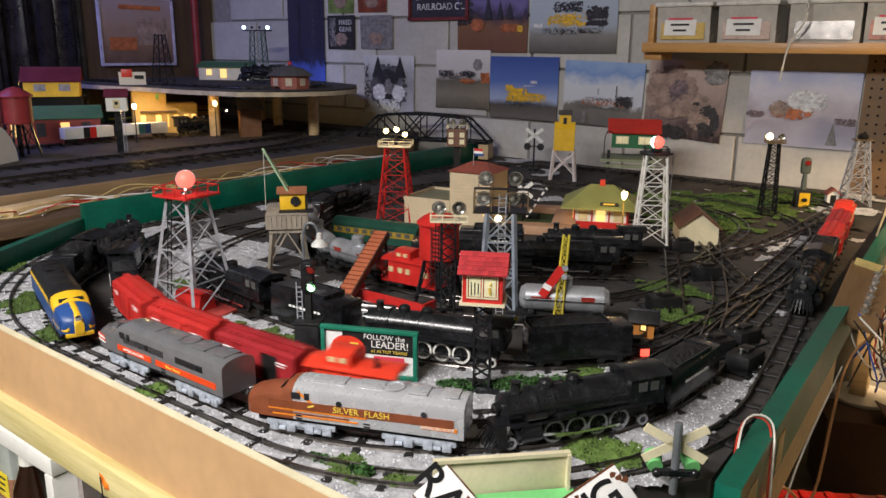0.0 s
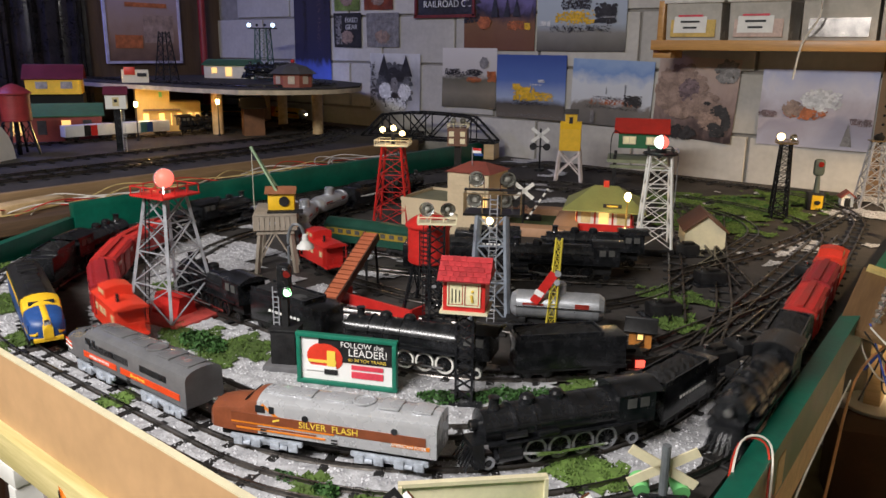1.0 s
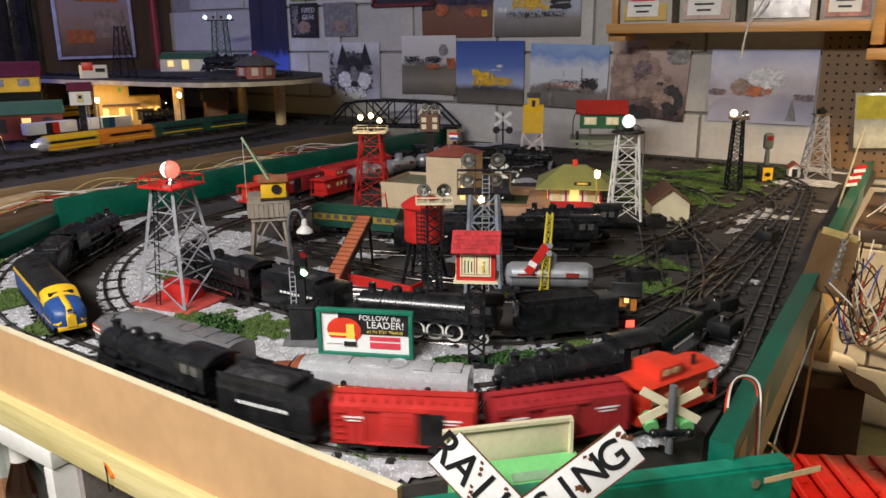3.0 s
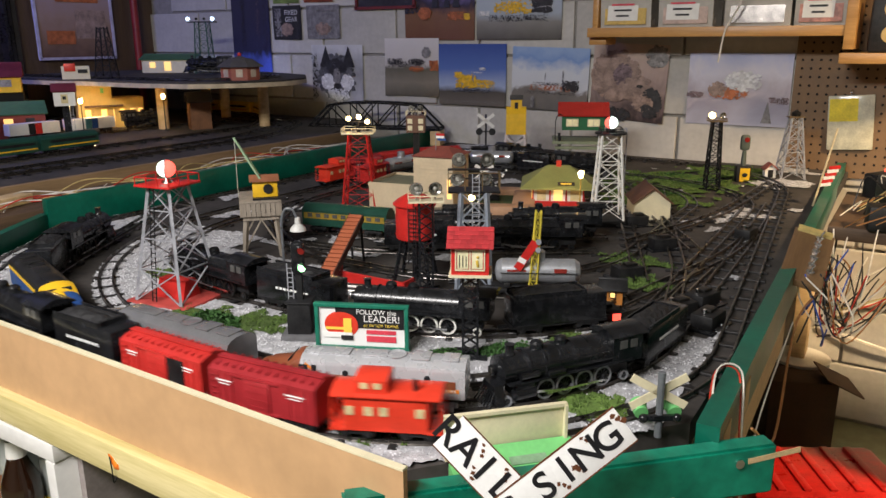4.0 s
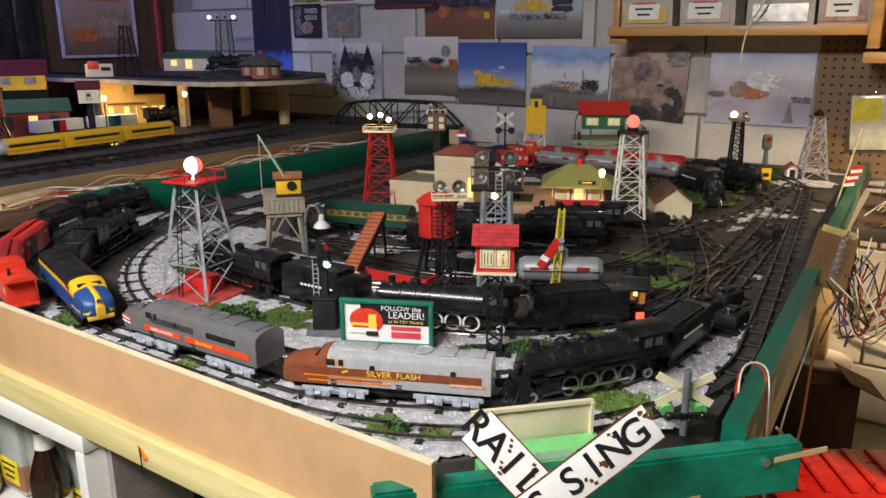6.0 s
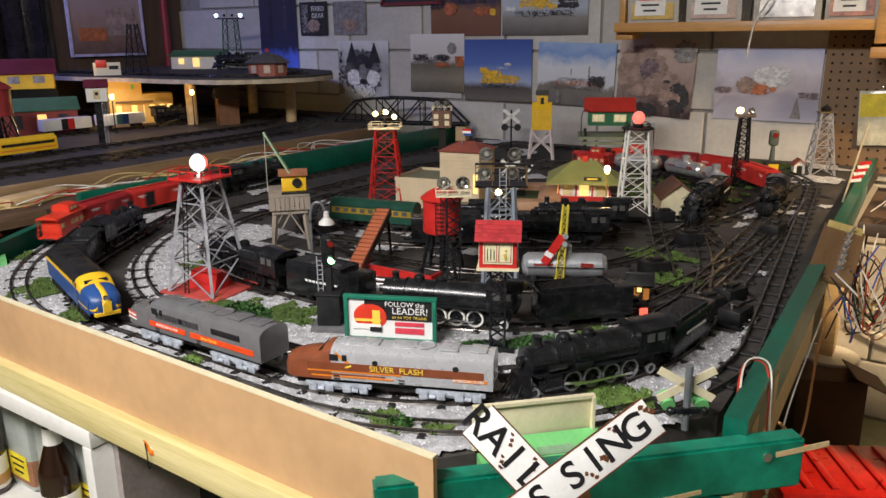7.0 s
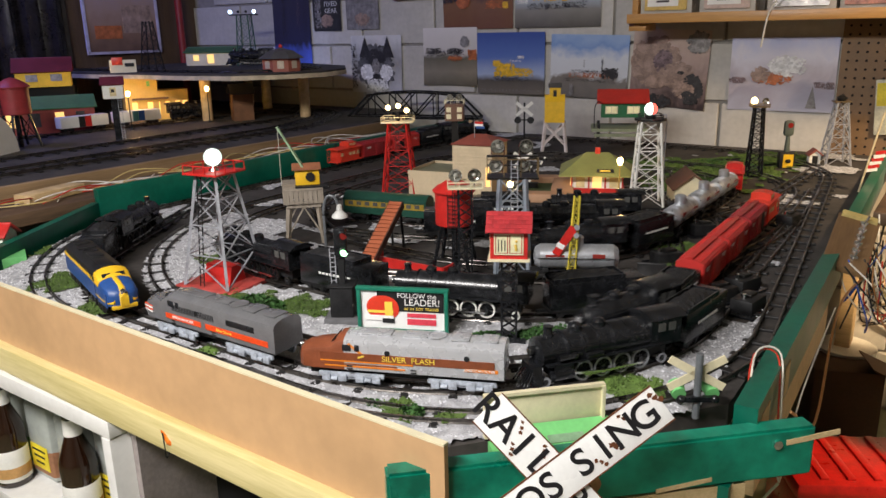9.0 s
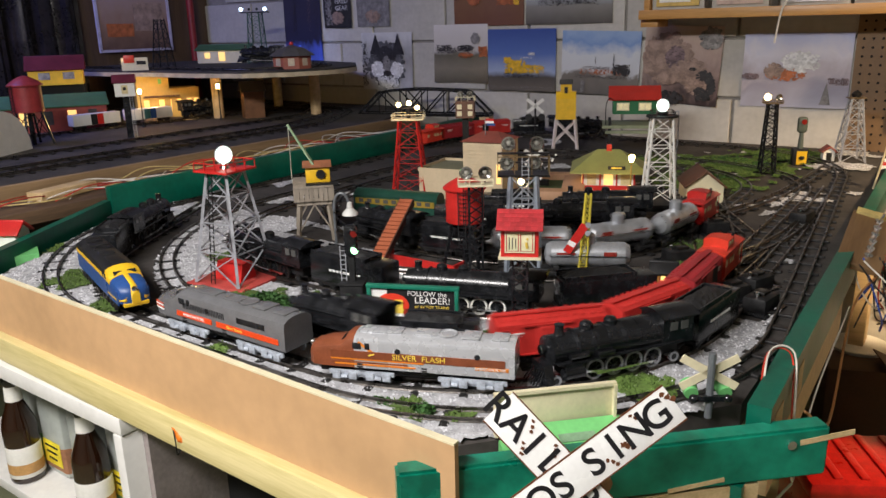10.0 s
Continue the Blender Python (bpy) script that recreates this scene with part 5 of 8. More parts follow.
def coal_stair():
    t_ = thing("coal_loader", "brick-red ribbed conveyor ramp with a red hopper", "conveyor", pose(-0.659, 1.209, T, 0, 0, 0))
    a, c = Vector((0, 0, 0.02)), Vector((-0.045, 0.155, 0.1))
    TERRA = mat("terracotta_plastic", (0.42, 0.12, 0.055), 0.5, vary=0.15)
    b = NB()
    bar(b, a, c, 0.03, 0.006)
    bed = part("bed", b, BLACKM, t_)
    n = 15
    for k in range(n):
        p = a.lerp(c, (k + 0.5) / n) + Vector((0, 0, 0.004))
        b = NB()
        d = (c - a).normalized()
        bar(b, p - d * 0.0045, p + d * 0.0045, 0.03, 0.007)
        part("rib", b, TERRA, bed)
    for x in (-0.016, 0.016):
        b = NB()
        bar(b, a + Vector((x, 0, 0.002)), c + Vector((x, 0, 0.002)), 0.0025, 0.014)
        part("side_rail", b, mat("dark_brown_rail", (0.07, 0.03, 0.02), 0.5), t_)
    b = NB()
    bar(b, c + Vector((-0.012, -0.006, 0)), (-0.06, 0.155, 0), 0.004, 0.004)
    bar(b, c + Vector((0.012, -0.006, 0)), (-0.03, 0.155, 0), 0.004, 0.004)
    part("support", b, BLACKM, t_)
    b = NB()
    box(b, (0.06, 0.042, 0.012), (0.17, 0.004, 0.024))
    box(b, (-0.025, 0.06, 0.012), (0.004, 0.036, 0.024))
    box(b, (0.145, 0.06, 0.012), (0.004, 0.036, 0.024))
    box(b, (0.06, 0.06, 0.003), (0.17, 0.036, 0.006))
    part("hopper", b, RED, t_)


def gooseneck():
    t_ = thing("street_lamp", "grey gooseneck lamp with a white shade", "lamp", pose(-0.757, 1.211, T, 0, 0, 30))
    b = NB()
    tube(b, sag([(0, 0, 0), (0, 0, 0.07), (0, 0, 0.115), (0.008, 0, 0.138), (0.022, 0, 0.138), (0.03, 0, 0.12)]), 0.0028, 8)
    part("pole", b, mat("slate_grey_paint", (0.12, 0.13, 0.14), 0.4), t_)
    b = NB()
    lathe(b, [(0.016, 0.098), (0.0145, 0.103), (0.006, 0.111), (0.005, 0.122), (0.002, 0.124)], (0.031, 0, 0), n=18)
    part("shade", b, mat("off_white_enamel", (0.6, 0.6, 0.57), 0.4), t_)
    b = NB()
    rod(b, (0, 0, 0), (0, 0, 0.006), 0.014, n=14)
    part("base", b, BLACKM, t_)


def street_lamp(x, y, h=0.1, z=None, label="lit yellow street lamp on a thin post", colour=None):
    z = T if z is None else z
    t_ = thing("street_lamp", label, "lamp", pose(x, y, z), group="lit street lamps")
    b = NB()
    rod(b, (0, 0, 0), (0, 0, 0.008), 0.008, 0.005, n=10)
    rod(b, (0, 0, 0.008), (0, 0, h), 0.0025, 0.0018, n=8)
    rod(b, (0, 0, h), (0, 0, h + 0.003), 0.005, n=10)
    part("post", b, colour or mat("brass_yellow_paint", (0.42, 0.27, 0.05), 0.4), t_)
    b = NB()
    lathe(b, [(0.0045, h + 0.003), (0.0078, h + 0.011), (0.0078, h + 0.018), (0.004, h + 0.023)], n=12)
    part("lantern", b, BULB, t_)
    b = NB()
    rod(b, (0, 0, h + 0.023), (0, 0, h + 0.029), 0.004, 0.001, n=8)
    part("cap", b, BLACKM, t_)
    bulb_lamp("street_lamp_light", (x, y - 0.012, z + h + 0.012), 0.10, (1.0, 0.6, 0.22))


white_tower()
red_tower()
bulb_lamp("tower_floodlight", (-0.985, 1.715, T + 0.235), 0.12, (1.0, 0.6, 0.25))
bulb_lamp("mast_floodlight", (-0.33, 2.42, T + 0.225), 0.1, (1.0, 0.6, 0.25))
two_light_tower()
gantry_tower()
yard_hut()
crane_tower()
water_tank(pose(-0.550, 1.323, T + 0.004, 0, 0, 20), "bright red water tank on black legs")
signal_block()
billboard(pose(-0.434, 1.018, T, 0, 0, 24), "green-framed toy train billboard with red engine print")
semaphore()
coal_stair()
gooseneck()
street_lamp(-0.501, 1.965, 0.095)

# ---- buildings on the layout ----


def window_pane(parent, c, s_, lit=False):
    b = NB()
    box(b, c, s_)
    return part("window", b, LITWIN if lit else mat("pale_window", (0.65, 0.55, 0.3), 0.3), parent)


def beige_house():
    t_ = thing("freight_house", "beige station block with a red hipped roof and flat wing", "building", pose(-0.857, 1.818, T, 0, 0, 10))
    BE = mat("beige_plaster", (0.62, 0.5, 0.33), 0.6, vary=0.1, scale=20)
    b = NB()
    box(b, (-0.065, 0.02, 0.036), (0.13, 0.17, 0.072))
    part("wing_wall", b, BE, t_)
    b = NB()
    for c, s_ in (((-0.065, -0.0635, 0.076), (0.134, 0.004, 0.01)), ((-0.065, 0.1035, 0.076), (0.134, 0.004, 0.01)), ((-0.13, 0.02, 0.076), (0.004, 0.17, 0.01))):
        box(b, c, s_)
    part("parapet", b, BE, t_)
    b = NB()
    box(b, (-0.065, 0.02, 0.073), (0.126, 0.163, 0.002))
    part("flat_roof", b, mat("green_grey_roof", (0.2, 0.2, 0.13), 0.7), t_)
    b = NB()
    box(b, (0.055, -0.005, 0.078), (0.11, 0.115, 0.156))
    part("tower_wall", b, BE, t_)
    for k in range(13):
        b = NB()
        box(b, (0.055, -0.063, 0.03 + 0.0095 * k), (0.109, 0.0012, 0.0014))
        part("clapboard_edge", b, BE, t_)
    b = NB()
    vs = [b.verts.new(v) for v in ((-0.006, -0.068, 0.156), (0.116, -0.068, 0.156), (0.116, 0.058, 0.156), (-0.006, 0.058, 0.156), (0.035, -0.005, 0.178), (0.075, -0.005, 0.178))]
    for f in ((0, 1, 5, 4), (1, 2, 5), (2, 3, 4, 5), (3, 0, 4), (3, 2, 1, 0)):
        b.faces.new([vs[i] for i in f])
    part("roof", b, mat("dull_red_roof", (0.27, 0.07, 0.05), 0.6), t_)
    window_pane(t_, (-0.095, -0.0655, 0.012), (0.018, 0.002, 0.012))
    window_pane(t_, (0.1, -0.063, 0.075), (0.012, 0.002, 0.05), True)
    b = NB()
    rod(b, (0.05, -0.03, 0.17), (0.05, -0.03, 0.215), 0.001, n=6)
    pole = part("flag_pole", b, TINGREY, t_)
    for k, m_ in enumerate((RED, WHITELET, BLUE)):
        b = NB()
        box(b, (0.062 + 0.004 * (k == 2), -0.03, 0.21 - 0.006 * k), (0.024, 0.001, 0.006))
        part("flag_band", b, m_, pole)


def station():
    t_ = thing("station", "red and cream lit station with an olive hipped roof", "building", pose(-0.603, 2.068, T, 0, 0, 24))
    b = NB()
    box(b, (0, 0, 0.009), (0.15, 0.13, 0.018))
    part("plinth", b, RED, t_)
    b = NB()
    box(b, (0, 0, 0.038), (0.14, 0.12, 0.042))
    part("wall", b, WHITE, t_)
    for x, lit in ((-0.045, False), (0.0, True), (0.045, False)):
        window_pane(t_, (x, -0.0608, 0.038), (0.024, 0.002, 0.036), lit)
    for x in (-0.068, -0.022, 0.022, 0.068):
        b = NB()
        box(b, (x, -0.0612, 0.038), (0.004, 0.003, 0.042))
        part("pilaster", b, RED, t_)
    for y in (-0.03, 0.02):
        window_pane(t_, (-0.0708, y, 0.038), (0.002, 0.03, 0.034), True)
    b = NB()
    W, D = 0.205, 0.19
    vs = [b.verts.new(v) for v in ((-W / 2, -D / 2, 0.058), (W / 2, -D / 2, 0.058), (W / 2, D / 2, 0.058), (-W / 2, D / 2, 0.058), (-0.03, 0, 0.108), (0.03, 0, 0.108), (-W / 2, -D / 2, 0.055), (W / 2, -D / 2, 0.055), (W / 2, D / 2, 0.055), (-W / 2, D / 2, 0.055))]
    for f in ((0, 1, 5, 4), (1, 2, 5), (2, 3, 4, 5), (3, 0, 4), (9, 8, 7, 6), (0, 6, 7, 1), (1, 7, 8, 2), (2, 8, 9, 3), (3, 9, 6, 0)):
        b.faces.new([vs[i] for i in f])
    part("roof", b, mat("olive_green_roof", (0.3, 0.31, 0.1), 0.5, vary=0.12), t_, smooth=False)
    b = NB()
    box(b, (0.0, 0, 0.112), (0.014, 0.014, 0.018))
    part("chimney", b, CABRED, t_)
    b = NB()
    box(b, (0.02, -0.085, 0.071), (0.045, 0.003, 0.009))
    sg = part("name_board", b, BLACKM, t_)
    b = NB()
    box(b, (0.02, -0.0868, 0.071), (0.028, 0.001, 0.004))
    part("lettering_bar", b, LETTER, sg)
    bulb_lamp("station_light", (-0.547, 1.943, T + 0.05), 0.06, (1.0, 0.62, 0.25))


def platform():
    TANP = mat("tan_pink_platform", (0.5, 0.29, 0.17), 0.6, vary=0.12, scale=14)
    t_ = thing("station_platform", "tan platform with a sunken green bed", "platform", pose(-0.742, 1.976, T, 0, 0, 24))
    for c, s_ in (((0, -0.12, 0.011), (0.23, 0.05, 0.022)), ((0, 0.12, 0.011), (0.23, 0.05, 0.022)), ((-0.095, 0, 0.011), (0.04, 0.19, 0.022)), ((0.085, 0, 0.011), (0.06, 0.19, 0.022))):
        b = NB()
        box(b, c, s_, bevel=0.001)
        part("deck", b, TANP, t_)
    b = NB()
    box(b, (-0.01, 0, 0.003), (0.13, 0.19, 0.006))
    part("green_bed", b, mat("green_flock", (0.07, 0.1, 0.03), 0.9, bump=0.6, scale=60), t_)
    b = NB()
    box(b, (-0.01, 0.02, 0.014), (0.05, 0.02, 0.016), bevel=0.003)
    part("baggage_cart", b, BLACKM, t_)


def silo():
    t_ = thing("coaling_silo", "bright yellow silo on white trestle legs", "silo", pose(-0.985, 2.588, T, 0, 0, 26))
    b = NB()
    box(b, (0, 0, 0.149), (0.072, 0.06, 0.074))
    prism(b, [(-0.03, 0.186), (0.03, 0.186), (0.012, 0.21), (-0.012, 0.21)], -0.036, 0.036)
    part("bin", b, YELLOW, t_)
    b = NB()
    box(b, (0, 0, 0.212), (0.04, 0.03, 0.048))
    part("head_house", b, YELLOW, t_)
    b = NB()
    prism(b, [(-0.02, 0.236), (0.02, 0.236), (0, 0.252)], -0.024, 0.024)
    part("cap_roof", b, mat("dark_grey_roof", (0.08, 0.075, 0.07), 0.6), t_)
    window_pane(t_, (0, -0.0155, 0.215), (0.012, 0.002, 0.022)).data.materials[0] = BLACKM
    for sx, sy in ((-1, -1), (1, -1), (1, 1), (-1, 1)):
        b = NB()
        bar(b, (sx * 0.044, sy * 0.036, 0), (sx * 0.033, sy * 0.027, 0.112), 0.009, 0.009)
        part("leg", b, mat("pinkish_white_paint", (0.68, 0.6, 0.58), 0.5), t_)
    for y in (-0.032, 0.032):
        for sgn in (-1, 1):
            b = NB()
            bar(b, (-0.038 * sgn, y, 0.03), (0.034 * sgn, y, 0.105), 0.006, 0.005)
            part("brace", b, MATS["pinkish_white_paint"], t_)


def stilt_house():
    t_ = thing("signal_cabin", "green cabin with a red tiled roof on dark stilts", "building", pose(-0.765, 2.609, T, 0, 0, 24))
    for x in (-0.07, 0.07):
        for y in (-0.06, 0.05):
            b = NB()
            box(b, (x, y, 0.06), (0.01, 0.01, 0.12))
            part("stilt", b, BLACKM, t_)
    for c, s_ in (((0, -0.06, 0.082), (0.17, 0.012, 0.01)), ((0, 0.01, 0.1), (0.19, 0.16, 0.01))):
        b = NB()
        box(b, c, s_)
        part("deck", b, mat("grey_green_deck", (0.22, 0.25, 0.16), 0.6), t_)
    DG = mat("forest_green_paint", (0.015, 0.13, 0.05), 0.45)
    b = NB()
    box(b, (0.01, 0.01, 0.165), (0.145, 0.1, 0.05))
    part("wall", b, DG, t_)
    for x in (-0.028, 0.045):
        b = NB()
        box(b, (x, -0.0405, 0.166), (0.042, 0.002, 0.026))
        fr = part("window_frame", b, CREAM, t_)
        for dx in (-0.0095, 0.0095):
            b = NB()
            box(b, (x + dx, -0.042, 0.166), (0.016, 0.002, 0.02))
            part("pane", b, mat("dull_lit_window", (0.75, 0.68, 0.42), 0.4, emit=0.25), fr)
    RT_ = mat("red_tile_roof", (0.5, 0.035, 0.025), 0.5, vary=0.15)
    for sgn in (-1, 1):
        b = NB()
        box(b, (0, 0, 0), (0.175, 0.072, 0.004))
        slope = part("roof_slope", b, RT_, t_)
        slope.matrix_basis = pose(0.01, 0.01 + sgn * 0.031, 0.21, -sgn * 35, 0, 0)
        for k in range(20):
            b = NB()
            box(b, (-0.083 + 0.0087 * k, 0, 0.0022), (0.0025, 0.071, 0.003))
            part("tile_rib", b, RT_, slope)
    b = NB()
    tube(b, sag([(-0.085, -0.05, 0.105), (-0.085, -0.05, 0.17), (-0.075, -0.05, 0.195), (-0.06, -0.05, 0.19)]), 0.0018)
    part("lamp_bracket", b, BLACKM, t_)


def small_house(m, label, wall, roof, w=0.09, d=0.11, h=0.045, rise=0.035, open_side=False):
    t_ = thing("house", label, "house", m)
    b = NB()
    prism(b, [(-w / 2, 0), (w / 2, 0), (w / 2, h), (0, h + rise), (-w / 2, h)], -d / 2, d / 2)
    part("wall", b, wall, t_)
    for sgn in (-1, 1):
        L_ = math.hypot(w / 2, rise) + 0.01
        b = NB()
        box(b, (0, 0, 0), (d + 0.016, L_, 0.004), bevel=0.0008)
        bmesh.ops.transform(b, matrix=pose(0, sgn * (w / 4 + 0.002), h + rise / 2 + 0.001, -sgn * math.degrees(math.atan2(rise, w / 2)), 0, 0), verts=b.verts)
        part("roof_slope", b, roof, t_)
    return t_


beige_house()
station()
platform()
silo()
stilt_house()
BRR = mat("brown_roof", (0.13, 0.06, 0.035), 0.5)
h_ = small_house(pose(-0.357, 2.042, T, 0, 0, 118), "cream hut with a rounded brown roof", CREAM, BRR)
b = NB()
box(b, (0.056, 0.0, 0.018), (0.002, 0.022, 0.036))
part("door", b, BLACKM, h_)
h_ = small_house(pose(-0.214, 1.394, T, 0, 0, 20), "small orange shack with a dark roof", mat("orange_brown_shack", (0.42, 0.16, 0.03), 0.5), BLACKM, 0.03, 0.034, 0.028, 0.012)
b = NB()
box(b, (0, -0.0155, 0.018), (0.012, 0.002, 0.012))
part("window", b, BLACKM, h_)
b = NB()
box(b, (0, -0.0165, 0.018), (0.008, 0.002, 0.008))
part("pane", b, LITWIN, h_)
h_ = small_house(pose(-0.199, 2.747, T, 0, 0, 114), "tiny white shed with a dark doorway", WHITE, mat("dull_red_roof", (0.27, 0.07, 0.05), 0.6), 0.034, 0.03, 0.03, 0.014)
b = NB()
box(b, (-0.0155, 0, 0.014), (0.002, 0.016, 0.026))
part("doorway", b, BLACKM, h_)


def mast_tower(x, y, h, material, label, lit):
    t_ = thing("lattice_mast", label, "tower", pose(x, y, T, 0, 0, 26))
    lattice(t_, 0, h, 0.04 if lit else 0.075, 0.024 if lit else 0.03, material, bays=9 if lit else 5, leg=0.0045, brace=0.003)
    b = NB()
    box(b, (0, 0, h), (0.05, 0.04, 0.003))
    part("platform", b, mat("bronze_rail", (0.2, 0.14, 0.07), 0.4, 0.5), t_)
    if lit:
        flood(t_, (-0.018, -0.012, h + 0.018), 0.011, (-0.2, -1, -0.1), CHROME, True)
        flood(t_, (0.014, -0.012, h + 0.016), 0.011, (0.4, -1, -0.1), CHROME)
        railing(t_, h, 0.05, 0.008, MATS["bronze_rail"], d=0.04)
    else:
        b = NB()
        lathe(b, [(0.012, h), (0.016, h + 0.012), (0.006, h + 0.02)], n=12)
        part("lamp_head", b, BLACKM, t_)


mast_tower(-0.303, 2.452, 0.208, BLACK, "black girder mast with a lit floodlight", True)
mast_tower(-0.144, 2.765, 0.2, TINGREY, "grey lattice tower by the pegboard", False)


def bell_signal():
    t_ = thing("crossing_bell", "dark signal box with a yellow label and round lamp head", "signal", pose(-0.256, 2.633, T, 0, 0, 24))
    b = NB()
    box(b, (0, 0, 0.026), (0.045, 0.035, 0.052), bevel=0.001)
    part("box", b, BLACKM, t_)
    b = NB()
    box(b, (0.003, -0.0182, 0.024), (0.03, 0.0014, 0.042))
    lb = part("label", b, YELLOW, t_)
    b = NB()
    ball(b, (0.003, -0.019, 0.024), 0.009, 8, 0.7)
    part("printed_shape", b, BLACKM, lb)
    b = NB()
    rod(b, (0, 0, 0.052), (0, 0, 0.1), 0.009, 0.006, n=10)
    part("mast", b, mat("grey_green_cast", (0.09, 0.11, 0.09), 0.5), t_)
    b = NB()
    box(b, (0, 0, 0.125), (0.03, 0.022, 0.05), bevel=0.009)
    hd = part("signal_head", b, MATS["grey_green_cast"], t_)
    b = NB()
    rod(b, (0.002, -0.011, 0.135), (0.002, -0.014, 0.135), 0.008, n=12)
    part("lens", b, mat("dark_red_lens", (0.25, 0.02, 0.015), 0.15), hd)


bell_signal()


def crossbuck(m, label, s_=1.0, arms=WHITE, gate=False):
    t_ = thing("crossing_signal", label, "signal", m)
    b = NB()
    rod(b, (0, 0, 0), (0, 0, 0.1 * s_), 0.0022 * s_, n=8)
    rod(b, (0, 0, 0), (0, 0, 0.006 * s_), 0.012 * s_, n=12)
    part("post", b, BLACKM, t_)
    for a in (-1, 1):
        b = NB()
        bar(b, (-0.02 * s_, -0.003 * s_, (0.085 - 0.016 * a) * s_), (0.02 * s_, -0.003 * s_, (0.085 + 0.016 * a) * s_), 0.0012, 0.008 * s_)
        part("cross_arm", b, arms, t_)
    b = NB()
    bar(b, (-0.018 * s_, 0, 0.058 * s_), (0.018 * s_, 0, 0.058 * s_), 0.003 * s_, 0.003 * s_)
    part("lamp_bar", b, BLACKM, t_)
    for x in (-0.016, 0.016):
        b = NB()
        rod(b, (x * s_, -0.001 * s_, 0.058 * s_), (x * s_, -0.006 * s_, 0.058 * s_), 0.0085 * s_, n=14)
        part("lamp", b, BLACKM, t_)
    if gate:
        b = NB()
        bar(b, (0.01, 0, 0.03), (0.06, 0.0, 0.11), 0.003, 0.005)
        g_ = part("gate_arm", b, WHITE, t_)
        for k in range(5):
            b = NB()
            u, v = (k + 0.3) / 5, (k + 0.75) / 5
            bar(b, (0.01 + 0.05 * u, -0.0012, 0.03 + 0.08 * u), (0.01 + 0.05 * v, -0.0012, 0.03 + 0.08 * v), 0.003, 0.0054)
            part("gate_band", b, BLACKM, g_)


crossbuck(pose(-1.177, 2.728, T, 0, 0, 24), "dark far crossing signal with white crossbuck", 1.6)
crossbuck(pose(-0.732, 1.905, T + 0.0, 0, 0, 24), "crossing gate with striped raised arm", 1.2, gate=True)


def cage_light():
    t_ = thing("yard_light_cage", "red-windowed cream cage on a dark mast", "tower", pose(-1.010, 2.019, T, 0, 0, 28))
    b = NB()
    box(b, (0, 0, 0.09), (0.018, 0.018, 0.18))
    part("mast", b, DARKMETAL, t_)
    b = NB()
    box(b, (0, 0, 0.205), (0.055, 0.045, 0.05))
    h = part("cabin", b, mat("brown_tin", (0.13, 0.06, 0.035), 0.5), t_)
    for x in (-0.016, 0.016):
        for z in (0.194, 0.214):
            b = NB()
            box(b, (x, -0.0235, z), (0.014, 0.002, 0.014))
            part("pane", b, CREAM, h)
    railing(t_, 0.23, 0.056, 0.012, CREAM, d=0.046)
    for x in (-0.014, 0.014):
        flood(t_, (x, -0.006, 0.25), 0.009, (0.2, -1, 0), CHROME)


cage_light()
SIZE[0] = 1.0

# ---- scenery ----
BALLAST = mat("grey_ballast", (0.4, 0.4, 0.42), 0.95, vary=0.4, scale=70, bump=1.0, col2=(0.54, 0.54, 0.56))
STONE = mat("ballast_stone", (0.5, 0.5, 0.52), 0.9, vary=0.3, scale=200, island=True)
GRASS = mat("flock_grass", (0.09, 0.15, 0.03), 0.9, vary=0.35, scale=40, island=True)
LEAF = mat("bush_leaf", (0.035, 0.1, 0.02), 0.8, vary=0.35, scale=60, island=True)
RNG = np.random.default_rng(7)


def on_table(x, y):
    if not (-1.47 < x < -0.03 and 0.78 < y < 2.96):
        return False
    if x < -1.2 and y < 0.79 + (-1.2 - x) * 1.62:
        return False
    return not (x > -0.235 and y < 0.79 + (x + 0.235) * 1.05)


def ballast_at(x, y):
    n = noise.noise(Vector((x * 6, y * 6, 0.3))) + 0.6 * noise.noise(Vector((x * 17, y * 17, 4.0)))
    front = 1.0 if y < 1.06 else (0.5 if y < 1.3 else (0.1 if y < 1.7 else 0.0))
    if x > -0.28:
        front = max(front, 0.5 if y < 1.3 else 0.05)
    if -0.2 < x < -0.05 and y > 1.9:
        front = 0.2
    if x < -1.0 and y < 1.4:
        front = 0.9
    if x < -0.85 and y < 1.6 and 0.625 < math.hypot(x + 0.651, y - 1.507) < 0.725:
        return False
    return front + 0.6 * n > 0.33


def grass_at(x, y):
    spots = ((-1.07, 0.90, 0.07), (-0.9, 0.83, 0.05), (-0.31, 0.83, 0.03), (-0.25, 0.85, 0.02), (-0.11, 1.02, 0.05), (-0.64, 1.0, 0.07), (-0.73, 0.99, 0.06), (-0.4, 2.5, 0.2), (-0.42, 2.23, 0.16), (-0.27, 1.62, 0.07), (-0.33, 2.75, 0.15), (-0.6, 2.5, 0.14), (-0.2, 1.17, 0.05), (-1.32, 0.96, 0.05), (-0.95, 1.12, 0.05), (-0.62, 0.81, 0.025), (-0.08, 0.94, 0.03), (-0.2, 1.5, 0.05))
    n = 0.75 + 0.8 * noise.noise(Vector((x * 25, y * 25, 2.0)))
    return any(math.hypot(x - a, y - b) < r * n for a, b, r in spots)


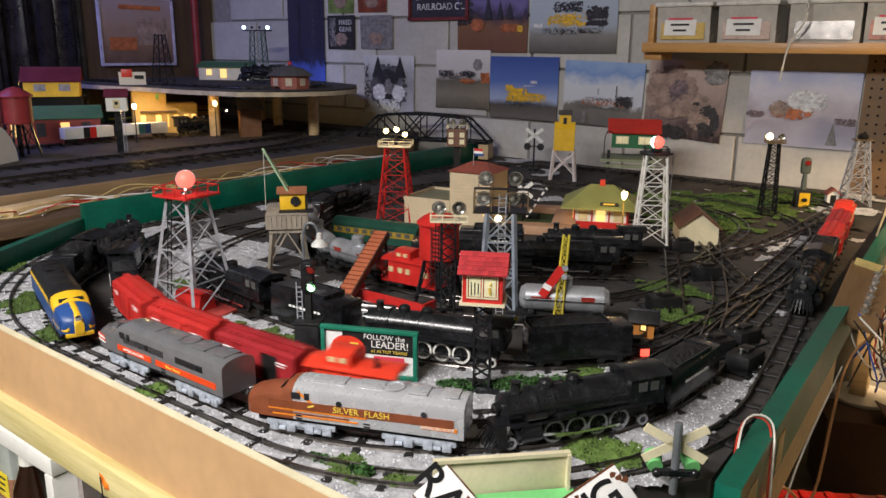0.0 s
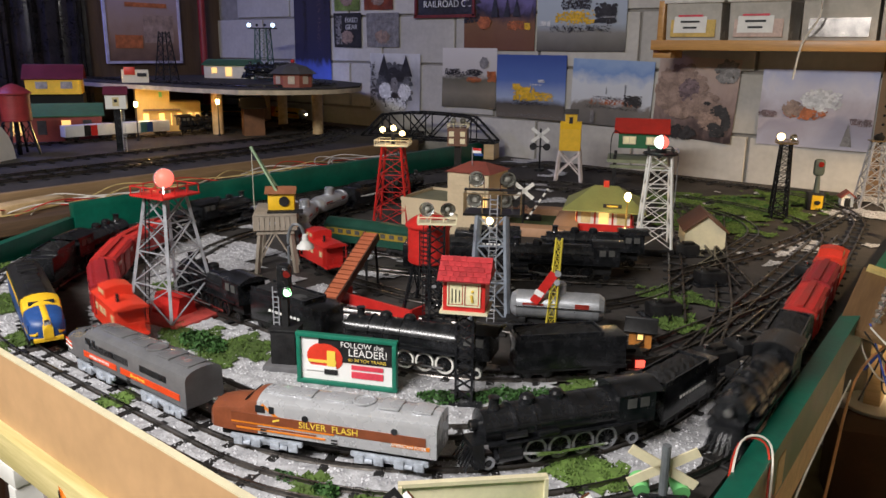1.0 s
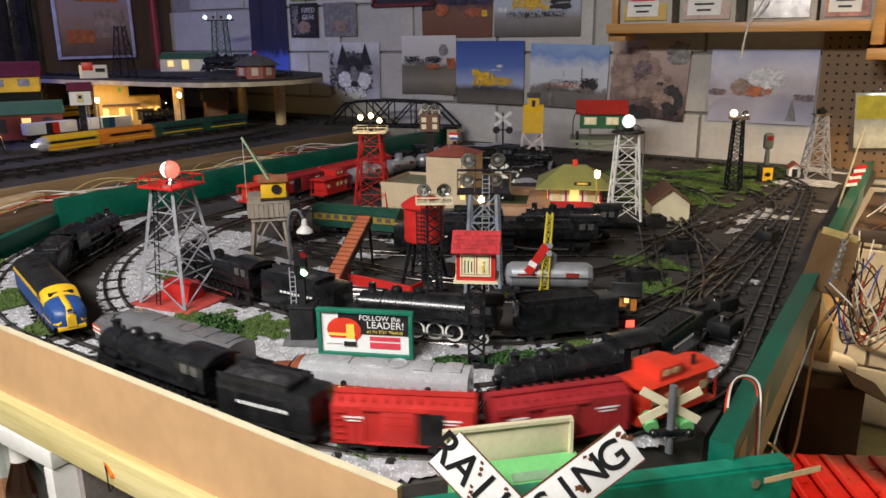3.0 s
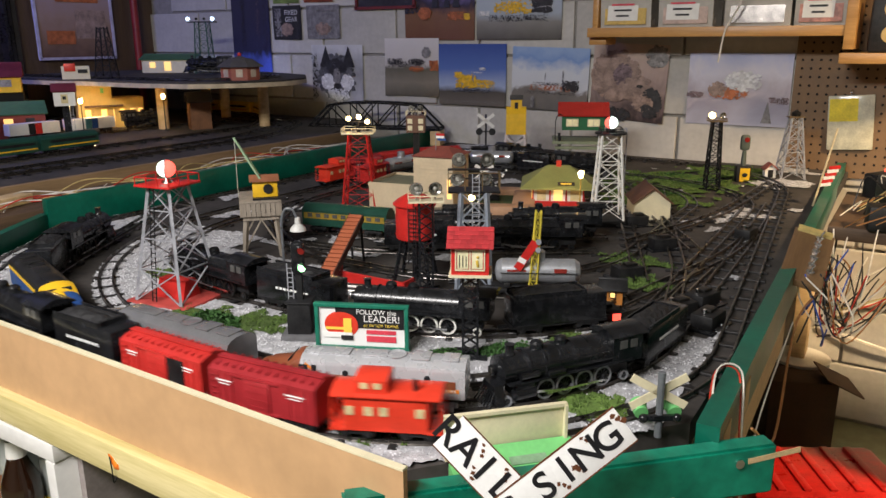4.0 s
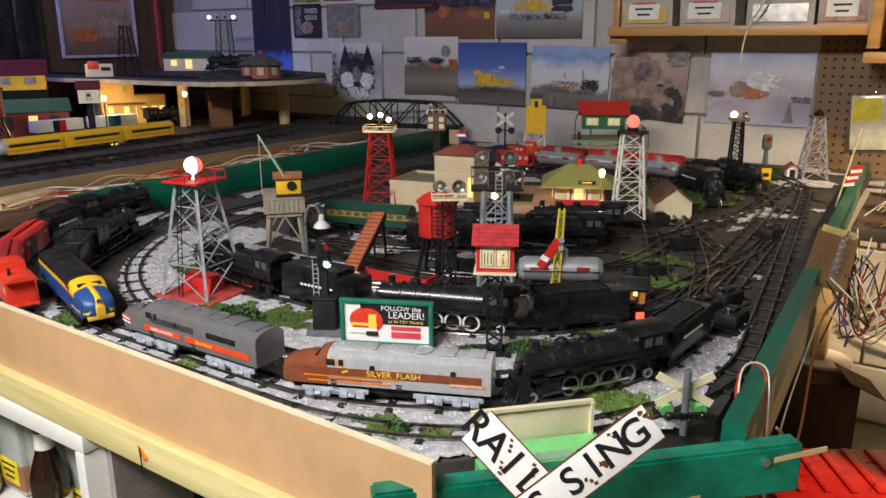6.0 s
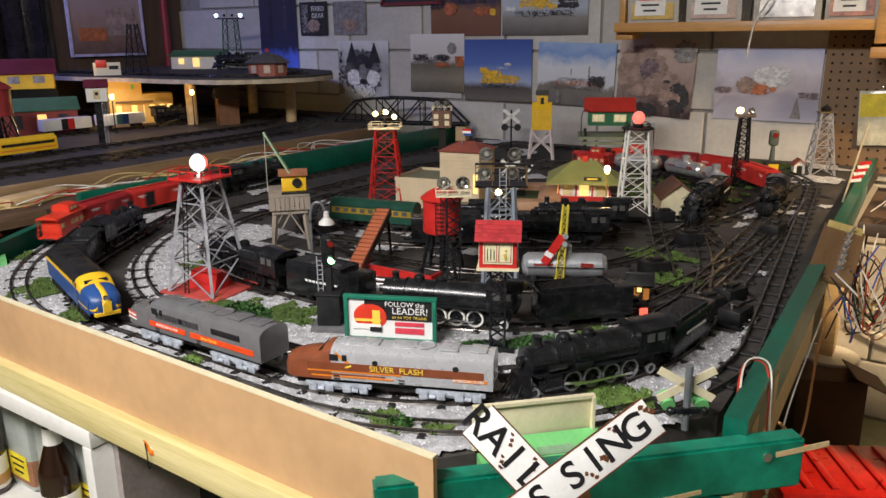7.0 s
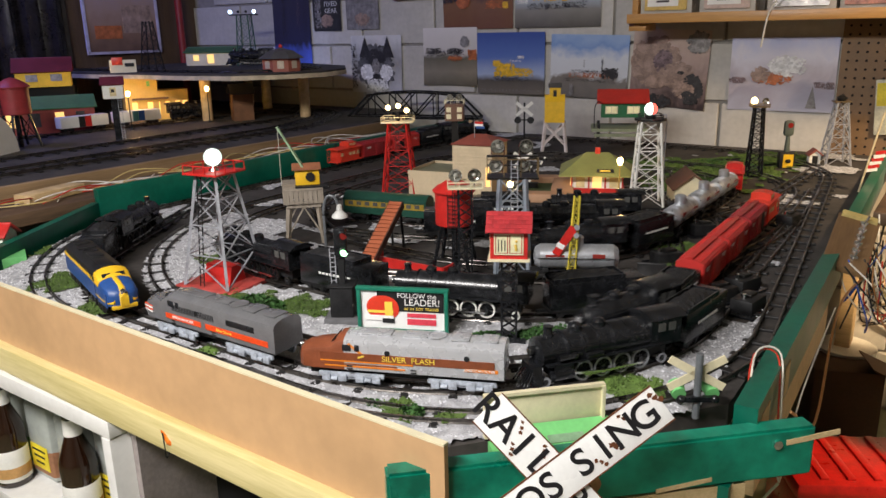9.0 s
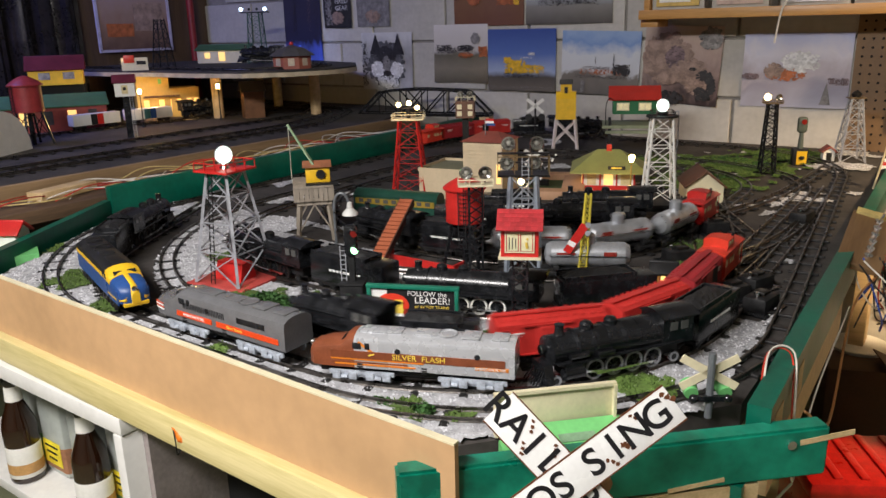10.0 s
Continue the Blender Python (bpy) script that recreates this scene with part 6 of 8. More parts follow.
def ground_sheets():
    step = 0.0085
    for name, test, material, lift, label in (("ballast", ballast_at, BALLAST, 0.0036, "pale grey crushed ballast round the tracks"), ("grass", grass_at, GRASS, 0.0054, "patches of green flock grass")):
        V, Fc, idx = [], [], {}
        for i in range(int(1.46 / step)):
            for j in range(int(2.2 / step)):
                x, y = -1.48 + i * step, 0.775 + j * step
                if on_table(x, y) and test(x, y):
                    q = []
                    for a, b in ((0, 0), (1, 0), (1, 1), (0, 1)):
                        k = (i + a, j + b)
                        if k not in idx:
                            idx[k] = len(V)
                            X, Y = -1.48 + k[0] * step, 0.775 + k[1] * step
                            V.append((X + RNG.uniform(-0.003, 0.003), Y + RNG.uniform(-0.003, 0.003), T + lift + 0.0022 * noise.noise(Vector((X * 70, Y * 70, lift * 900)))))
                        q.append(idx[k])
                    Fc.append(q)
        me = bpy.data.meshes.new(name)
        me.from_pydata(V, [], Fc)
        me.materials.append(material)
        tagged(new(name, me), label, name, kind="stuff")
        # loose pieces on the sheet
        sv, sf = [], []
        n = 26000 if name == "ballast" else 9000
        pick = RNG.integers(0, len(Fc), n)
        for k in pick:
            c = np.mean([V[v] for v in Fc[k]], axis=0) + np.array((*RNG.uniform(-0.004, 0.004, 2), 0))
            b0 = len(sv)
            if name == "ballast":
                r = RNG.uniform(0.0009, 0.0021)
                for d in ((1, 0, 0), (0, 1, 0), (-1, 0, 0), (0, -1, 0), (0, 0, 1)):
                    sv.append(tuple(c + np.array(d) * r * RNG.uniform(0.7, 1.3)))
                sf += [(b0 + a, b0 + (a + 1) % 4, b0 + 4) for a in range(4)]
            else:
                for _ in range(3):
                    a = RNG.uniform(0, 6.28)
                    h, w = RNG.uniform(0.002, 0.0055), RNG.uniform(0.0008, 0.002)
                    b0 = len(sv)
                    o = np.array((*RNG.uniform(-0.003, 0.003, 2), -0.0008))
                    sv += [tuple(c + o + np.array((w * math.cos(a), w * math.sin(a), 0))), tuple(c + o - np.array((w * math.cos(a), w * math.sin(a), 0))), tuple(c + o + np.array((*RNG.uniform(-0.003, 0.003, 2), h)))]
                    sf.append((b0, b0 + 1, b0 + 2))
        me = bpy.data.meshes.new(name + "_pieces")
        me.from_pydata(sv, [], sf)
        me.materials.append(STONE if name == "ballast" else GRASS)
        tagged(new(name + "_pieces", me), "loose grey ballast stones" if name == "ballast" else "loose tufts of green flock", name, kind="stuff")


def bush(x, y, rx, ry, h, n, rz=0.0):
    V, Fc = [], []
    ca, sa = math.cos(math.radians(rz)), math.sin(math.radians(rz))
    for _ in range(n):
        a, u = RNG.uniform(0, 6.28), RNG.uniform(0, 1) ** 0.5
        px, py = rx * u * math.cos(a), ry * u * math.sin(a)
        lump = 0.65 + 0.5 * noise.noise(Vector((px * 60 + x * 50, py * 60, 1)))
        pz = h * RNG.uniform(0.1, 1.0) * lump * (1 - 0.6 * u * u)
        c = np.array((x + px * ca - py * sa, y + px * sa + py * ca, T + 0.001 + pz))
        d1, d2 = RNG.normal(size=3), RNG.normal(size=3)
        d1, d2 = d1 / np.linalg.norm(d1) * 0.0032, d2 / np.linalg.norm(d2) * 0.0022
        b0 = len(V)
        V += [tuple(c - d1), tuple(c + d2), tuple(c + d1), tuple(c - d2)]
        Fc.append((b0, b0 + 1, b0 + 2, b0 + 3))
    me = bpy.data.meshes.new("bush")
    me.from_pydata(V, [], Fc)
    me.materials.append(LEAF)
    tagged(new("bush", me), "low clump of dark green lichen bush", "bush", group="lichen bushes")


ground_sheets()
bush(-0.69, 0.992, 0.05, 0.026, 0.026, 1500, -5)
bush(-0.245, 1.125, 0.07, 0.02, 0.022, 1500, 35)
bush(-0.325, 1.065, 0.03, 0.016, 0.014, 500, 20)
bush(-0.285, 0.838, 0.016, 0.01, 0.018, 350)
bush(-0.335, 0.832, 0.02, 0.008, 0.01, 250)
bush(-0.4, 2.3, 0.06, 0.04, 0.02, 500)
bush(-0.33, 2.56, 0.05, 0.04, 0.018, 500)
bush(-0.44, 2.6, 0.06, 0.05, 0.02, 500)

# points and yard leads on the right
for k, (pts, lab) in enumerate(((((-0.12, 2.3, 0), (-0.1, 1.8, 1.2), (-0.2, 1.35, 0)), "turnout lead"), (((-0.42, 2.35, 0), (-0.3, 2.0, 0.8), (-0.16, 1.6, 1.0), (-0.1, 1.3, 0)), "yard lead"), (((-0.5, 2.2, 0), (-0.34, 1.85, 0.8), (-0.2, 1.5, 0)), "yard lead"), (((-0.56, 2.42, 0), (-0.38, 2.1, 0.9), (-0.17, 1.75, 0)), "yard lead"), (((-0.17, 2.6, 0), (-0.2, 2.1, 1.5), (-0.3, 1.75, 0)), "turnout lead"))):
    ln = Line(list(pts), closed=False)
    track("turnout_track", ln, 0, ln.length, T + 0.0006 * (k + 1), "black %s joining the loops" % lab)


def switch_box(x, y, rz, label, lit=None):
    t_ = thing("switch_machine", label, "switch machine", pose(x, y, T, 0, 0, rz), group="switch machines")
    b = NB()
    box(b, (0, 0, 0.012), (0.05, 0.034, 0.024), bevel=0.002)
    part("case", b, BLACKM, t_)
    b = NB()
    box(b, (0, 0, 0.002), (0.07, 0.05, 0.004), bevel=0.001)
    part("foot", b, BLACK, t_)
    b = NB()
    box(b, (0.006, 0.002, 0.026), (0.022, 0.016, 0.005), bevel=0.001)
    part("cover", b, DARKMETAL, t_)
    b = NB()
    rod(b, (-0.016, 0, 0.024), (-0.016, 0, 0.032), 0.003, n=8)
    part("terminal", b, CHROME, t_)
    if lit:
        b = NB()
        box(b, (0.02, -0.018, 0.012), (0.012, 0.002, 0.01))
        part("lamp", b, lit, t_)


REDGLOW = glow("lit_red_jewel", (1.0, 0.08, 0.05), 2.5)
for x, y, rz in ((-0.105, 1.385, 60), (-0.085, 1.45, 70), (-0.235, 1.53, 50), (-0.24, 1.76, 45), (-0.11, 1.93, 80), (-0.35, 1.93, 40), (-0.055, 1.36, 80)):
    switch_box(x, y, rz, "black switch machine beside the track")
switch_box(-0.2, 1.3, 40, "black switch machine with a lit red jewel", REDGLOW)


# ---- the near corner ----
def corner_plank():
    t_ = thing("corner_plank", "green painted plank with a knot and worn bare edges", "board", kind="structure")
    a, c = Vector((-0.23, 0.722, 0.905)), Vector((0.086, 1.033, 0.905))
    GP = mat("brushed_green_paint", (0.0, 0.2, 0.125), 0.3, vary=0.45, scale=9, bump=0.4, col2=(0.01, 0.33, 0.2))
    b = NB()
    bar(b, a, c, 0.024, 0.056)
    es = list(b.edges)
    bmesh.ops.bevel(b, geom=es, offset=0.003, segments=2, affect="EDGES")
    part("plank", b, GP, t_)
    d = (c - a).normalized()
    nrm = Vector((d.y, -d.x, 0))
    BARE = wood("bare_timber", (0.6, 0.42, 0.2), (0.72, 0.55, 0.3), 0.6)
    p = a + d * 0.2 + nrm * 0.0122 + Vector((0, 0, -0.008))
    b = NB()
    rod(b, p - nrm * 0.002, p + nrm * 0.0008, 0.011, n=20)
    part("knot", b, mat("timber_knot", (0.3, 0.15, 0.06), 0.5), t_)
    p = a + d * 0.4 + nrm * 0.0122 + Vector((0, 0, 0.012))
    b = NB()
    rod(b, p - nrm * 0.002, p + nrm * 0.002, 0.005, n=14)
    part("screw", b, CHROME, t_)
    for u, v, z, h in ((0.41, 0.47, 0.016, 0.006), (0.27, 0.33, -0.022, 0.005)):
        b = NB()
        bar(b, a + d * u + nrm * 0.0121 + Vector((0, 0, z - 0.003)), a + d * v + nrm * 0.0121 + Vector((0, 0, z + 0.003)), 0.001, h)
        part("bare_patch", b, BARE, t_)
    b = NB()
    bar(b, a + d * 0.12 + Vector((0, 0, -0.04)), a + d * 0.37 + Vector((0, 0, -0.04)), 0.02, 0.02)
    part("cleat", b, BARE, t_)
    b = NB()
    bar(b, a + d * 0.35 + Vector((0, 0, -0.028)), a + d * 0.35 + Vector((0, 0, -0.085)), 0.03, 0.02)
    part("brace", b, GREEN, t_)


def tin_building():
    t_ = thing("tin_platform", "upturned tin toy platform, light green with a cream wall", "toy building", pose(-0.1425, 0.8765, 0.928, 0, 0, 45) @ Matrix.Diagonal((0.76, 0.95, 0.92, 1)))
    b = NB()
    box(b, (0, 0, 0.025), (0.165, 0.003, 0.05), bevel=0.001)
    part("back_wall", b, CREAM, t_)
    for c, s_ in (((0, -0.002, 0.05), (0.17, 0.006, 0.004)), ((-0.083, -0.003, 0.025), (0.004, 0.008, 0.05)), ((0.083, -0.003, 0.025), (0.004, 0.008, 0.05))):
        b = NB()
        box(b, c, s_)
        part("rim", b, CREAM, t_)
    b = NB()
    box(b, (0.01, -0.032, 0.002), (0.16, 0.06, 0.004), rx=14)
    part("base", b, LIMEGREEN, t_)
    b = NB()
    box(b, (0.02, -0.03, 0.0048), (0.05, 0.012, 0.002), rx=14)
    part("slot", b, mat("dull_green_grey", (0.2, 0.33, 0.2), 0.5), t_)
    b = NB()
    rod(b, (0.055, -0.03, 0.004), (0.055, -0.03, 0.0062), 0.005, n=12)
    part("rivet", b, DARKMETAL, t_)
    b = NB()
    box(b, (0, -0.03, -0.012), (0.16, 0.05, 0.016))
    part("foot", b, LIMEGREEN, t_)


def big_crossbuck():
    sg = thing("railroad_sign", "rusty white crossbuck sign with black lettering", "sign", look((-0.0866, 0.7938, 0.9322), (-0.6352, 1.5830, 0.6562), -1.2))
    ENAM = mat("chipped_white_enamel", (0.8, 0.8, 0.78), 0.25, vary=0.06, scale=30)
    RUST = mat("rust_stain", (0.3, 0.09, 0.015), 0.8, vary=0.6, scale=160, col2=(0.1, 0.03, 0.01))
    INK = mat("black_sign_ink", (0.01, 0.01, 0.012), 0.4)
    for nm, ang, txt, off, z in (("left_blade", -46.5, "RAIL", -0.0565, 0.0), ("left_blade", -46.5, "ROAD", 0.06, 0.0), ("right_blade", 37.0, "SING", 0.064, 0.004), ("right_blade", 37.0, "CROS", -0.042, 0.004)):
        m = pose(0, 0, z, 0, 0, ang)
        if txt in ("RAIL", "SING"):
            b = NB()
            box(b, (-0.003 if txt == "RAIL" else 0.02, 0, 0), (0.178 if txt == "RAIL" else 0.2, 0.0385, 0.0012), bevel=0.0004)
            bl = part(nm, b, ENAM, sg)
            bl.matrix_basis = m
            for x, y, r in ((-0.06, 0.014, 0.003), (-0.03, 0.014, 0.003), (-0.052, -0.006, 0.003), (0.0, 0.013, 0.004)) if txt == "RAIL" else ((0.114, 0.012, 0.004), (0.08, 0.014, 0.003), (0.04, -0.006, 0.003), (0.06, -0.003, 0.004)):
                for q in range(3):
                    b = NB()
                    slab(b, [(x + q * 0.003 + r * RNG.uniform(0.4, 1) * math.cos(k), y - q * 0.004 + r * RNG.uniform(0.3, 0.9) * math.sin(k)) for k in np.linspace(0, 5.6, 9)], 0.0006, 0.001)
                    part("rust_spot", b, RUST, bl)
            b = NB()
            for y in (-0.0187, 0.0187):
                box(b, (-0.003 if txt == "RAIL" else 0.02, y, 0), (0.178 if txt == "RAIL" else 0.2, 0.0012, 0.0018))
            part("rim", b, RUST, bl)
        for k, ch in enumerate(txt):
            words("letter", ch, 0.036, INK, bl, pose(off + (k - 1.5) * 0.0235, -0.0006, 0.0009), depth=0.0002, bold=0.0005)
    b = NB()
    rod(b, (0, -0.02, -0.012), (0, -0.4, 0.08), 0.006, n=10)
    part("post", b, BLACKM, sg)


def front_crossbuck():
    t_ = thing("crossing_signal", "white toy crossbuck on a grey post with green lamps", "signal", pose(-0.022, 1.0, T, 0, 0, 33))
    b = NB()
    rod(b, (0, 0, 0), (0, 0, 0.075), 0.004, n=10)
    part("post", b, mat("slate_grey_paint", (0.12, 0.13, 0.14), 0.4), t_)
    for a in (-1, 1):
        b = NB()
        bar(b, (-0.03, 0.006, 0.05 - 0.017 * a), (0.03, 0.006, 0.05 + 0.017 * a), 0.002, 0.009)
        part("cross_arm", b, CREAM, t_)
    b = NB()
    bar(b, (-0.02, -0.003, 0.024), (0.02, -0.003, 0.024), 0.005, 0.006)
    part("lamp_bar", b, BLACK, t_)
    for x in (-0.018, 0.018):
        b = NB()
        rod(b, (x, 0.004, 0.026), (x, 0.02, 0.03), 0.0075, 0.0095, n=12)
        part("lamp_shade", b, LIMEGREEN, t_)
        b = NB()
        ball(b, (x, -0.004, 0.024), 0.005, 10)
        part("lamp_cap", b, BLACK, t_)


corner_plank()
tin_building()
big_crossbuck()
front_crossbuck()
sb = thing("patch", "bare worn timber on the side board", "board", kind="structure")
for y, l in ((1.04, 0.04), (1.17, 0.03)):
    b = NB()
    box(b, (0.0415 - 0.0254 * (y - 0.995), y, 0.912), (0.003, l, 0.04), rz=1.4)
    part("bare_patch", b, wood("bare_timber", (0.6, 0.42, 0.2), (0.72, 0.55, 0.3), 0.6), sb)
b = NB()
slab(b, [(-1.45, 0.88), (-1.30, 0.86), (-1.27, 0.93), (-1.42, 1.0)], T - 0.03, T + 0.012)
single("green_block", b, LIMEGREEN, "light green painted block at the table's corner", "block")
tk = small_house(pose(-1.37, 0.93, T + 0.012, 0, 0, 30), "small white hut with a red roof", WHITE, RED, 0.045, 0.05, 0.03, 0.018)

# ---- under the table ----


def shelf_unit():
    t_ = thing("shelf_unit", "white painted open shelf under the layout", "shelf", pose(0, 0, 0))
    WP = mat("chipped_white_paint", (0.7, 0.69, 0.66), 0.5, vary=0.1, scale=10, bump=0.2)
    for c, s_, nm in (((-1.15, 0.908, 0.808), (0.82, 0.33, 0.026), "top"), ((-0.752, 0.908, 0.428), (0.02, 0.33, 0.73), "side_panel"), ((-1.15, 0.94, 0.5), (0.79, 0.3, 0.02), "shelf_board"), ((-1.15, 1.085, 0.43), (0.79, 0.01, 0.735), "back_panel")):
        b = NB()
        box(b, c, s_, bevel=0.001)
        part(nm, b, WP, t_)
    b = NB()
    box(b, (-0.735, 0.925, 0.43), (0.012, 0.3, 0.73))
    part("grey_side", b, mat("grey_stucco_board", (0.3, 0.26, 0.25), 0.6, bump=1.0, scale=18), t_)


def bottle(x, y, label):
    t_ = thing("beer_bottle", label, "bottle", pose(x, y, 0.511), group="beer bottles")
    b = NB()
    lathe(b, [(0.029, 0), (0.031, 0.004), (0.031, 0.11), (0.028, 0.125), (0.0155, 0.16), (0.0135, 0.205), (0.0145, 0.207)], n=24)
    part("glass", b, mat("brown_bottle_glass", (0.02, 0.007, 0.003), 0.05, vary=0.2, spec=0.8), t_)
    b = NB()
    lathe(b, [(0.0147, 0.2), (0.0155, 0.203), (0.0152, 0.213), (0.008, 0.215)], n=20)
    part("cap", b, BLACK, t_)
    b = NB()
    lathe(b, [(0.0155, 0.165), (0.0158, 0.1655), (0.0142, 0.195), (0.0138, 0.195)], n=20)
    part("neck_label", b, WHITE, t_)
    b = NB()
    lathe(b, [(0.0312, 0.012), (0.0316, 0.013), (0.0316, 0.075), (0.0312, 0.076)], n=24)
    lb = part("label", b, WHITE, t_)
    b = NB()
    lathe(b, [(0.0317, 0.02), (0.0319, 0.021), (0.0319, 0.04), (0.0317, 0.041)], n=24)
    part("label_band", b, mat("ochre_label", (0.5, 0.28, 0.1), 0.5), lb)


def jar(x, y, label, fill, h=0.2):
    t_ = thing("plastic_jar", label, "jar", pose(x, y, 0.511), group="plastic jars")
    b = NB()
    box(b, (0, 0, h * 0.4), (0.085, 0.085, h * 0.8), bevel=0.012)
    part("body", b, mat("cloudy_plastic", (0.42, 0.45, 0.42), 0.25, vary=0.12, scale=12), t_)
    b = NB()
    box(b, (0, 0, h * 0.2), (0.0862, 0.0862, h * 0.36), bevel=0.012)
    part("filling", b, fill, t_)
    b = NB()
    rod(b, (0, 0, h * 0.8), (0, 0, h), 0.034, n=24)
    part("lid", b, BLACKM, t_)
    b = NB()
    box(b, (0.0, -0.0438, h * 0.25), (0.06, 0.0012, 0.05), bevel=0.0004)
    lb = part("label", b, mat("yellow_label", (0.75, 0.6, 0.03), 0.5), t_)
    for k in range(3):
        b = NB()
        box(b, (0, -0.0448, h * 0.25 + 0.014 - 0.013 * k), (0.045 - 0.008 * k, 0.0006, 0.004))
        part("lettering_bar", b, BLACKM, lb)


shelf_unit()
GREENF = mat("green_flock_fill", (0.14, 0.3, 0.1), 0.9)
GREYF = mat("grey_grit_fill", (0.22, 0.23, 0.24), 0.9)
jar(-1.30, 0.91, "cloudy jar of green scenery flock with black lid", GREENF)
jar(-1.20, 0.90, "jar with a yellow label and black lid", mat("brown_fill", (0.3, 0.14, 0.07), 0.9))
jar(-1.095, 0.90, "jar of grey grit with black lid", GREYF)
jar(-0.985, 0.91, "clear jar of green flock with black lid", GREENF)
bottle(-1.02, 0.835, "brown beer bottle with white neck label")
bottle(-1.245, 0.825, "brown beer bottle with white neck label")
bottle(-0.835, 0.87, "brown beer bottle beside the white side panel")
# added near-black block: the shade of the gap below the table, as colour
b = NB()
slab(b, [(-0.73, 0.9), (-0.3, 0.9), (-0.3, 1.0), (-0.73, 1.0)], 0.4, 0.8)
cl = single("dark_cabinet", b, mat("dull_black", (0.008, 0.008, 0.009), 0.95), "added black block standing in for shade in the gap below the table", "box")
og = thing("light_bulb", "orange festoon bulb hooked on the table rail", "lamp", pose(-0.6, 0.742, 0.845, 0, 0, 0))
b = NB()
lathe(b, [(0.003, -0.016), (0.0075, -0.008), (0.006, 0.004), (0.004, 0.012)], n=14)
bmesh.ops.transform(b, matrix=pose(0, 0, 0, 0, -50, 0), verts=b.verts)
part("bulb", b, mat("orange_glass", (0.75, 0.18, 0.02), 0.15), og)
b = NB()
tube(b, sag([(0.0, -0.008, 0.008), (0.003, -0.009, -0.008), (0.002, -0.008, -0.026), (-0.001, -0.001, -0.024)]), 0.0009)
part("hook", b, BLACKM, og)

# ---- right of the table ----
cp = thing("control_panel", "brown board with a row of chrome toggle switches", "control panel", pose(0.035, 1.70, 0.955, 14, 12, 4))
b = NB()
box(b, (0, 0, 0), (0.07, 0.19, 0.012), bevel=0.001)
part("board", b, wood("brown_hardboard_panel", (0.15, 0.08, 0.035), (0.22, 0.13, 0.06), 0.5, axis=1), cp)
for k in range(6):
    b = NB()
    rod(b, (0.01, -0.06 + 0.026 * k, 0.006), (0.01, -0.06 + 0.026 * k, 0.01), 0.007, n=10)
    rod(b, (0.01, -0.06 + 0.026 * k, 0.01), (0.014, -0.056 + 0.026 * k, 0.024), 0.002, n=6)
    part("toggle", b, CHROME, cp)
b = NB()
box(b, (0.0, 0.09, 0.009), (0.06, 0.016, 0.006))
part("terminal_strip", b, mat("aged_cream_strip", (0.5, 0.4, 0.15), 0.5), cp)
WIRES = [mat("black_wire", (0.015, 0.015, 0.016), 0.4), mat("white_wire", (0.7, 0.66, 0.58), 0.4), mat("red_wire", (0.5, 0.04, 0.02), 0.4), mat("copper_wire", (0.5, 0.25, 0.1), 0.35, 0.5), mat("blue_wire", (0.03, 0.08, 0.4), 0.4), mat("yellow_wire", (0.65, 0.5, 0.2), 0.4)]


def wire(pts, k, r=0.0014, label="loose insulated wire in the clutter"):
    b = NB()
    tube(b, sag(pts, 6), r, 5)
    single("wire", b, WIRES[k], label, "wire", group="loose wires")


rw = random.Random(3)
for k in range(26):
    x0, y0 = rw.uniform(0.02, 0.09), rw.uniform(1.58, 1.8)
    wire([(x0, y0, 0.945), (x0 + rw.uniform(0.0, 0.05), y0 + rw.uniform(-0.05, 0.05), rw.uniform(0.84, 0.92)), (x0 + rw.uniform(0.0, 0.08), y0 + rw.uniform(-0.05, 0.12), rw.uniform(0.8, 0.88)), (x0 + rw.uniform(0.02, 0.16), y0 + rw.uniform(0.0, 0.35), rw.uniform(0.87, 0.96))], rw.choice((0, 0, 0, 1, 1, 2, 3, 4, 5)))
for k in range(18):
    x0, y0 = rw.uniform(0.04, 0.2), rw.uniform(2.0, 2.4)
    wire([(x0, y0, 0.95), (x0 + rw.uniform(-0.05, 0.1), y0 + rw.uniform(-0.08, 0.08), rw.uniform(0.96, 1.03)), (x0 + rw.uniform(0.0, 0.15), y0 + rw.uniform(-0.1, 0.1), rw.uniform(0.95, 0.99))], rw.choice((0, 0, 1, 1, 3, 5)))
wire([(0.02, 1.04, 0.925), (0.012, 1.1, 0.965), (0.034, 1.12, 0.96), (0.044, 1.1, 0.9), (0.046, 1.11, 0.82), (0.05, 1.17, 0.86)], 2, 0.0012, "red and white twisted wire over the side board")
wire([(0.023, 1.04, 0.926), (0.014, 1.1, 0.968), (0.037, 1.12, 0.963), (0.047, 1.1, 0.9), (0.05, 1.12, 0.8), (0.052, 1.2, 0.88), (0.045, 1.5, 0.9)], 1, 0.0012, "white wire twisted with a red one")
wire([(0.05, 1.15, 0.88), (0.06, 1.3, 0.8), (0.05, 1.5, 0.9), (0.07, 1.65, 0.92)], 3, 0.002, "copper-coloured wire along the table side")
wire([(0.03, 1.1, 0.9), (0.02, 1.06, 0.84), (0.03, 1.03, 0.8), (0.06, 1.05, 0.84)], 1, 0.0016)
wire([(-0.02, 2.97, 0.40), (0.1, 2.96, 0.37), (0.3, 2.965, 0.34), (0.8, 2.96, 0.33)], 1, 0.006, "white cable along the wall foot")
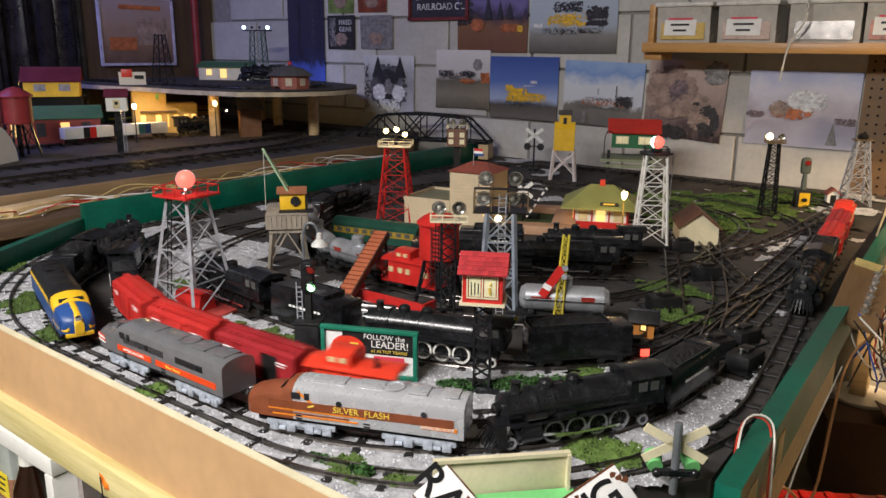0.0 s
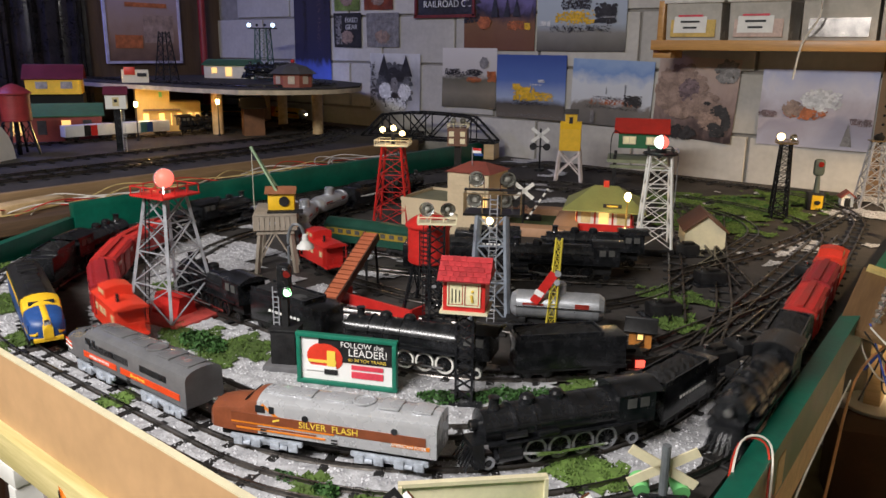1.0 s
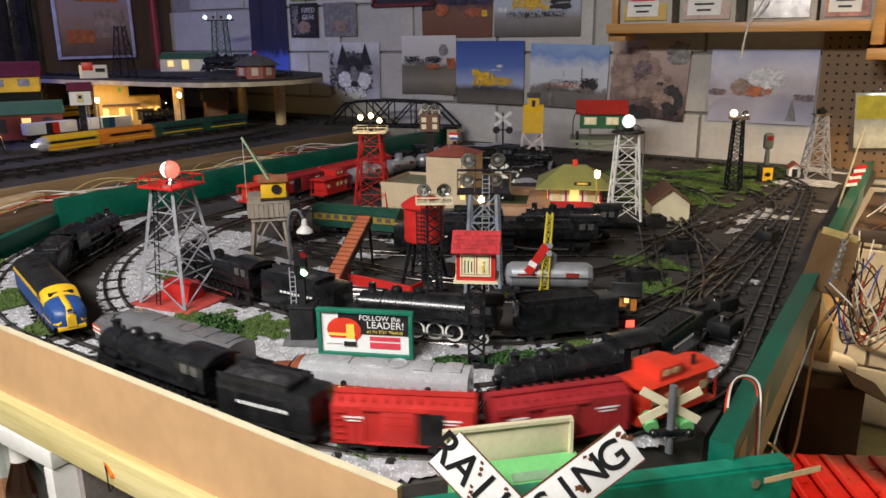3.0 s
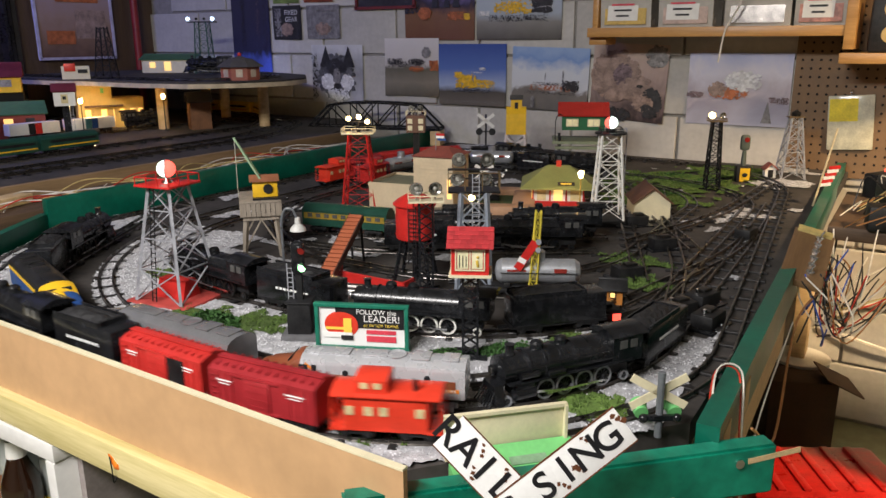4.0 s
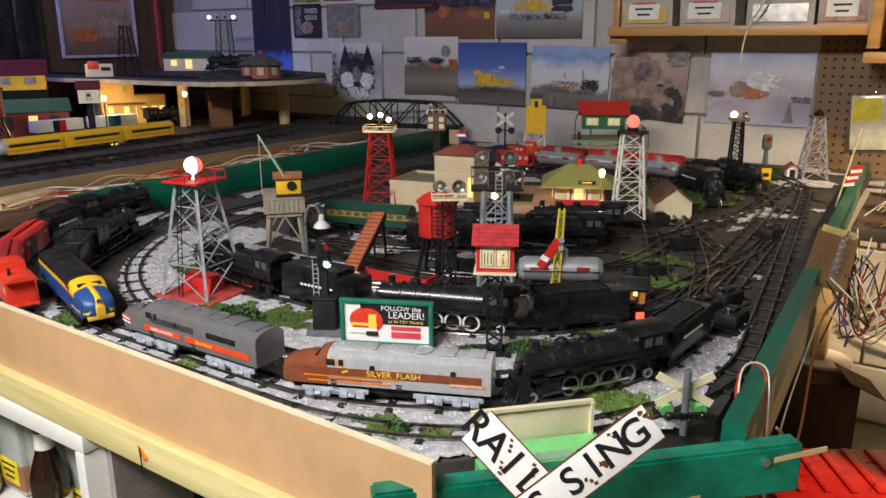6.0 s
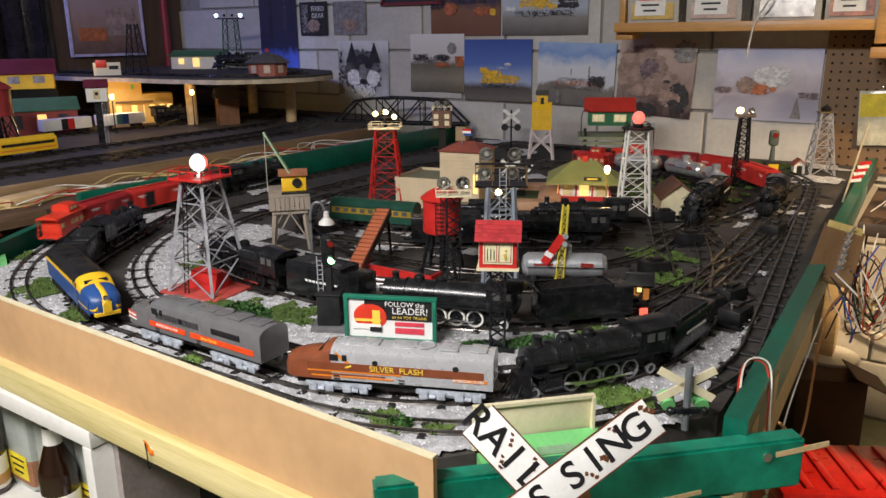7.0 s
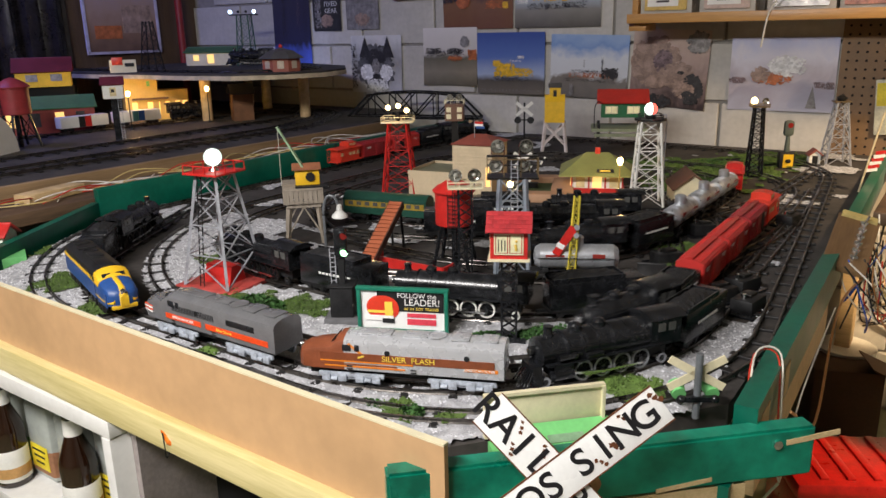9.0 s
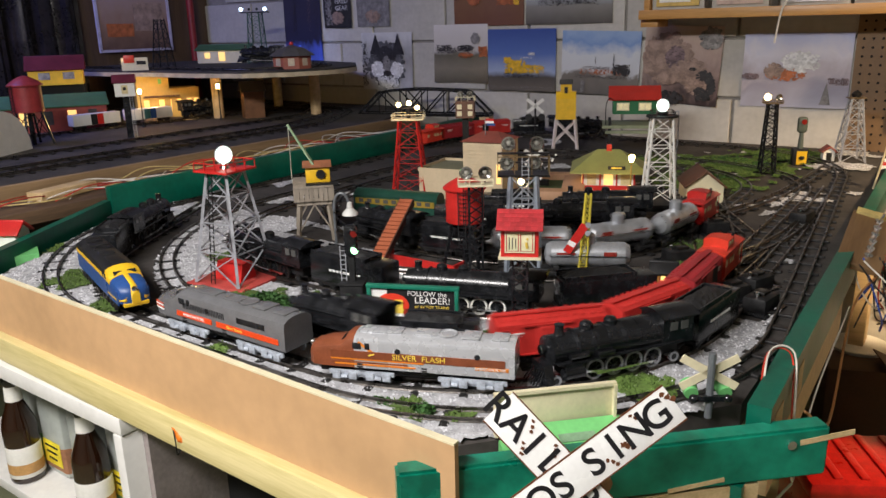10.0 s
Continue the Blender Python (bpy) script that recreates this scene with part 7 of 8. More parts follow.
wire([(0.06, 2.96, 0.46), (0.2, 2.965, 0.56), (0.35, 2.965, 0.75), (0.5, 2.965, 0.92)], 2, 0.003, "red cable down the block wall")
wire([(-0.02, 2.965, 0.42), (0.12, 2.965, 0.5), (0.3, 2.965, 0.58), (0.5, 2.96, 0.66)], 1, 0.004, "white cord on the block wall")
wire([(0.02, 2.6, 0.8), (0.0, 2.7, 0.55), (0.05, 2.8, 0.45), (-0.02, 2.9, 0.38)], 0, 0.003, "black cord hanging behind the table")


def tool_box():
    t_ = thing("tool_box", "red plastic tool box with dark latches on the floor", "tool box", pose(0.07, 2.15, FLOOR_Z, 0, 0, 30))
    b = NB()
    box(b, (0, 0, 0.11), (0.36, 0.22, 0.2), bevel=0.02)
    part("body", b, mat("glossy_red_plastic", (0.55, 0.015, 0.012), 0.3), t_)
    b = NB()
    box(b, (0, 0, 0.225), (0.38, 0.24, 0.05), bevel=0.02)
    part("lid", b, MATS["glossy_red_plastic"], t_)
    for k in range(5):
        b = NB()
        box(b, (-0.12 + 0.06 * k, 0, 0.252), (0.02, 0.2, 0.008), bevel=0.003)
        part("rib", b, MATS["glossy_red_plastic"], t_)
    for y in (-0.06, 0.06):
        b = NB()
        rod(b, (0.19, y, 0.12), (0.22, y, 0.12), 0.022, n=14)
        part("latch", b, BLACKM, t_)
    b = NB()
    box(b, (0, 0, 0.005), (0.34, 0.2, 0.01))
    part("foot", b, BLACKM, t_)


tool_box()
cb = thing("cardboard_box", "dark brown cardboard box with an open flap", "box", pose(-0.05, 2.76, FLOOR_Z, 0, 0, 22))
b = NB()
box(b, (0, 0, 0.12), (0.2, 0.16, 0.24), bevel=0.002)
CARD = mat("dark_cardboard", (0.09, 0.05, 0.03), 0.8, vary=0.15, scale=15)
part("carton", b, CARD, cb)
b = NB()
box(b, (0.1, -0.06, 0.25), (0.12, 0.15, 0.004), ry=25)
part("flap", b, CARD, cb)
b = NB()
lathe(b, [(0.075, 0.06), (0.09, 0.3), (0.093, 0.31), (0.09, 0.312)], (-0.06, 2.88, 0), n=24)
single("bucket", b, WHITE, "white plastic bucket by the block wall", "bucket")
bench = thing("side_bench", "cluttered dark bench top beside the layout", "bench", pose(0, 0, 0))
b = NB()
box(b, (0.42, 2.33, 0.915), (0.78, 0.46, 0.03), bevel=0.002)
part("top", b, wood("dark_bench_timber", (0.1, 0.055, 0.03), (0.15, 0.09, 0.05), 0.6), bench)
for x in (0.36, 0.76):
    for y in (2.14, 2.52):
        b = NB()
        box(b, (x, y, 0.48), (0.05, 0.05, 0.84))
        part("leg", b, PINE, bench)


def power_pack(x, y, rz, s_, label):
    t_ = thing("transformer", label, "transformer", pose(x, y, 0.93, 0, 0, rz), group="transformers")
    b = NB()
    box(b, (0, 0, 0.045 * s_), (0.13 * s_, 0.1 * s_, 0.09 * s_), bevel=0.008 * s_)
    part("case", b, BLACKM, t_)
    b = NB()
    rod(b, (0, -0.01, 0.09 * s_), (0, -0.01, 0.1 * s_), 0.02 * s_, n=16)
    bar(b, (0, -0.01, 0.103 * s_), (0.035 * s_, -0.03, 0.103 * s_), 0.008, 0.008)
    part("lever", b, DARKMETAL, t_)
    b = NB()
    rod(b, (0.04 * s_, 0.02, 0.088 * s_), (0.04 * s_, 0.02, 0.098 * s_), 0.006, n=10)
    part("pilot_light", b, REDGLOW, t_)


power_pack(0.18, 2.3, 20, 1.0, "black transformer with a lever among wires")
power_pack(0.33, 2.2, 40, 1.3, "large black transformer with a lit red lamp")
power_pack(0.14, 2.12, 10, 0.6, "small black switch controller")
power_pack(0.12, 2.52, 60, 0.7, "small dark controller box")
fl = thing("flag", "small striped flag on a gold-tipped stick", "flag", pose(-0.03, 2.36, T, 0, 10, 20))
b = NB()
rod(b, (0, 0, 0), (0, 0, 0.2), 0.0025, n=8)
part("stick", b, mat("pale_stick", (0.6, 0.5, 0.3), 0.5), fl)
for k in range(6):
    b = NB()
    box(b, (0.012 + 0.002 * k, 0, 0.06 + 0.009 * k), (0.026, 0.003, 0.009), ry=-20)
    part("flag_band", b, RED if k % 2 else WHITE, fl)

# ---- the back wall ----
pb = thing("pegboard", "brown perforated hardboard on the wall", "pegboard", kind="structure")
b = NB()
box(b, (0.36, WALL_Y - 0.008, 1.25), (1.1, 0.006, 0.7))
part("board", b, PEG, pb)
b = NB()
for i in range(40):
    for j in range(26):
        rod(b, (-0.17 + 0.0265 * i, WALL_Y - 0.0112, 0.92 + 0.0265 * j), (-0.17 + 0.0265 * i, WALL_Y - 0.0125, 0.92 + 0.0265 * j), 0.0042, n=6)
tagged(part("peg_holes", b, HOLE, pb, smooth=False), kind="stuff")
bag = thing("plastic_bag", "clear bag with a yellow card and dark parts on a hook", "bag", pose(-0.012, WALL_Y - 0.02, 1.075, 0, -4, 0))
b = NB()
box(b, (0, 0, 0), (0.13, 0.012, 0.17), bevel=0.004)
part("pouch", b, mat("glossy_clear_pouch", (0.6, 0.58, 0.45), 0.12), bag)
b = NB()
box(b, (-0.02, -0.007, 0.04), (0.08, 0.001, 0.07))
part("card", b, mat("yellow_label", (0.75, 0.6, 0.03), 0.5), bag)
b = NB()
ball(b, (0.012, -0.006, -0.02), 0.035, 10, 1.2)
bmesh.ops.scale(b, vec=(1, 0.12, 1), verts=b.verts)
part("filling", b, BLACKM, bag)
b = NB()
tube(b, sag([(0, 0.012, 0.1), (0, -0.006, 0.098), (0, -0.008, 0.085)]), 0.002)
part("hook", b, CHROME, bag)


def wall_shelf():
    t_ = thing("wall_shelf", "varnished timber wall shelf with end uprights", "shelf")
    for c, s_, nm in (((-0.42, 2.875, 1.352), (0.8, 0.2, 0.03), "board"), ((-0.80, 2.88, 1.42), (0.02, 0.17, 0.13), "bracket"), ((-0.03, 2.87, 1.45), (0.03, 0.2, 0.3), "upright"), ((0.1, 2.87, 1.275), (0.3, 0.22, 0.03), "lower_board"), ((-0.795, 2.86, 1.325), (0.06, 0.1, 0.025), "cleat")):
        b = NB()
        box(b, c, s_, bevel=0.002)
        part(nm, b, SHELFWOOD, t_)


def bin_box(x, w, label, content, z=1.367, h=0.11, note=True):
    t_ = thing("storage_bin", label, "storage bin", pose(x, 2.87, z), group="plastic bins")
    b = NB()
    prism(b, [(-0.06, 0), (0.06, 0), (0.07, h), (-0.07, h)], -w / 2, w / 2)
    part("tub", b, mat("cloudy_bin_plastic", (0.48, 0.46, 0.41), 0.22, vary=0.15, scale=14), t_)
    b = NB()
    box(b, (0, 0, h + 0.006), (w + 0.016, 0.155, 0.014), bevel=0.004)
    part("lid", b, mat("frosted_lid", (0.62, 0.6, 0.55), 0.4), t_)
    b = NB()
    box(b, (0.0, -0.0655, h * 0.45), (w * 0.82, 0.002, h * 0.72), rx=-4.8)
    part("filling", b, content, t_)
    if note:
        b = NB()
        box(b, (-w * 0.05, -0.0672, h * 0.5), (w * 0.6, 0.001, h * 0.6), rx=-4.8)
        nt_ = part("paper_note", b, WHITE, t_)
        for k in range(3):
            b = NB()
            box(b, (-w * 0.05, -0.0685 - 0.0008 * k, h * (0.66 - 0.16 * k)), (w * (0.45 - 0.1 * k), 0.0006, 0.006), rx=-4.8)
            part("lettering_bar", b, BLACKM if k else mat("red_print", (0.65, 0.05, 0.08), 0.5), nt_)


wall_shelf()
bin_box(-0.70, 0.17, "clear bin of yellow papers with a note", mat("yellow_papers", (0.6, 0.42, 0.12), 0.7))
bin_box(-0.505, 0.17, "clear bin with a written paper note", mat("pinkish_papers", (0.55, 0.42, 0.36), 0.7))
bin_box(-0.29, 0.19, "clear bin of dark foil bits", mat("dark_foil_bits", (0.12, 0.11, 0.1), 0.2, 0.5, vary=0.8, scale=40), note=False)
bin_box(-0.115, 0.14, "clear bin with red marked packets", mat("red_packets", (0.45, 0.2, 0.15), 0.5, vary=0.6, scale=30))
bin_box(-0.30, 0.15, "dark lidded bin stacked on another", mat("dark_parts", (0.04, 0.04, 0.045), 0.4), z=1.5, h=0.08, note=False)
lan = thing("black_lantern", "black box with gold print on the lower shelf", "box", pose(0.07, 2.85, 1.29))
b = NB()
box(b, (0, 0, 0.08), (0.11, 0.1, 0.16), bevel=0.008)
part("case", b, BLACKM, lan)
for z in (0.05, 0.12):
    b = NB()
    rod(b, (0, -0.0505, z), (0, -0.052, z), 0.024, n=16)
    part("gold_mark", b, mat("gold_print", (0.5, 0.35, 0.12), 0.4), lan)
wire([(-0.36, 2.77, 1.6), (-0.33, 2.765, 1.45), (-0.37, 2.77, 1.36), (-0.385, 2.772, 1.26)], 1, 0.003, "white cord hanging over the shelf")


def picture(name, stops, grain=6.0, mix=0.25):
    """A printed sheet: bands of colour from bottom to top, broken up by noise."""
    m = bpy.data.materials.new(name)
    m.use_nodes = True
    nt = m.node_tree
    p = nt.nodes["Principled BSDF"]
    p.inputs["Roughness"].default_value = 0.35
    tc = nt.nodes.new("ShaderNodeTexCoord")
    sep = nt.nodes.new("ShaderNodeSeparateXYZ")
    nt.links.new(tc.outputs["Generated"], sep.inputs[0])
    n = nt.nodes.new("ShaderNodeTexNoise")
    n.inputs["Scale"].default_value, n.inputs["Detail"].default_value = grain, 8
    nt.links.new(tc.outputs["Generated"], n.inputs["Vector"])
    md = nt.nodes.new("ShaderNodeMath")
    md.operation = "MULTIPLY_ADD"
    md.inputs[1].default_value = mix
    nt.links.new(n.outputs["Fac"], md.inputs[0])
    nt.links.new(sep.outputs["Z"], md.inputs[2])
    sub = nt.nodes.new("ShaderNodeMath")
    sub.operation = "SUBTRACT"
    sub.inputs[1].default_value = mix / 2
    nt.links.new(md.outputs[0], sub.inputs[0])
    r = nt.nodes.new("ShaderNodeValToRGB")
    e = r.color_ramp.elements
    while len(e) < len(stops):
        e.new(0.5)
    for el, (pos, col) in zip(e, stops):
        el.position, el.color = pos, (*col, 1)
    nt.links.new(sub.outputs[0], r.inputs[0])
    nt.links.new(r.outputs[0], p.inputs["Base Color"])
    return m


FLECK = random.Random(11)


def flecks(bm, c, w, h, oval):
    """A printed patch with a broken outline, made of overlapping flecks."""
    for k in range(170):
        while True:
            x, z = FLECK.uniform(-0.5, 0.5), FLECK.uniform(-0.5, 0.5)
            if not oval or math.hypot(x, z) < 0.5:
                break
        size = 0.5 * min(w, h) * FLECK.uniform(0.14, 0.34)
        edge = 0.55 + 0.45 * min(1.0, 2.2 * (0.5 - (math.hypot(x, z) if oval else max(abs(x), abs(z)))))
        y = c[1] - 0.00015 * FLECK.random()
        turn = FLECK.uniform(0, 6.28)
        ring_ = []
        for q in range(6):
            a = turn + q * math.pi / 3
            r = size * edge * FLECK.uniform(0.6, 1.0)
            ring_.append(bm.verts.new((c[0] + x * w * 0.92 + r * 1.3 * math.cos(a), y, c[2] + z * h * 0.92 + r * math.sin(a))))
        bm.faces.new(ring_)


def poster(x0, x1, z0, z1, label, sheet, shapes=(), tilt=0.0, frame_mat=None):
    w, h = x1 - x0, z1 - z0
    t_ = thing("poster", label, "poster", pose((x0 + x1) / 2, WALL_Y - 0.0095, (z0 + z1) / 2, 0, tilt, 0), group="photo posters on the wall")
    b = NB()
    g = bmesh.ops.create_grid(b, x_segments=14, y_segments=10, size=0.5)
    for v in g["verts"]:
        bow = 0.004 * math.sin(v.co.x * 5 + w * 40) * max(0, -v.co.y * 2) + 0.003 * (abs(v.co.x * 2) ** 3)
        v.co = Vector((v.co.x * w, -bow, v.co.y * h))
    part("sheet", b, sheet, t_)
    for layer, (kind_, u, v, su, sv, m_) in enumerate(shapes):
        b = NB()
        c = ((u - 0.5) * w, -0.0052 - 0.0002 * layer, (v - 0.5) * h)
        if kind_ != "t":
            flecks(b, c, su * w, sv * h, kind_ == "o")
        else:
            prism(b, [(-0.0006, 0)] * 1 + [(0.0006, 0), (0.0, sv * h)], -su * w / 2, su * w / 2)
            for vv in b.verts:
                vv.co = Vector((vv.co.x * (1 - (vv.co.z / (sv * h))), vv.co.y, vv.co.z)) + Vector(c)
        part("printed_shape", b, m_, t_)
    if frame_mat:
        for c, s_ in (((0, -0.006, h / 2), (w + 0.02, 0.012, 0.012)), ((0, -0.006, -h / 2), (w + 0.02, 0.012, 0.012)), ((-w / 2, -0.006, 0), (0.012, 0.012, h)), ((w / 2, -0.006, 0), (0.012, 0.012, h))):
            b = NB()
            box(b, c, s_)
            part("frame_bar", b, frame_mat, t_)
    return t_


INKD = mat("print_dark", (0.03, 0.028, 0.03), 0.4, vary=0.5, scale=60, island=True, obrand=0.2)
INKG = mat("print_grey", (0.22, 0.21, 0.21), 0.4, vary=0.5, scale=50, island=True, obrand=0.2)
INKW = mat("print_white", (0.7, 0.7, 0.7), 0.4, vary=0.2, scale=60, island=True, obrand=0.2)
INKY = mat("print_yellow", (0.7, 0.42, 0.03), 0.4, vary=0.25, scale=50, island=True, obrand=0.2)
INKR = mat("print_rust", (0.4, 0.12, 0.04), 0.4, vary=0.4, scale=50, island=True, obrand=0.2)
INKB = mat("print_brown", (0.3, 0.21, 0.17), 0.4, vary=0.4, scale=35, island=True, obrand=0.2)
INKP = mat("print_purple_brown", (0.16, 0.11, 0.12), 0.4, vary=0.4, scale=35, island=True)
poster(-2.215, -1.925, 1.06, 1.312, "black and white wolf portrait print", picture("snowy_grey_print", [(0, (0.5, 0.5, 0.52)), (0.5, (0.3, 0.3, 0.31)), (1, (0.62, 0.62, 0.63))], 5, 0.6),
       (("b", 0.06, 0.45, 0.12, 0.85, INKD), ("o", 0.5, 0.45, 0.74, 0.84, mat("print_charcoal", (0.09, 0.09, 0.095), 0.4, vary=0.6, scale=40, island=True)), ("t", 0.29, 0.62, 0.24, 0.36, INKD), ("t", 0.73, 0.62, 0.24, 0.36, INKD), ("o", 0.5, 0.62, 0.42, 0.3, INKD), ("o", 0.32, 0.36, 0.28, 0.3, INKW), ("o", 0.7, 0.36, 0.26, 0.3, INKW), ("o", 0.5, 0.45, 0.16, 0.34, INKG), ("o", 0.5, 0.29, 0.14, 0.11, INKD), ("o", 0.38, 0.55, 0.08, 0.05, INKD), ("o", 0.64, 0.55, 0.08, 0.05, INKD), ("o", 0.5, 0.13, 0.5, 0.24, INKW)))
poster(-1.806, -1.535, 1.10, 1.338, "photo print of a steam train by a field", picture("pale_sky_field_print", [(0, (0.1, 0.09, 0.07)), (0.25, (0.22, 0.2, 0.16)), (0.48, (0.13, 0.12, 0.09)), (0.56, (0.55, 0.52, 0.5)), (1, (0.66, 0.63, 0.62))], 5, 0.16),
       (("b", 0.4, 0.56, 0.8, 0.1, INKD), ("b", 0.2, 0.6, 0.3, 0.12, INKD), ("o", 0.6, 0.6, 0.35, 0.12, INKD), ("o", 0.78, 0.76, 0.17, 0.2, INKG), ("o", 0.6, 0.48, 0.3, 0.1, INKR), ("b", 0.92, 0.54, 0.16, 0.18, INKR)))
poster(-1.535, -1.225, 1.075, 1.315, "photo print of a yellow diesel under blue sky", picture("deep_blue_sky_print", [(0, (0.16, 0.14, 0.12)), (0.22, (0.09, 0.08, 0.07)), (0.32, (0.35, 0.42, 0.6)), (0.6, (0.1, 0.17, 0.45)), (1, (0.05, 0.09, 0.32))], 5, 0.1),
       (("b", 0.42, 0.4, 0.34, 0.24, INKY), ("b", 0.7, 0.36, 0.3, 0.14, INKY), ("b", 0.3, 0.5, 0.12, 0.1, INKY), ("b", 0.5, 0.25, 0.6, 0.08, INKD), ("b", 0.58, 0.54, 0.2, 0.03, INKW), ("b", 0.66, 0.6, 0.1, 0.05, INKW), ("b", 0.5, 0.06, 1.0, 0.05, INKG)))
poster(-1.2, -0.885, 1.07, 1.302, "photo print of a train under a cloudy sky", picture("cloudy_blue_print", [(0, (0.14, 0.13, 0.12)), (0.3, (0.2, 0.18, 0.16)), (0.38, (0.6, 0.62, 0.66)), (0.65, (0.62, 0.65, 0.7)), (0.85, (0.2, 0.32, 0.6)), (1, (0.3, 0.42, 0.65))], 4, 0.5),
       (("b", 0.55, 0.36, 0.66, 0.1, INKR), ("b", 0.55, 0.42, 0.6, 0.06, INKD), ("b", 0.78, 0.4, 0.22, 0.18, INKD), ("b", 0.55, 0.28, 0.8, 0.06, INKD), ("b", 0.68, 0.56, 0.02, 0.18, INKD), ("b", 0.45, 0.54, 0.015, 0.12, INKD), ("b", 0.3, 0.12, 0.06, 0.2, INKG)), 1.5)
poster(-0.872, -0.597, 1.045, 1.315, "warm-toned bear portrait print", picture("pinkish_fur_print", [(0, (0.05, 0.035, 0.035)), (0.25, (0.2, 0.14, 0.13)), (0.6, (0.42, 0.31, 0.27)), (1, (0.55, 0.43, 0.37))], 8, 0.5),
       (("o", 0.32, 0.58, 0.66, 0.7, INKB), ("o", 0.42, 0.6, 0.26, 0.3, INKP), ("o", 0.62, 0.42, 0.5, 0.36, INKB), ("o", 0.82, 0.25, 0.3, 0.42, INKD), ("o", 0.72, 0.24, 0.3, 0.22, INKB), ("o", 0.77, 0.18, 0.16, 0.12, INKD), ("o", 0.66, 0.46, 0.1, 0.05, INKD), ("o", 0.85, 0.85, 0.3, 0.3, INKG), ("o", 0.35, 0.08, 0.5, 0.2, INKD)), 2.5)
poster(-0.523, -0.195, 1.048, 1.284, "snowy photo print with a steaming rust-red train", picture("snow_steam_print", [(0, (0.42, 0.42, 0.52)), (0.3, (0.34, 0.32, 0.4)), (0.45, (0.5, 0.45, 0.5)), (0.7, (0.66, 0.64, 0.72)), (1, (0.42, 0.46, 0.7))], 3, 0.7),
       (("o", 0.42, 0.45, 0.42, 0.2, INKR), ("o", 0.3, 0.5, 0.2, 0.22, INKB), ("o", 0.55, 0.62, 0.4, 0.3, INKW), ("b", 0.9, 0.36, 0.2, 0.1, INKP), ("t", 0.8, 0.05, 0.1, 0.3, INKG), ("o", 0.08, 0.42, 0.2, 0.1, INKP)))
poster(-1.7, -1.368, 1.33, 1.66, "dusk photo print of a train in pine woods", picture("violet_dusk_print", [(0, (0.16, 0.07, 0.04)), (0.3, (0.2, 0.1, 0.05)), (0.42, (0.04, 0.03, 0.04)), (0.55, (0.16, 0.13, 0.3)), (1, (0.12, 0.11, 0.34))], 6, 0.3),
       (("b", 0.75, 0.28, 0.26, 0.1, INKR), ("b", 0.9, 0.27, 0.08, 0.08, INKY), ("o", 0.3, 0.32, 0.2, 0.16, INKR), ("t", 0.45, 0.38, 0.1, 0.32, INKD), ("t", 0.62, 0.38, 0.09, 0.22, INKD), ("t", 0.75, 0.38, 0.1, 0.2, INKD), ("b", 0.12, 0.65, 0.22, 0.7, INKD)))
poster(-1.36, -1.0, 1.33, 1.66, "photo print of a yellow and black switcher engine", picture("grey_blue_yard_print", [(0, (0.1, 0.09, 0.08)), (0.2, (0.25, 0.24, 0.22)), (0.3, (0.4, 0.45, 0.52)), (1, (0.46, 0.54, 0.66))], 4, 0.1),
       (("b", 0.45, 0.36, 0.5, 0.15, INKY), ("b", 0.78, 0.4, 0.24, 0.22, INKD), ("b", 0.45, 0.5, 0.36, 0.12, INKD), ("b", 0.5, 0.24, 0.75, 0.08, INKD), ("b", 0.82, 0.36, 0.2, 0.02, INKW), ("b", 0.1, 0.3, 0.14, 0.06, INKW)))
sg = poster(-1.946, -1.65, 1.462, 1.7, "dark framed railroad company sign with cream script", INKD, (), 0, mat("dark_red_frame", (0.15, 0.02, 0.015), 0.5))
words("lettering", "RAILROAD CO.", 0.038, INKW, sg, pose(0.02, -0.006, -0.072, 90, 0, 0), depth=0.0004)
for k, (u, w_) in enumerate(((-0.09, 0.05), (-0.02, 0.06), (0.05, 0.07))):
    b = NB()
    box(b, (u, -0.006, -0.03 + 0.006 * k), (w_, 0.001, 0.02), ry=-8)
    part("script_bar", b, INKW, sg)
for x0, x1, z0, z1, lab, m_, txt in ((-2.44, -2.268, 1.335, 1.485, "dark beer advertisement with white lettering", INKD, "FIXED\nGEAR"), (-2.235, -2.045, 1.338, 1.482, "grey-brown beer advertisement print", INKG, ""), (-2.435, -2.275, 1.495, 1.66, "green and orange advertisement print", mat("print_green", (0.16, 0.22, 0.06), 0.4, vary=0.6, scale=20), ""), (-2.25, -2.08, 1.495, 1.66, "red-brown printed advertisement card", mat("print_red_brown", (0.2, 0.05, 0.02), 0.4, vary=0.6, scale=20), "")):
    pp = poster(x0, x1, z0, z1, lab, m_, (("o", 0.5, 0.3, 0.5, 0.4, INKB), ("b", 0.2 if txt else 0.5, 0.5 if txt else 0.85, 0.25 if txt else 0.9, 0.9 if txt else 0.12, INKG)))
    if txt:
        words("lettering", txt, 0.03, INKW, pp, pose(0.03, -0.007, 0.028, 90, 0, 0), depth=0.0004)
poster(-2.706, -2.462, 1.165, 1.75, "dark forest print with a glowing blue foot", picture("dark_forest_print", [(0, (0.1, 0.16, 0.6)), (0.14, (0.08, 0.12, 0.5)), (0.2, (0.03, 0.03, 0.07)), (1, (0.05, 0.045, 0.07))], 9, 0.12),
       (("b", 0.3, 0.6, 0.12, 0.8, INKD), ("b", 0.7, 0.62, 0.1, 0.76, INKP), ("b", 0.88, 0.6, 0.1, 0.8, INKD)))

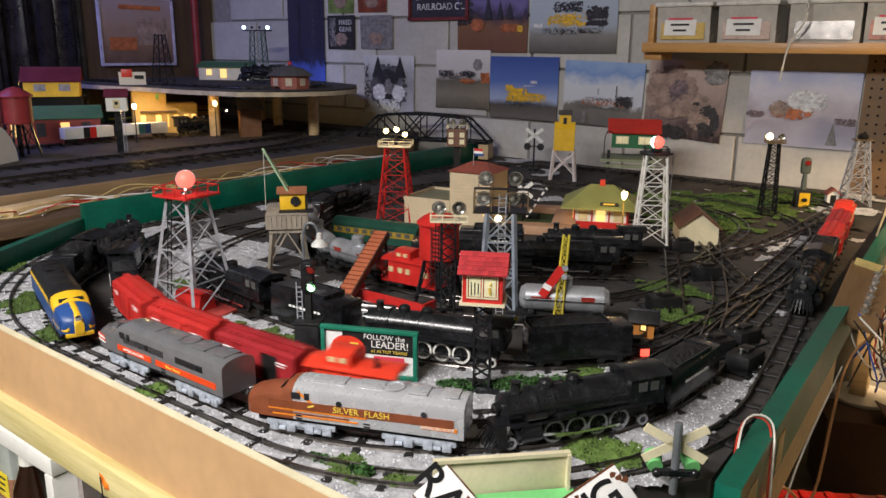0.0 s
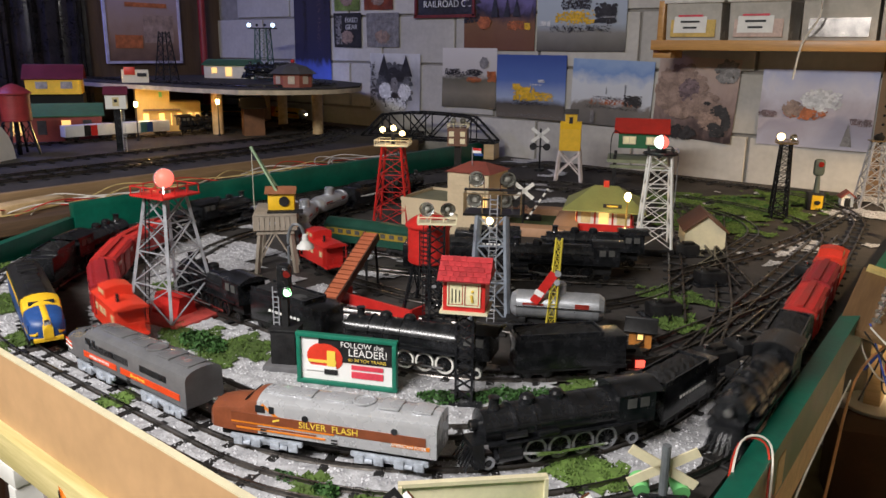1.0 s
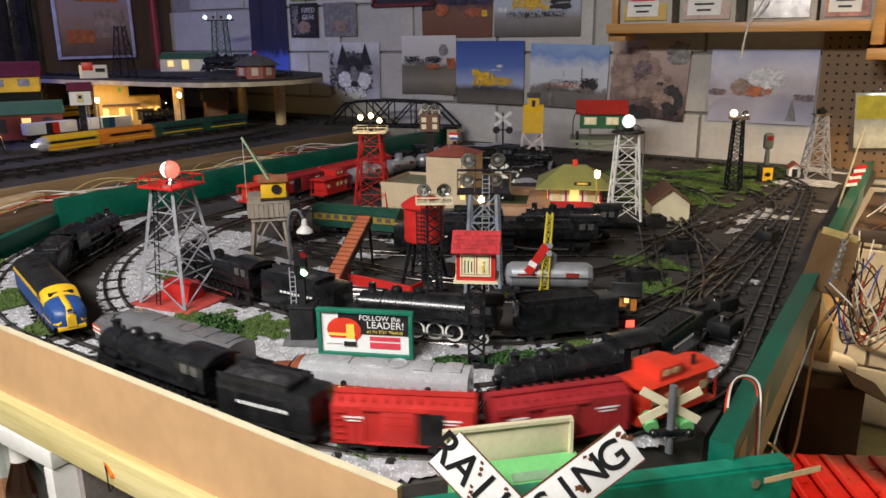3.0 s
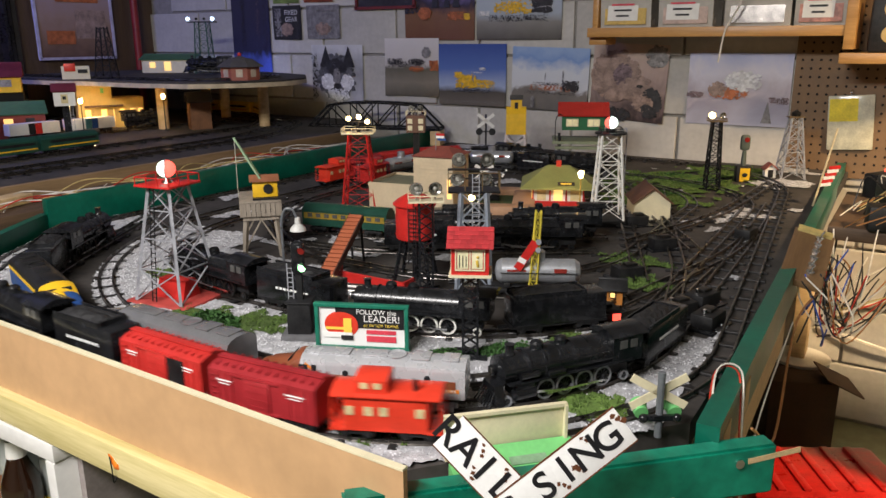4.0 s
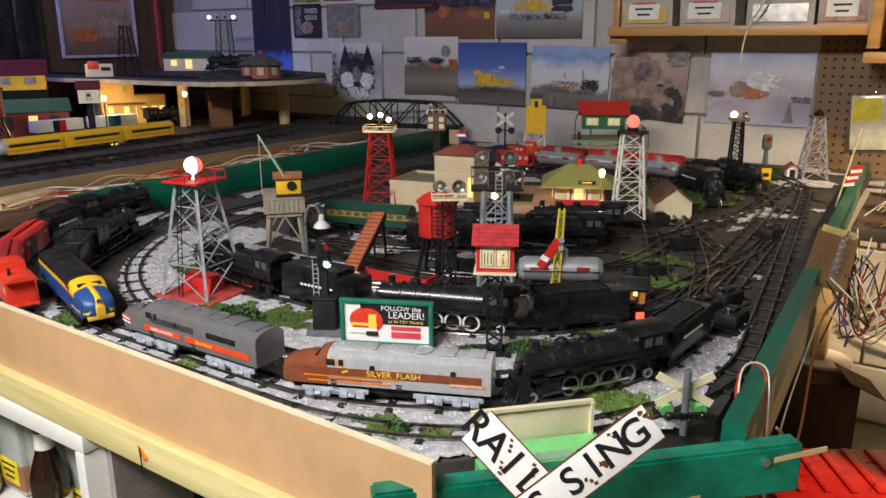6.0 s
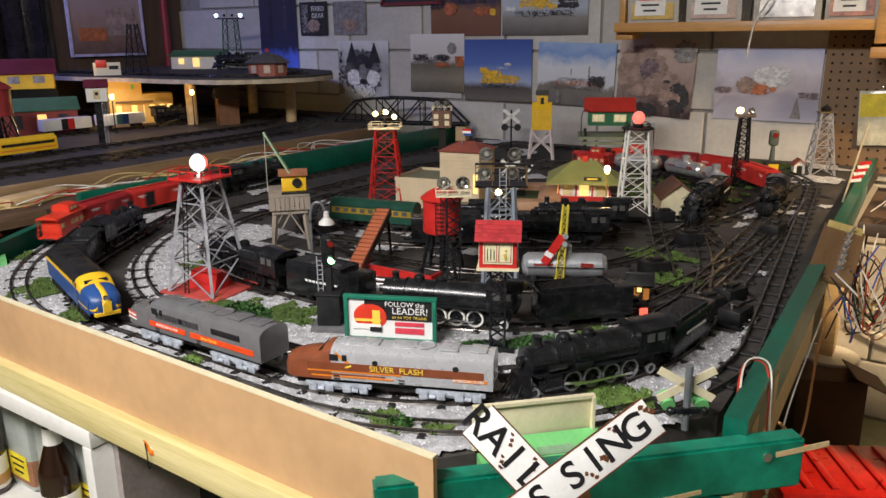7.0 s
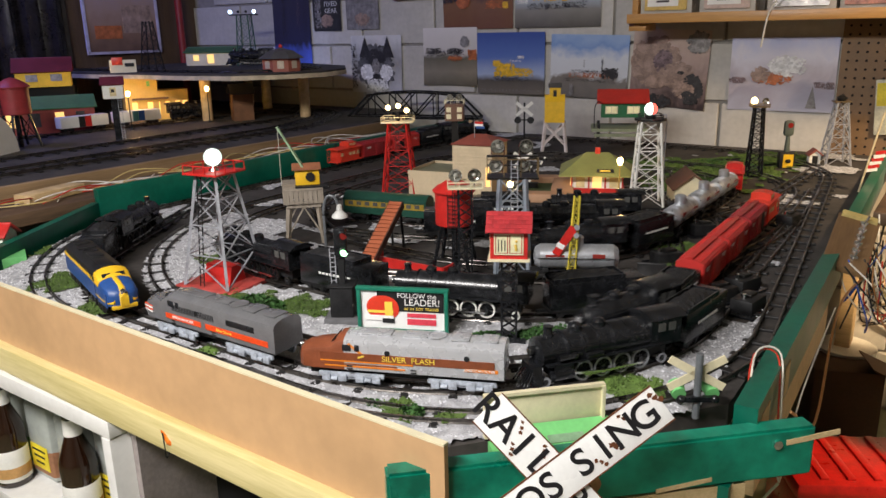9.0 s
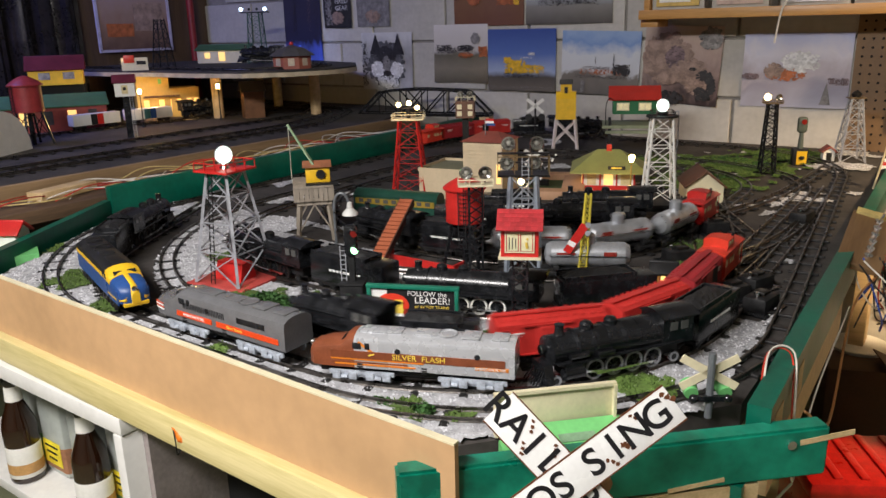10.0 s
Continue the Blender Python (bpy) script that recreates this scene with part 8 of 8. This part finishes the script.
# left wall: curtain, framed print, pole
def curtain():
    b = NB()
    n = 90
    rows = [[b.verts.new((-3.27 + 0.018 * math.sin(k * 0.9) + 0.008 * math.sin(k * 2.3), 0.9 + 1.36 * k / n, z)) for k in range(n + 1)] for z in (0.9, 1.6, 2.25)]
    for a, c in zip(rows, rows[1:]):
        for k in range(n):
            b.faces.new((a[k], a[k + 1], c[k + 1], c[k]))
    bmesh.ops.solidify(b, geom=b.faces, thickness=0.004)
    single("curtain", b, mat("glossy_dark_film", (0.03, 0.026, 0.03), 0.2, vary=0.5, scale=12, bump=0.6, spec=0.8), "glossy dark draped film on the wall", "curtain")


curtain()
fp = thing("framed_print", "sepia train print in a pale lilac frame", "picture", pose(-3.295, 2.54, 1.41, 0, 0, 90))
b = NB()
box(b, (0, -0.004, 0), (0.39, 0.008, 0.32))
part("print", b, picture("sepia_print", [(0, (0.12, 0.07, 0.05)), (0.35, (0.28, 0.17, 0.12)), (0.6, (0.36, 0.25, 0.2)), (1, (0.4, 0.3, 0.32))], 6, 0.4), fp)
for c, s_ in (((0, -0.008, 0.155), (0.4, 0.012, 0.012)), ((0, -0.008, -0.155), (0.4, 0.012, 0.012)), ((-0.195, -0.008, 0), (0.012, 0.012, 0.31)), ((0.195, -0.008, 0), (0.012, 0.012, 0.31))):
    b = NB()
    box(b, c, s_)
    part("frame_bar", b, mat("lilac_frame", (0.5, 0.47, 0.6), 0.4), fp)
for c, s_, m_ in (((0.08, -0.0095, 0.0), (0.16, 0.002, 0.13), INKB), ((-0.08, -0.0095, -0.06), (0.14, 0.002, 0.06), INKR), ((0.02, -0.0095, 0.11), (0.22, 0.002, 0.02), INKR)):
    b = NB()
    box(b, c, s_)
    part("printed_shape", b, m_, fp)
b = NB()
rod(b, (-3.27, 2.86, 1.0), (-3.27, 2.86, 2.28), 0.018, n=12)
single("wall_pipe", b, mat("dark_red_pipe", (0.25, 0.02, 0.02), 0.5), "dark red pipe in the room's corner", "pipe", kind="structure")
area_lamp("blue_strip_light", (-2.75, 1.05, 2.2), (-3.3, 1.7, 1.4), 0.3, 0.3, 14.0, (0.25, 0.3, 1.0))

# ---- the side table ----
ST = 0.99
b = NB()
box(b, (-1.60, 1.75, 0.945), (0.16, 1.75, 0.03), bevel=0.002)
single("wiring_shelf", b, wood("rough_brown_timber", (0.07, 0.04, 0.02), (0.14, 0.08, 0.04), 0.8, axis=1), "rough brown timber ledge with loose wires", "ledge", kind="structure")
b = NB()
box(b, (-1.715, 1.75, 0.965), (0.02, 1.9, 0.05), bevel=0.002)
single("table_edge", b, wood("plywood_edge", (0.24, 0.15, 0.07), (0.32, 0.21, 0.11), 0.7, axis=1), "plywood edge of the second table", "board", kind="structure")
for k in range(34):
    y0 = rw.uniform(0.9, 2.2)
    wire([(rw.uniform(-1.68, -1.52), y0, 0.963), (rw.uniform(-1.68, -1.52), y0 + 0.1, 0.968 + rw.uniform(0, 0.02)), (rw.uniform(-1.68, -1.52), y0 + 0.25, 0.963), (rw.uniform(-1.68, -1.52), y0 + 0.4, 0.964)], rw.choice((1, 1, 2, 5)), 0.0016)
b = NB()
box(b, (-1.62, 1.18, 0.972), (0.05, 0.16, 0.022), rz=12, bevel=0.001)
single("timber_offcut", b, PINE, "pale timber offcut with a row of terminals", "offcut")

WEST = Line([(-2.05, -0.9, 0), (-2.13, 1.9, 0.8), (-2.13, 2.5, 0.3), (-2.4, 2.86, 0.2), (-3.12, 2.88, 0.25), (-3.12, 0.2, 0)], closed=False)
WEST2 = Line([(-1.84, 0.6, 0), (-1.84, 2.3, 0.5), (-2.1, 2.78, 0.3), (-2.9, 2.82, 0)], closed=False)
WEST3 = Line([(-1.93, 0.6, 0), (-1.93, 2.2, 0.5), (-2.1, 2.66, 0.2), (-2.5, 2.7, 0)], closed=False)
for ln in (WEST, WEST2, WEST3):
    track("side_track", ln, 0, ln.length, ST, "black track on the second table")


def shed(m, w, d, h, wall, roof, label, rise=0.03, name="house", windows=(), flat=False):
    t_ = thing(name, label, "house", m)
    b = NB()
    if flat:
        box(b, (0, 0, h / 2), (w, d, h))
    else:
        prism(b, [(-d / 2, 0), (d / 2, 0), (d / 2, h), (0, h + rise), (-d / 2, h)], -w / 2, w / 2)
    part("wall", b, wall, t_)
    if flat:
        b = NB()
        box(b, (0, 0, h + 0.002), (w + 0.01, d + 0.01, 0.005))
        part("roof", b, roof, t_)
    else:
        for sgn in (-1, 1):
            b = NB()
            box(b, (0, 0, 0), (w + 0.02, math.hypot(d / 2, rise) + 0.012, 0.004))
            bmesh.ops.transform(b, matrix=pose(0, sgn * (d / 4 + 0.003), h + rise / 2 + 0.001, -sgn * math.degrees(math.atan2(rise, d / 2)), 0, 0), verts=b.verts)
            part("roof_slope", b, roof, t_)
    for x, z, ww, hh, m_ in windows:
        b = NB()
        box(b, (x, -d / 2 - 0.001, z), (ww, 0.003, hh))
        part("window", b, m_, t_)
    return t_


PALEW = mat("pale_window", (0.65, 0.55, 0.3), 0.3)
DARKR = mat("maroon_roof", (0.12, 0.015, 0.02), 0.5)
BUFF = mat("buff_yellow_wall", (0.62, 0.42, 0.14), 0.5, vary=0.1)
# water tower, freight station, hut tower, store, flat cars
SIZE[0] = 1.3
water_tank(pose(-2.36, 1.5, ST, 0, 0, 0), "dark red water tank on thin black legs", tankmat=mat("dull_red_tank", (0.28, 0.03, 0.03), 0.45))
SIZE[0] = 1.0
st = shed(pose(-2.74, 1.76, ST, 0, 0, 62), 0.4, 0.2, 0.09, mat("dark_red_lattice", (0.25, 0.04, 0.03), 0.5), mat("green_station_roof", (0.06, 0.15, 0.07), 0.5), "low red freight station with a green roof", 0.035, "station", [(x, 0.05, 0.03, 0.05, LITWIN if k % 2 else INKD) for k, x in enumerate((-0.15, -0.08, 0.0, 0.08, 0.15))])
ys = shed(pose(-2.72, 2.2, ST, 0, 0, 62), 0.13, 0.12, 0.195, BUFF, BUFF, "tall buff false-front store with lit windows", 0, "store", [(-0.03, 0.05, 0.02, 0.05, LITWIN), (0.03, 0.05, 0.02, 0.05, LITWIN), (0.03, 0.15, 0.012, 0.02, LIMEGREEN)], True)
b = NB()
box(b, (0.11, 0.0, 0.06), (0.15, 0.11, 0.12))
part("wing", b, BUFF, ys)
for x in (0.06, 0.1, 0.14, 0.17):
    b = NB()
    box(b, (x, -0.057, 0.05), (0.018, 0.003, 0.05))
    part("window", b, LITWIN, ys)
b = NB()
box(b, (0.03, -0.08, 0.09), (0.14, 0.05, 0.005), rx=-8)
part("porch_roof", b, BRR, ys)
bulb_lamp("store_light", (-2.55, 2.06, ST + 0.1), 1.0, (1.0, 0.62, 0.22))
hm = thing("watchman_tower", "white hut with maroon roof on a dark mast", "tower", pose(-2.225, 1.765, ST, 0, 0, 55))
b = NB()
box(b, (0, 0, 0.07), (0.022, 0.022, 0.14))
part("mast", b, BLACK, hm)
ladder(hm, 0.016, -0.012, 0.0, 0.14, 0.01, TINGREY)
b = NB()
prism(b, [(-0.028, 0.14), (0.028, 0.14), (0.028, 0.185), (0, 0.205), (-0.028, 0.185)], -0.032, 0.032)
part("hut", b, WHITE, hm)
for sgn in (-1, 1):
    b = NB()
    box(b, (0, 0, 0), (0.075, 0.042, 0.003))
    bmesh.ops.transform(b, matrix=pose(0, sgn * 0.016, 0.198, -sgn * 36, 0, 0), verts=b.verts)
    part("roof_slope", b, DARKR, hm)
b = NB()
box(b, (0, -0.029, 0.163), (0.02, 0.002, 0.028))
part("door", b, mat("pale_window", (0.65, 0.55, 0.3), 0.3), hm)
b = NB()
box(b, (0, -0.0305, 0.166), (0.01, 0.002, 0.01))
part("pane", b, BLACKM, hm)


def flat_box(s_, door, label):
    car = thing("stock_car", label, "boxcar", WEST_LOCAL.ride(s_, 0.12, ST + 0.0095), group="white cars on the second table")
    b = NB()
    box(b, (0, 0, 0.034), (0.18, 0.044, 0.04), bevel=0.001)
    part("body", b, WHITE, car)
    for k, m_ in enumerate(door):
        b = NB()
        box(b, (-0.012 + 0.024 * k, -0.0225, 0.034), (0.023, 0.002, 0.038))
        part("door_panel", b, m_, car)
        b = NB()
        box(b, (-0.012 + 0.024 * k, 0.0225, 0.034), (0.023, 0.002, 0.038))
        part("door_panel", b, m_, car)
    for x in (-0.06, 0.06):
        truck(car, x)


WEST_LOCAL = Line([(-2.56, 1.0, 0), (-2.53, 1.9, 2.0), (-2.4, 2.6, 0)], closed=False)
track("side_track", WEST_LOCAL, 0, WEST_LOCAL.length, ST, "black siding on the second table")
flat_box(0.82, (BLACKM, RED), "white stock car with black and red door")
flat_box(1.03, (mat("teal_door", (0.05, 0.16, 0.17), 0.5), BLUE), "white stock car with a teal door")
se = steam_engine("dark old-time engine in front of the store", L=0.15, drivers=2)
se.matrix_basis = WEST_LOCAL.ride(1.24, 0.08, ST + 0.0095)
street_lamp(-2.44, 1.96, 0.12, ST, "lit street lamp before the buff store", BLACKM)
street_lamp(-2.36, 2.26, 0.12, ST, "lit street lamp before the brown shack", BLACKM)
shed(pose(-2.3, 2.38, ST, 0, 0, 60), 0.08, 0.07, 0.11, mat("brown_shack_wall", (0.2, 0.09, 0.04), 0.6), mat("dark_grey_roof", (0.08, 0.075, 0.07), 0.6), "brown timber shack with grey roof", 0.03)
b = NB()
prism(b, [(0.13 * math.cos(a), 0.13 * math.sin(a)) for a in np.linspace(0, math.pi, 12)], -0.12, 0.12)
tn = single("tunnel_portal", b, WHITE, "white rounded tunnel mound with red lit end", "tunnel")
tn.matrix_basis = pose(-2.32, 1.28, ST, 0, 0, 30)

# upper deck
DZ = 1.19
dk = thing("upper_deck", "raised curved deck with pale edge on dowel posts", "shelf", pose(0, 0, 0))
outline = [(-3.28, 2.05), (-2.75, 2.05), (-2.55, 2.08), (-2.3, 2.08), (-2.05, 2.12), (-1.92, 2.25), (-1.87, 2.42), (-1.92, 2.6), (-2.1, 2.8), (-2.5, 2.96), (-3.28, 2.96)]
b = NB()
slab(b, outline, DZ - 0.006, DZ)
part("top", b, GROUND, dk)
b = NB()
slab(b, [(x + 0.004 * (1 if x > -3 else 0), y) for x, y in outline], DZ - 0.022, DZ - 0.006)
part("edge", b, mat("pale_plywood", (0.5, 0.42, 0.3), 0.6), dk)
for x, y in ((-2.55, 2.75), (-2.14, 2.58), (-2.42, 2.3), (-2.75, 2.82), (-2.95, 2.3)):
    b = NB()
    rod(b, (x, y, ST), (x, y, DZ - 0.022), 0.022, n=14)
    part("post", b, PINE, dk)
UP = Line([(-3.15, 2.16, 0), (-2.6, 2.16, 0.4), (-2.0, 2.2, 0.2), (-2.0, 2.55, 0.2), (-2.5, 2.85, 0.3), (-3.2, 2.85, 0)], closed=False)
track("deck_track", UP, 0, UP.length, DZ, "black track round the raised deck")
shed(pose(-2.82, 1.86, 1.15, 0, 0, 58), 0.19, 0.14, 0.058, YELLOW, DARKR, "bright yellow house with a maroon roof", 0.045, "house", [(-0.04, 0.034, 0.04, 0.026, INKG), (0.045, 0.034, 0.04, 0.026, INKG)])
b = NB()
box(b, (-2.84, 1.87, 1.07), (0.2, 0.15, 0.158), rz=58)
single("plinth", b, mat("dull_black", (0.008, 0.008, 0.009), 0.95), "dark cloth-covered plinth under the yellow house", "plinth")
sbb = thing("billboard", "small cream billboard with red print on the deck", "billboard", pose(-2.66, 2.1, DZ, 0, 0, 55))
b = NB()
box(b, (0, 0, 0.025), (0.1, 0.006, 0.05))
part("panel", b, CREAM, sbb)
b = NB()
box(b, (-0.02, -0.004, 0.045), (0.04, 0.002, 0.03), bevel=0.0008)
part("printed_shape", b, CABRED, sbb)
b = NB()
box(b, (0.025, -0.004, 0.03), (0.035, 0.002, 0.014))
part("lettering_bar", b, BLACKM, sbb)
shed(pose(-2.85, 2.72, DZ, 0, 0, 30), 0.24, 0.12, 0.06, CREAM, mat("green_station_roof", (0.06, 0.15, 0.07), 0.5), "cream house with green roof and red base, lit window", 0.02, "house", [(-0.07, 0.035, 0.025, 0.025, LITWIN), (0.0, 0.03, 0.03, 0.04, LITWIN)])
rh = thing("round_house", "small brick-red octagonal house with dark roof", "house", pose(-2.03, 2.36, DZ, 0, 0, 20))
b = NB()
lathe(b, [(0.075, 0), (0.075, 0.05)], n=8)
part("wall", b, mat("brick_red_card", (0.3, 0.09, 0.06), 0.6), rh, smooth=False)
b = NB()
lathe(b, [(0.092, 0.048), (0.05, 0.075), (0.02, 0.082), (0.004, 0.088)], n=8)
part("roof", b, mat("dark_grey_roof", (0.08, 0.075, 0.07), 0.6), rh, smooth=False)
for k in range(8):
    a = math.pi / 8 + k * math.pi / 4
    b = NB()
    box(b, (0.0695 * math.cos(a), 0.0695 * math.sin(a), 0.026), (0.003, 0.024, 0.028), rz=math.degrees(a))
    part("window", b, mat("pale_stone", (0.5, 0.42, 0.33), 0.5), rh)
b = NB()
ball(b, (0, 0, 0.092), 0.008, 10)
part("finial", b, RED, rh)
se = steam_engine("dark steam engine on the raised deck", L=0.19)
se.matrix_basis = pose(-2.42, 2.55, DZ + 0.0095, 0, 0, 210)
ft = thing("floodlight_tower", "green lattice tower with blue-white floodlights", "tower", pose(-2.58, 2.68, DZ, 0, 0, 28))
lattice(ft, 0, 0.22, 0.07, 0.05, mat("dull_green_tin", (0.05, 0.12, 0.08), 0.5), bays=5, leg=0.004, brace=0.0025)
b = NB()
box(b, (0, 0, 0.222), (0.12, 0.04, 0.005))
part("crossbar", b, BLACKM, ft)
for x in (-0.055, -0.018, 0.018, 0.055):
    b = NB()
    ball(b, (x, -0.02, 0.235), 0.009 if abs(x) > 0.04 else 0.006, 10)
    part("lamp", b, glow("blue_white_lamp", (0.55, 0.75, 1.0), 4.0) if abs(x) > 0.04 else BLACKM, ft)
lt = thing("lattice_tower", "dark lattice tower before the framed print", "tower", pose(-2.75, 2.3, DZ, 0, 0, 28))
lattice(lt, 0, 0.2, 0.07, 0.03, BLACKM, bays=5, leg=0.004, brace=0.0025)
bulb_lamp("blue_floodlight", (-2.5, 2.85, DZ + 0.05), 0.25, (0.3, 0.45, 1.0))


def truss_bridge():
    t_ = thing("truss_bridge", "black girder truss bridge between the two tables", "bridge", pose(-1.71, 2.77, 0.99, 0, 0, 17))
    L, H = 0.56, 0.1
    for y in (-0.035, 0.035):
        n = 7
        xs = np.linspace(-L / 2, L / 2, n)
        top = [(x, y, H * (1 - 0.25 * (2 * x / L) ** 2)) for x in xs[1:-1]]
        bot = [(x, y, 0.0) for x in xs]
        for a, c in zip(bot, bot[1:]):
            b = NB()
            bar(b, a, c, 0.006, 0.01)
            part("lower_chord", b, BLACK, t_)
        for a, c in zip([bot[0], *top], [*top, bot[-1]]):
            b = NB()
            bar(b, a, c, 0.006, 0.008)
            part("upper_chord", b, BLACK, t_)
        for k, p in enumerate(top):
            b = NB()
            bar(b, p, bot[k + 1], 0.004, 0.004)
            part("hanger", b, BLACK, t_)
            b = NB()
            bar(b, p, bot[k + 2] if k < 2 else bot[k], 0.004, 0.005)
            part("diagonal", b, BLACK, t_)
    b = NB()
    box(b, (0, 0, -0.004), (L, 0.07, 0.006))
    part("deck", b, BLACKM, t_)
    for x in (-L / 2 + 0.02, L / 2 - 0.02):
        b = NB()
        box(b, (x, 0, -0.035), (0.04, 0.07, 0.058))
        part("pier", b, PINE, t_)


truss_bridge()


def yellow_unit(label, nose, body):
    car = thing("streamliner_car", label, "train car", group="yellow streamliner")
    L = 0.2
    b = NB()
    prism(b, shell(L, 0.042, 0.01, 0.044, 0.012), -L / 2, L / 2 - (0.03 if nose else 0))
    part("body", b, body, car)
    if nose:
        b = NB()
        ball(b, (0, 0, 0), 0.5, 14)
        bmesh.ops.transform(b, matrix=Matrix.Translation((L / 2 - 0.032, 0, 0.03)) @ Matrix.Diagonal((0.075, 0.042, 0.046, 1)), verts=b.verts)
        part("nose", b, SILVER, car)
        b = NB()
        ball(b, (L / 2 + 0.004, 0, 0.03), 0.005, 8)
        part("headlight", b, BULBW, car)
    for y in (-1, 1):
        b = NB()
        box(b, (-0.01, y * 0.0213, 0.035), (L * 0.8, 0.0012, 0.008))
        part("window_band", b, BLACKM, car)
        b = NB()
        box(b, (-0.01, y * 0.0213, 0.02), (L * 0.85, 0.0012, 0.004))
        part("stripe", b, ORANGE if body is YELLOW else YELLOW, car)
    for x in (-0.065, 0.06):
        truck(car, x)
    return car


DGC = mat("coach_green", (0.02, 0.09, 0.06), 0.4)


class OpenRun:
    """A train on an open line, run by its nose's distance from the line's far end."""

    def __init__(self, line, z, cars, rows):
        self.line, self.z, self.cars, self.rows = line, z, cars, rows

    def run(self):
        for i, (ob, length, gap) in enumerate(self.cars):
            rows = []
            for k in range(51):
                t = round(0.2 * k, 1)
                s = np.interp(t, [r[0] for r in self.rows], [r[1] for r in self.rows])
                p = self.line.length - (s - length * (i + 0.5))
                p = min(max(p, 0.12), self.line.length - 0.12)
                rows.append((t, self.line.ride(p, gap, self.z) @ pose(0, 0, 0, 0, 0, 180)))
            walk(ob, rows)


def along(line, rows):
    return [(t, line.length - line.place_of(x, y)) for t, x, y in rows]


TRAINS.append(OpenRun(WEST, ST + 0.0095, [(yellow_unit("silver-nosed yellow streamliner engine", True, YELLOW), 0.21, 0.12), (yellow_unit("orange-yellow streamliner coach with dark windows", False, ORANGE), 0.21, 0.12), (yellow_unit("dark green passenger coach with windows", False, DGC), 0.21, 0.12), (yellow_unit("dark green passenger coach with windows", False, DGC), 0.21, 0.12)],
    along(WEST, [(0, -3.05, 2.87), (1.2, -2.42, 2.84), (2, -2.13, 2.166), (2.4, -2.13, 1.915), (2.8, -2.12, 1.66), (3.2, -2.11, 1.4), (5.0, -2.08, 0.4), (10, -2.05, -0.78)])))
TRAINS.append(OpenRun(WEST, ST + 0.0095, [(yellow_unit("silver-nosed yellow streamliner engine", True, YELLOW), 0.21, 0.12), (yellow_unit("yellow streamliner coach with dark windows", False, YELLOW), 0.21, 0.12), (yellow_unit("yellow streamliner coach with dark windows", False, YELLOW), 0.21, 0.12)],
    along(WEST, [(0, -3.12, 1.7), (3.4, -3.0, 2.86), (4.5, -2.13, 2.2), (5, -2.13, 1.92), (5.5, -2.12, 1.64), (6.8, -2.1, 0.95), (10, -2.06, 0.3)])))


def motions():
    for tr in TRAINS:
        tr.run()
    for (ob, place), (start, rate) in zip(BEACONS, ((-39, 20), (-2, 45))):
        walk(ob, [(t / 2, pose(*place, 0, 0, start + rate * t / 2)) for t in range(21)])


block_wall()
motions()
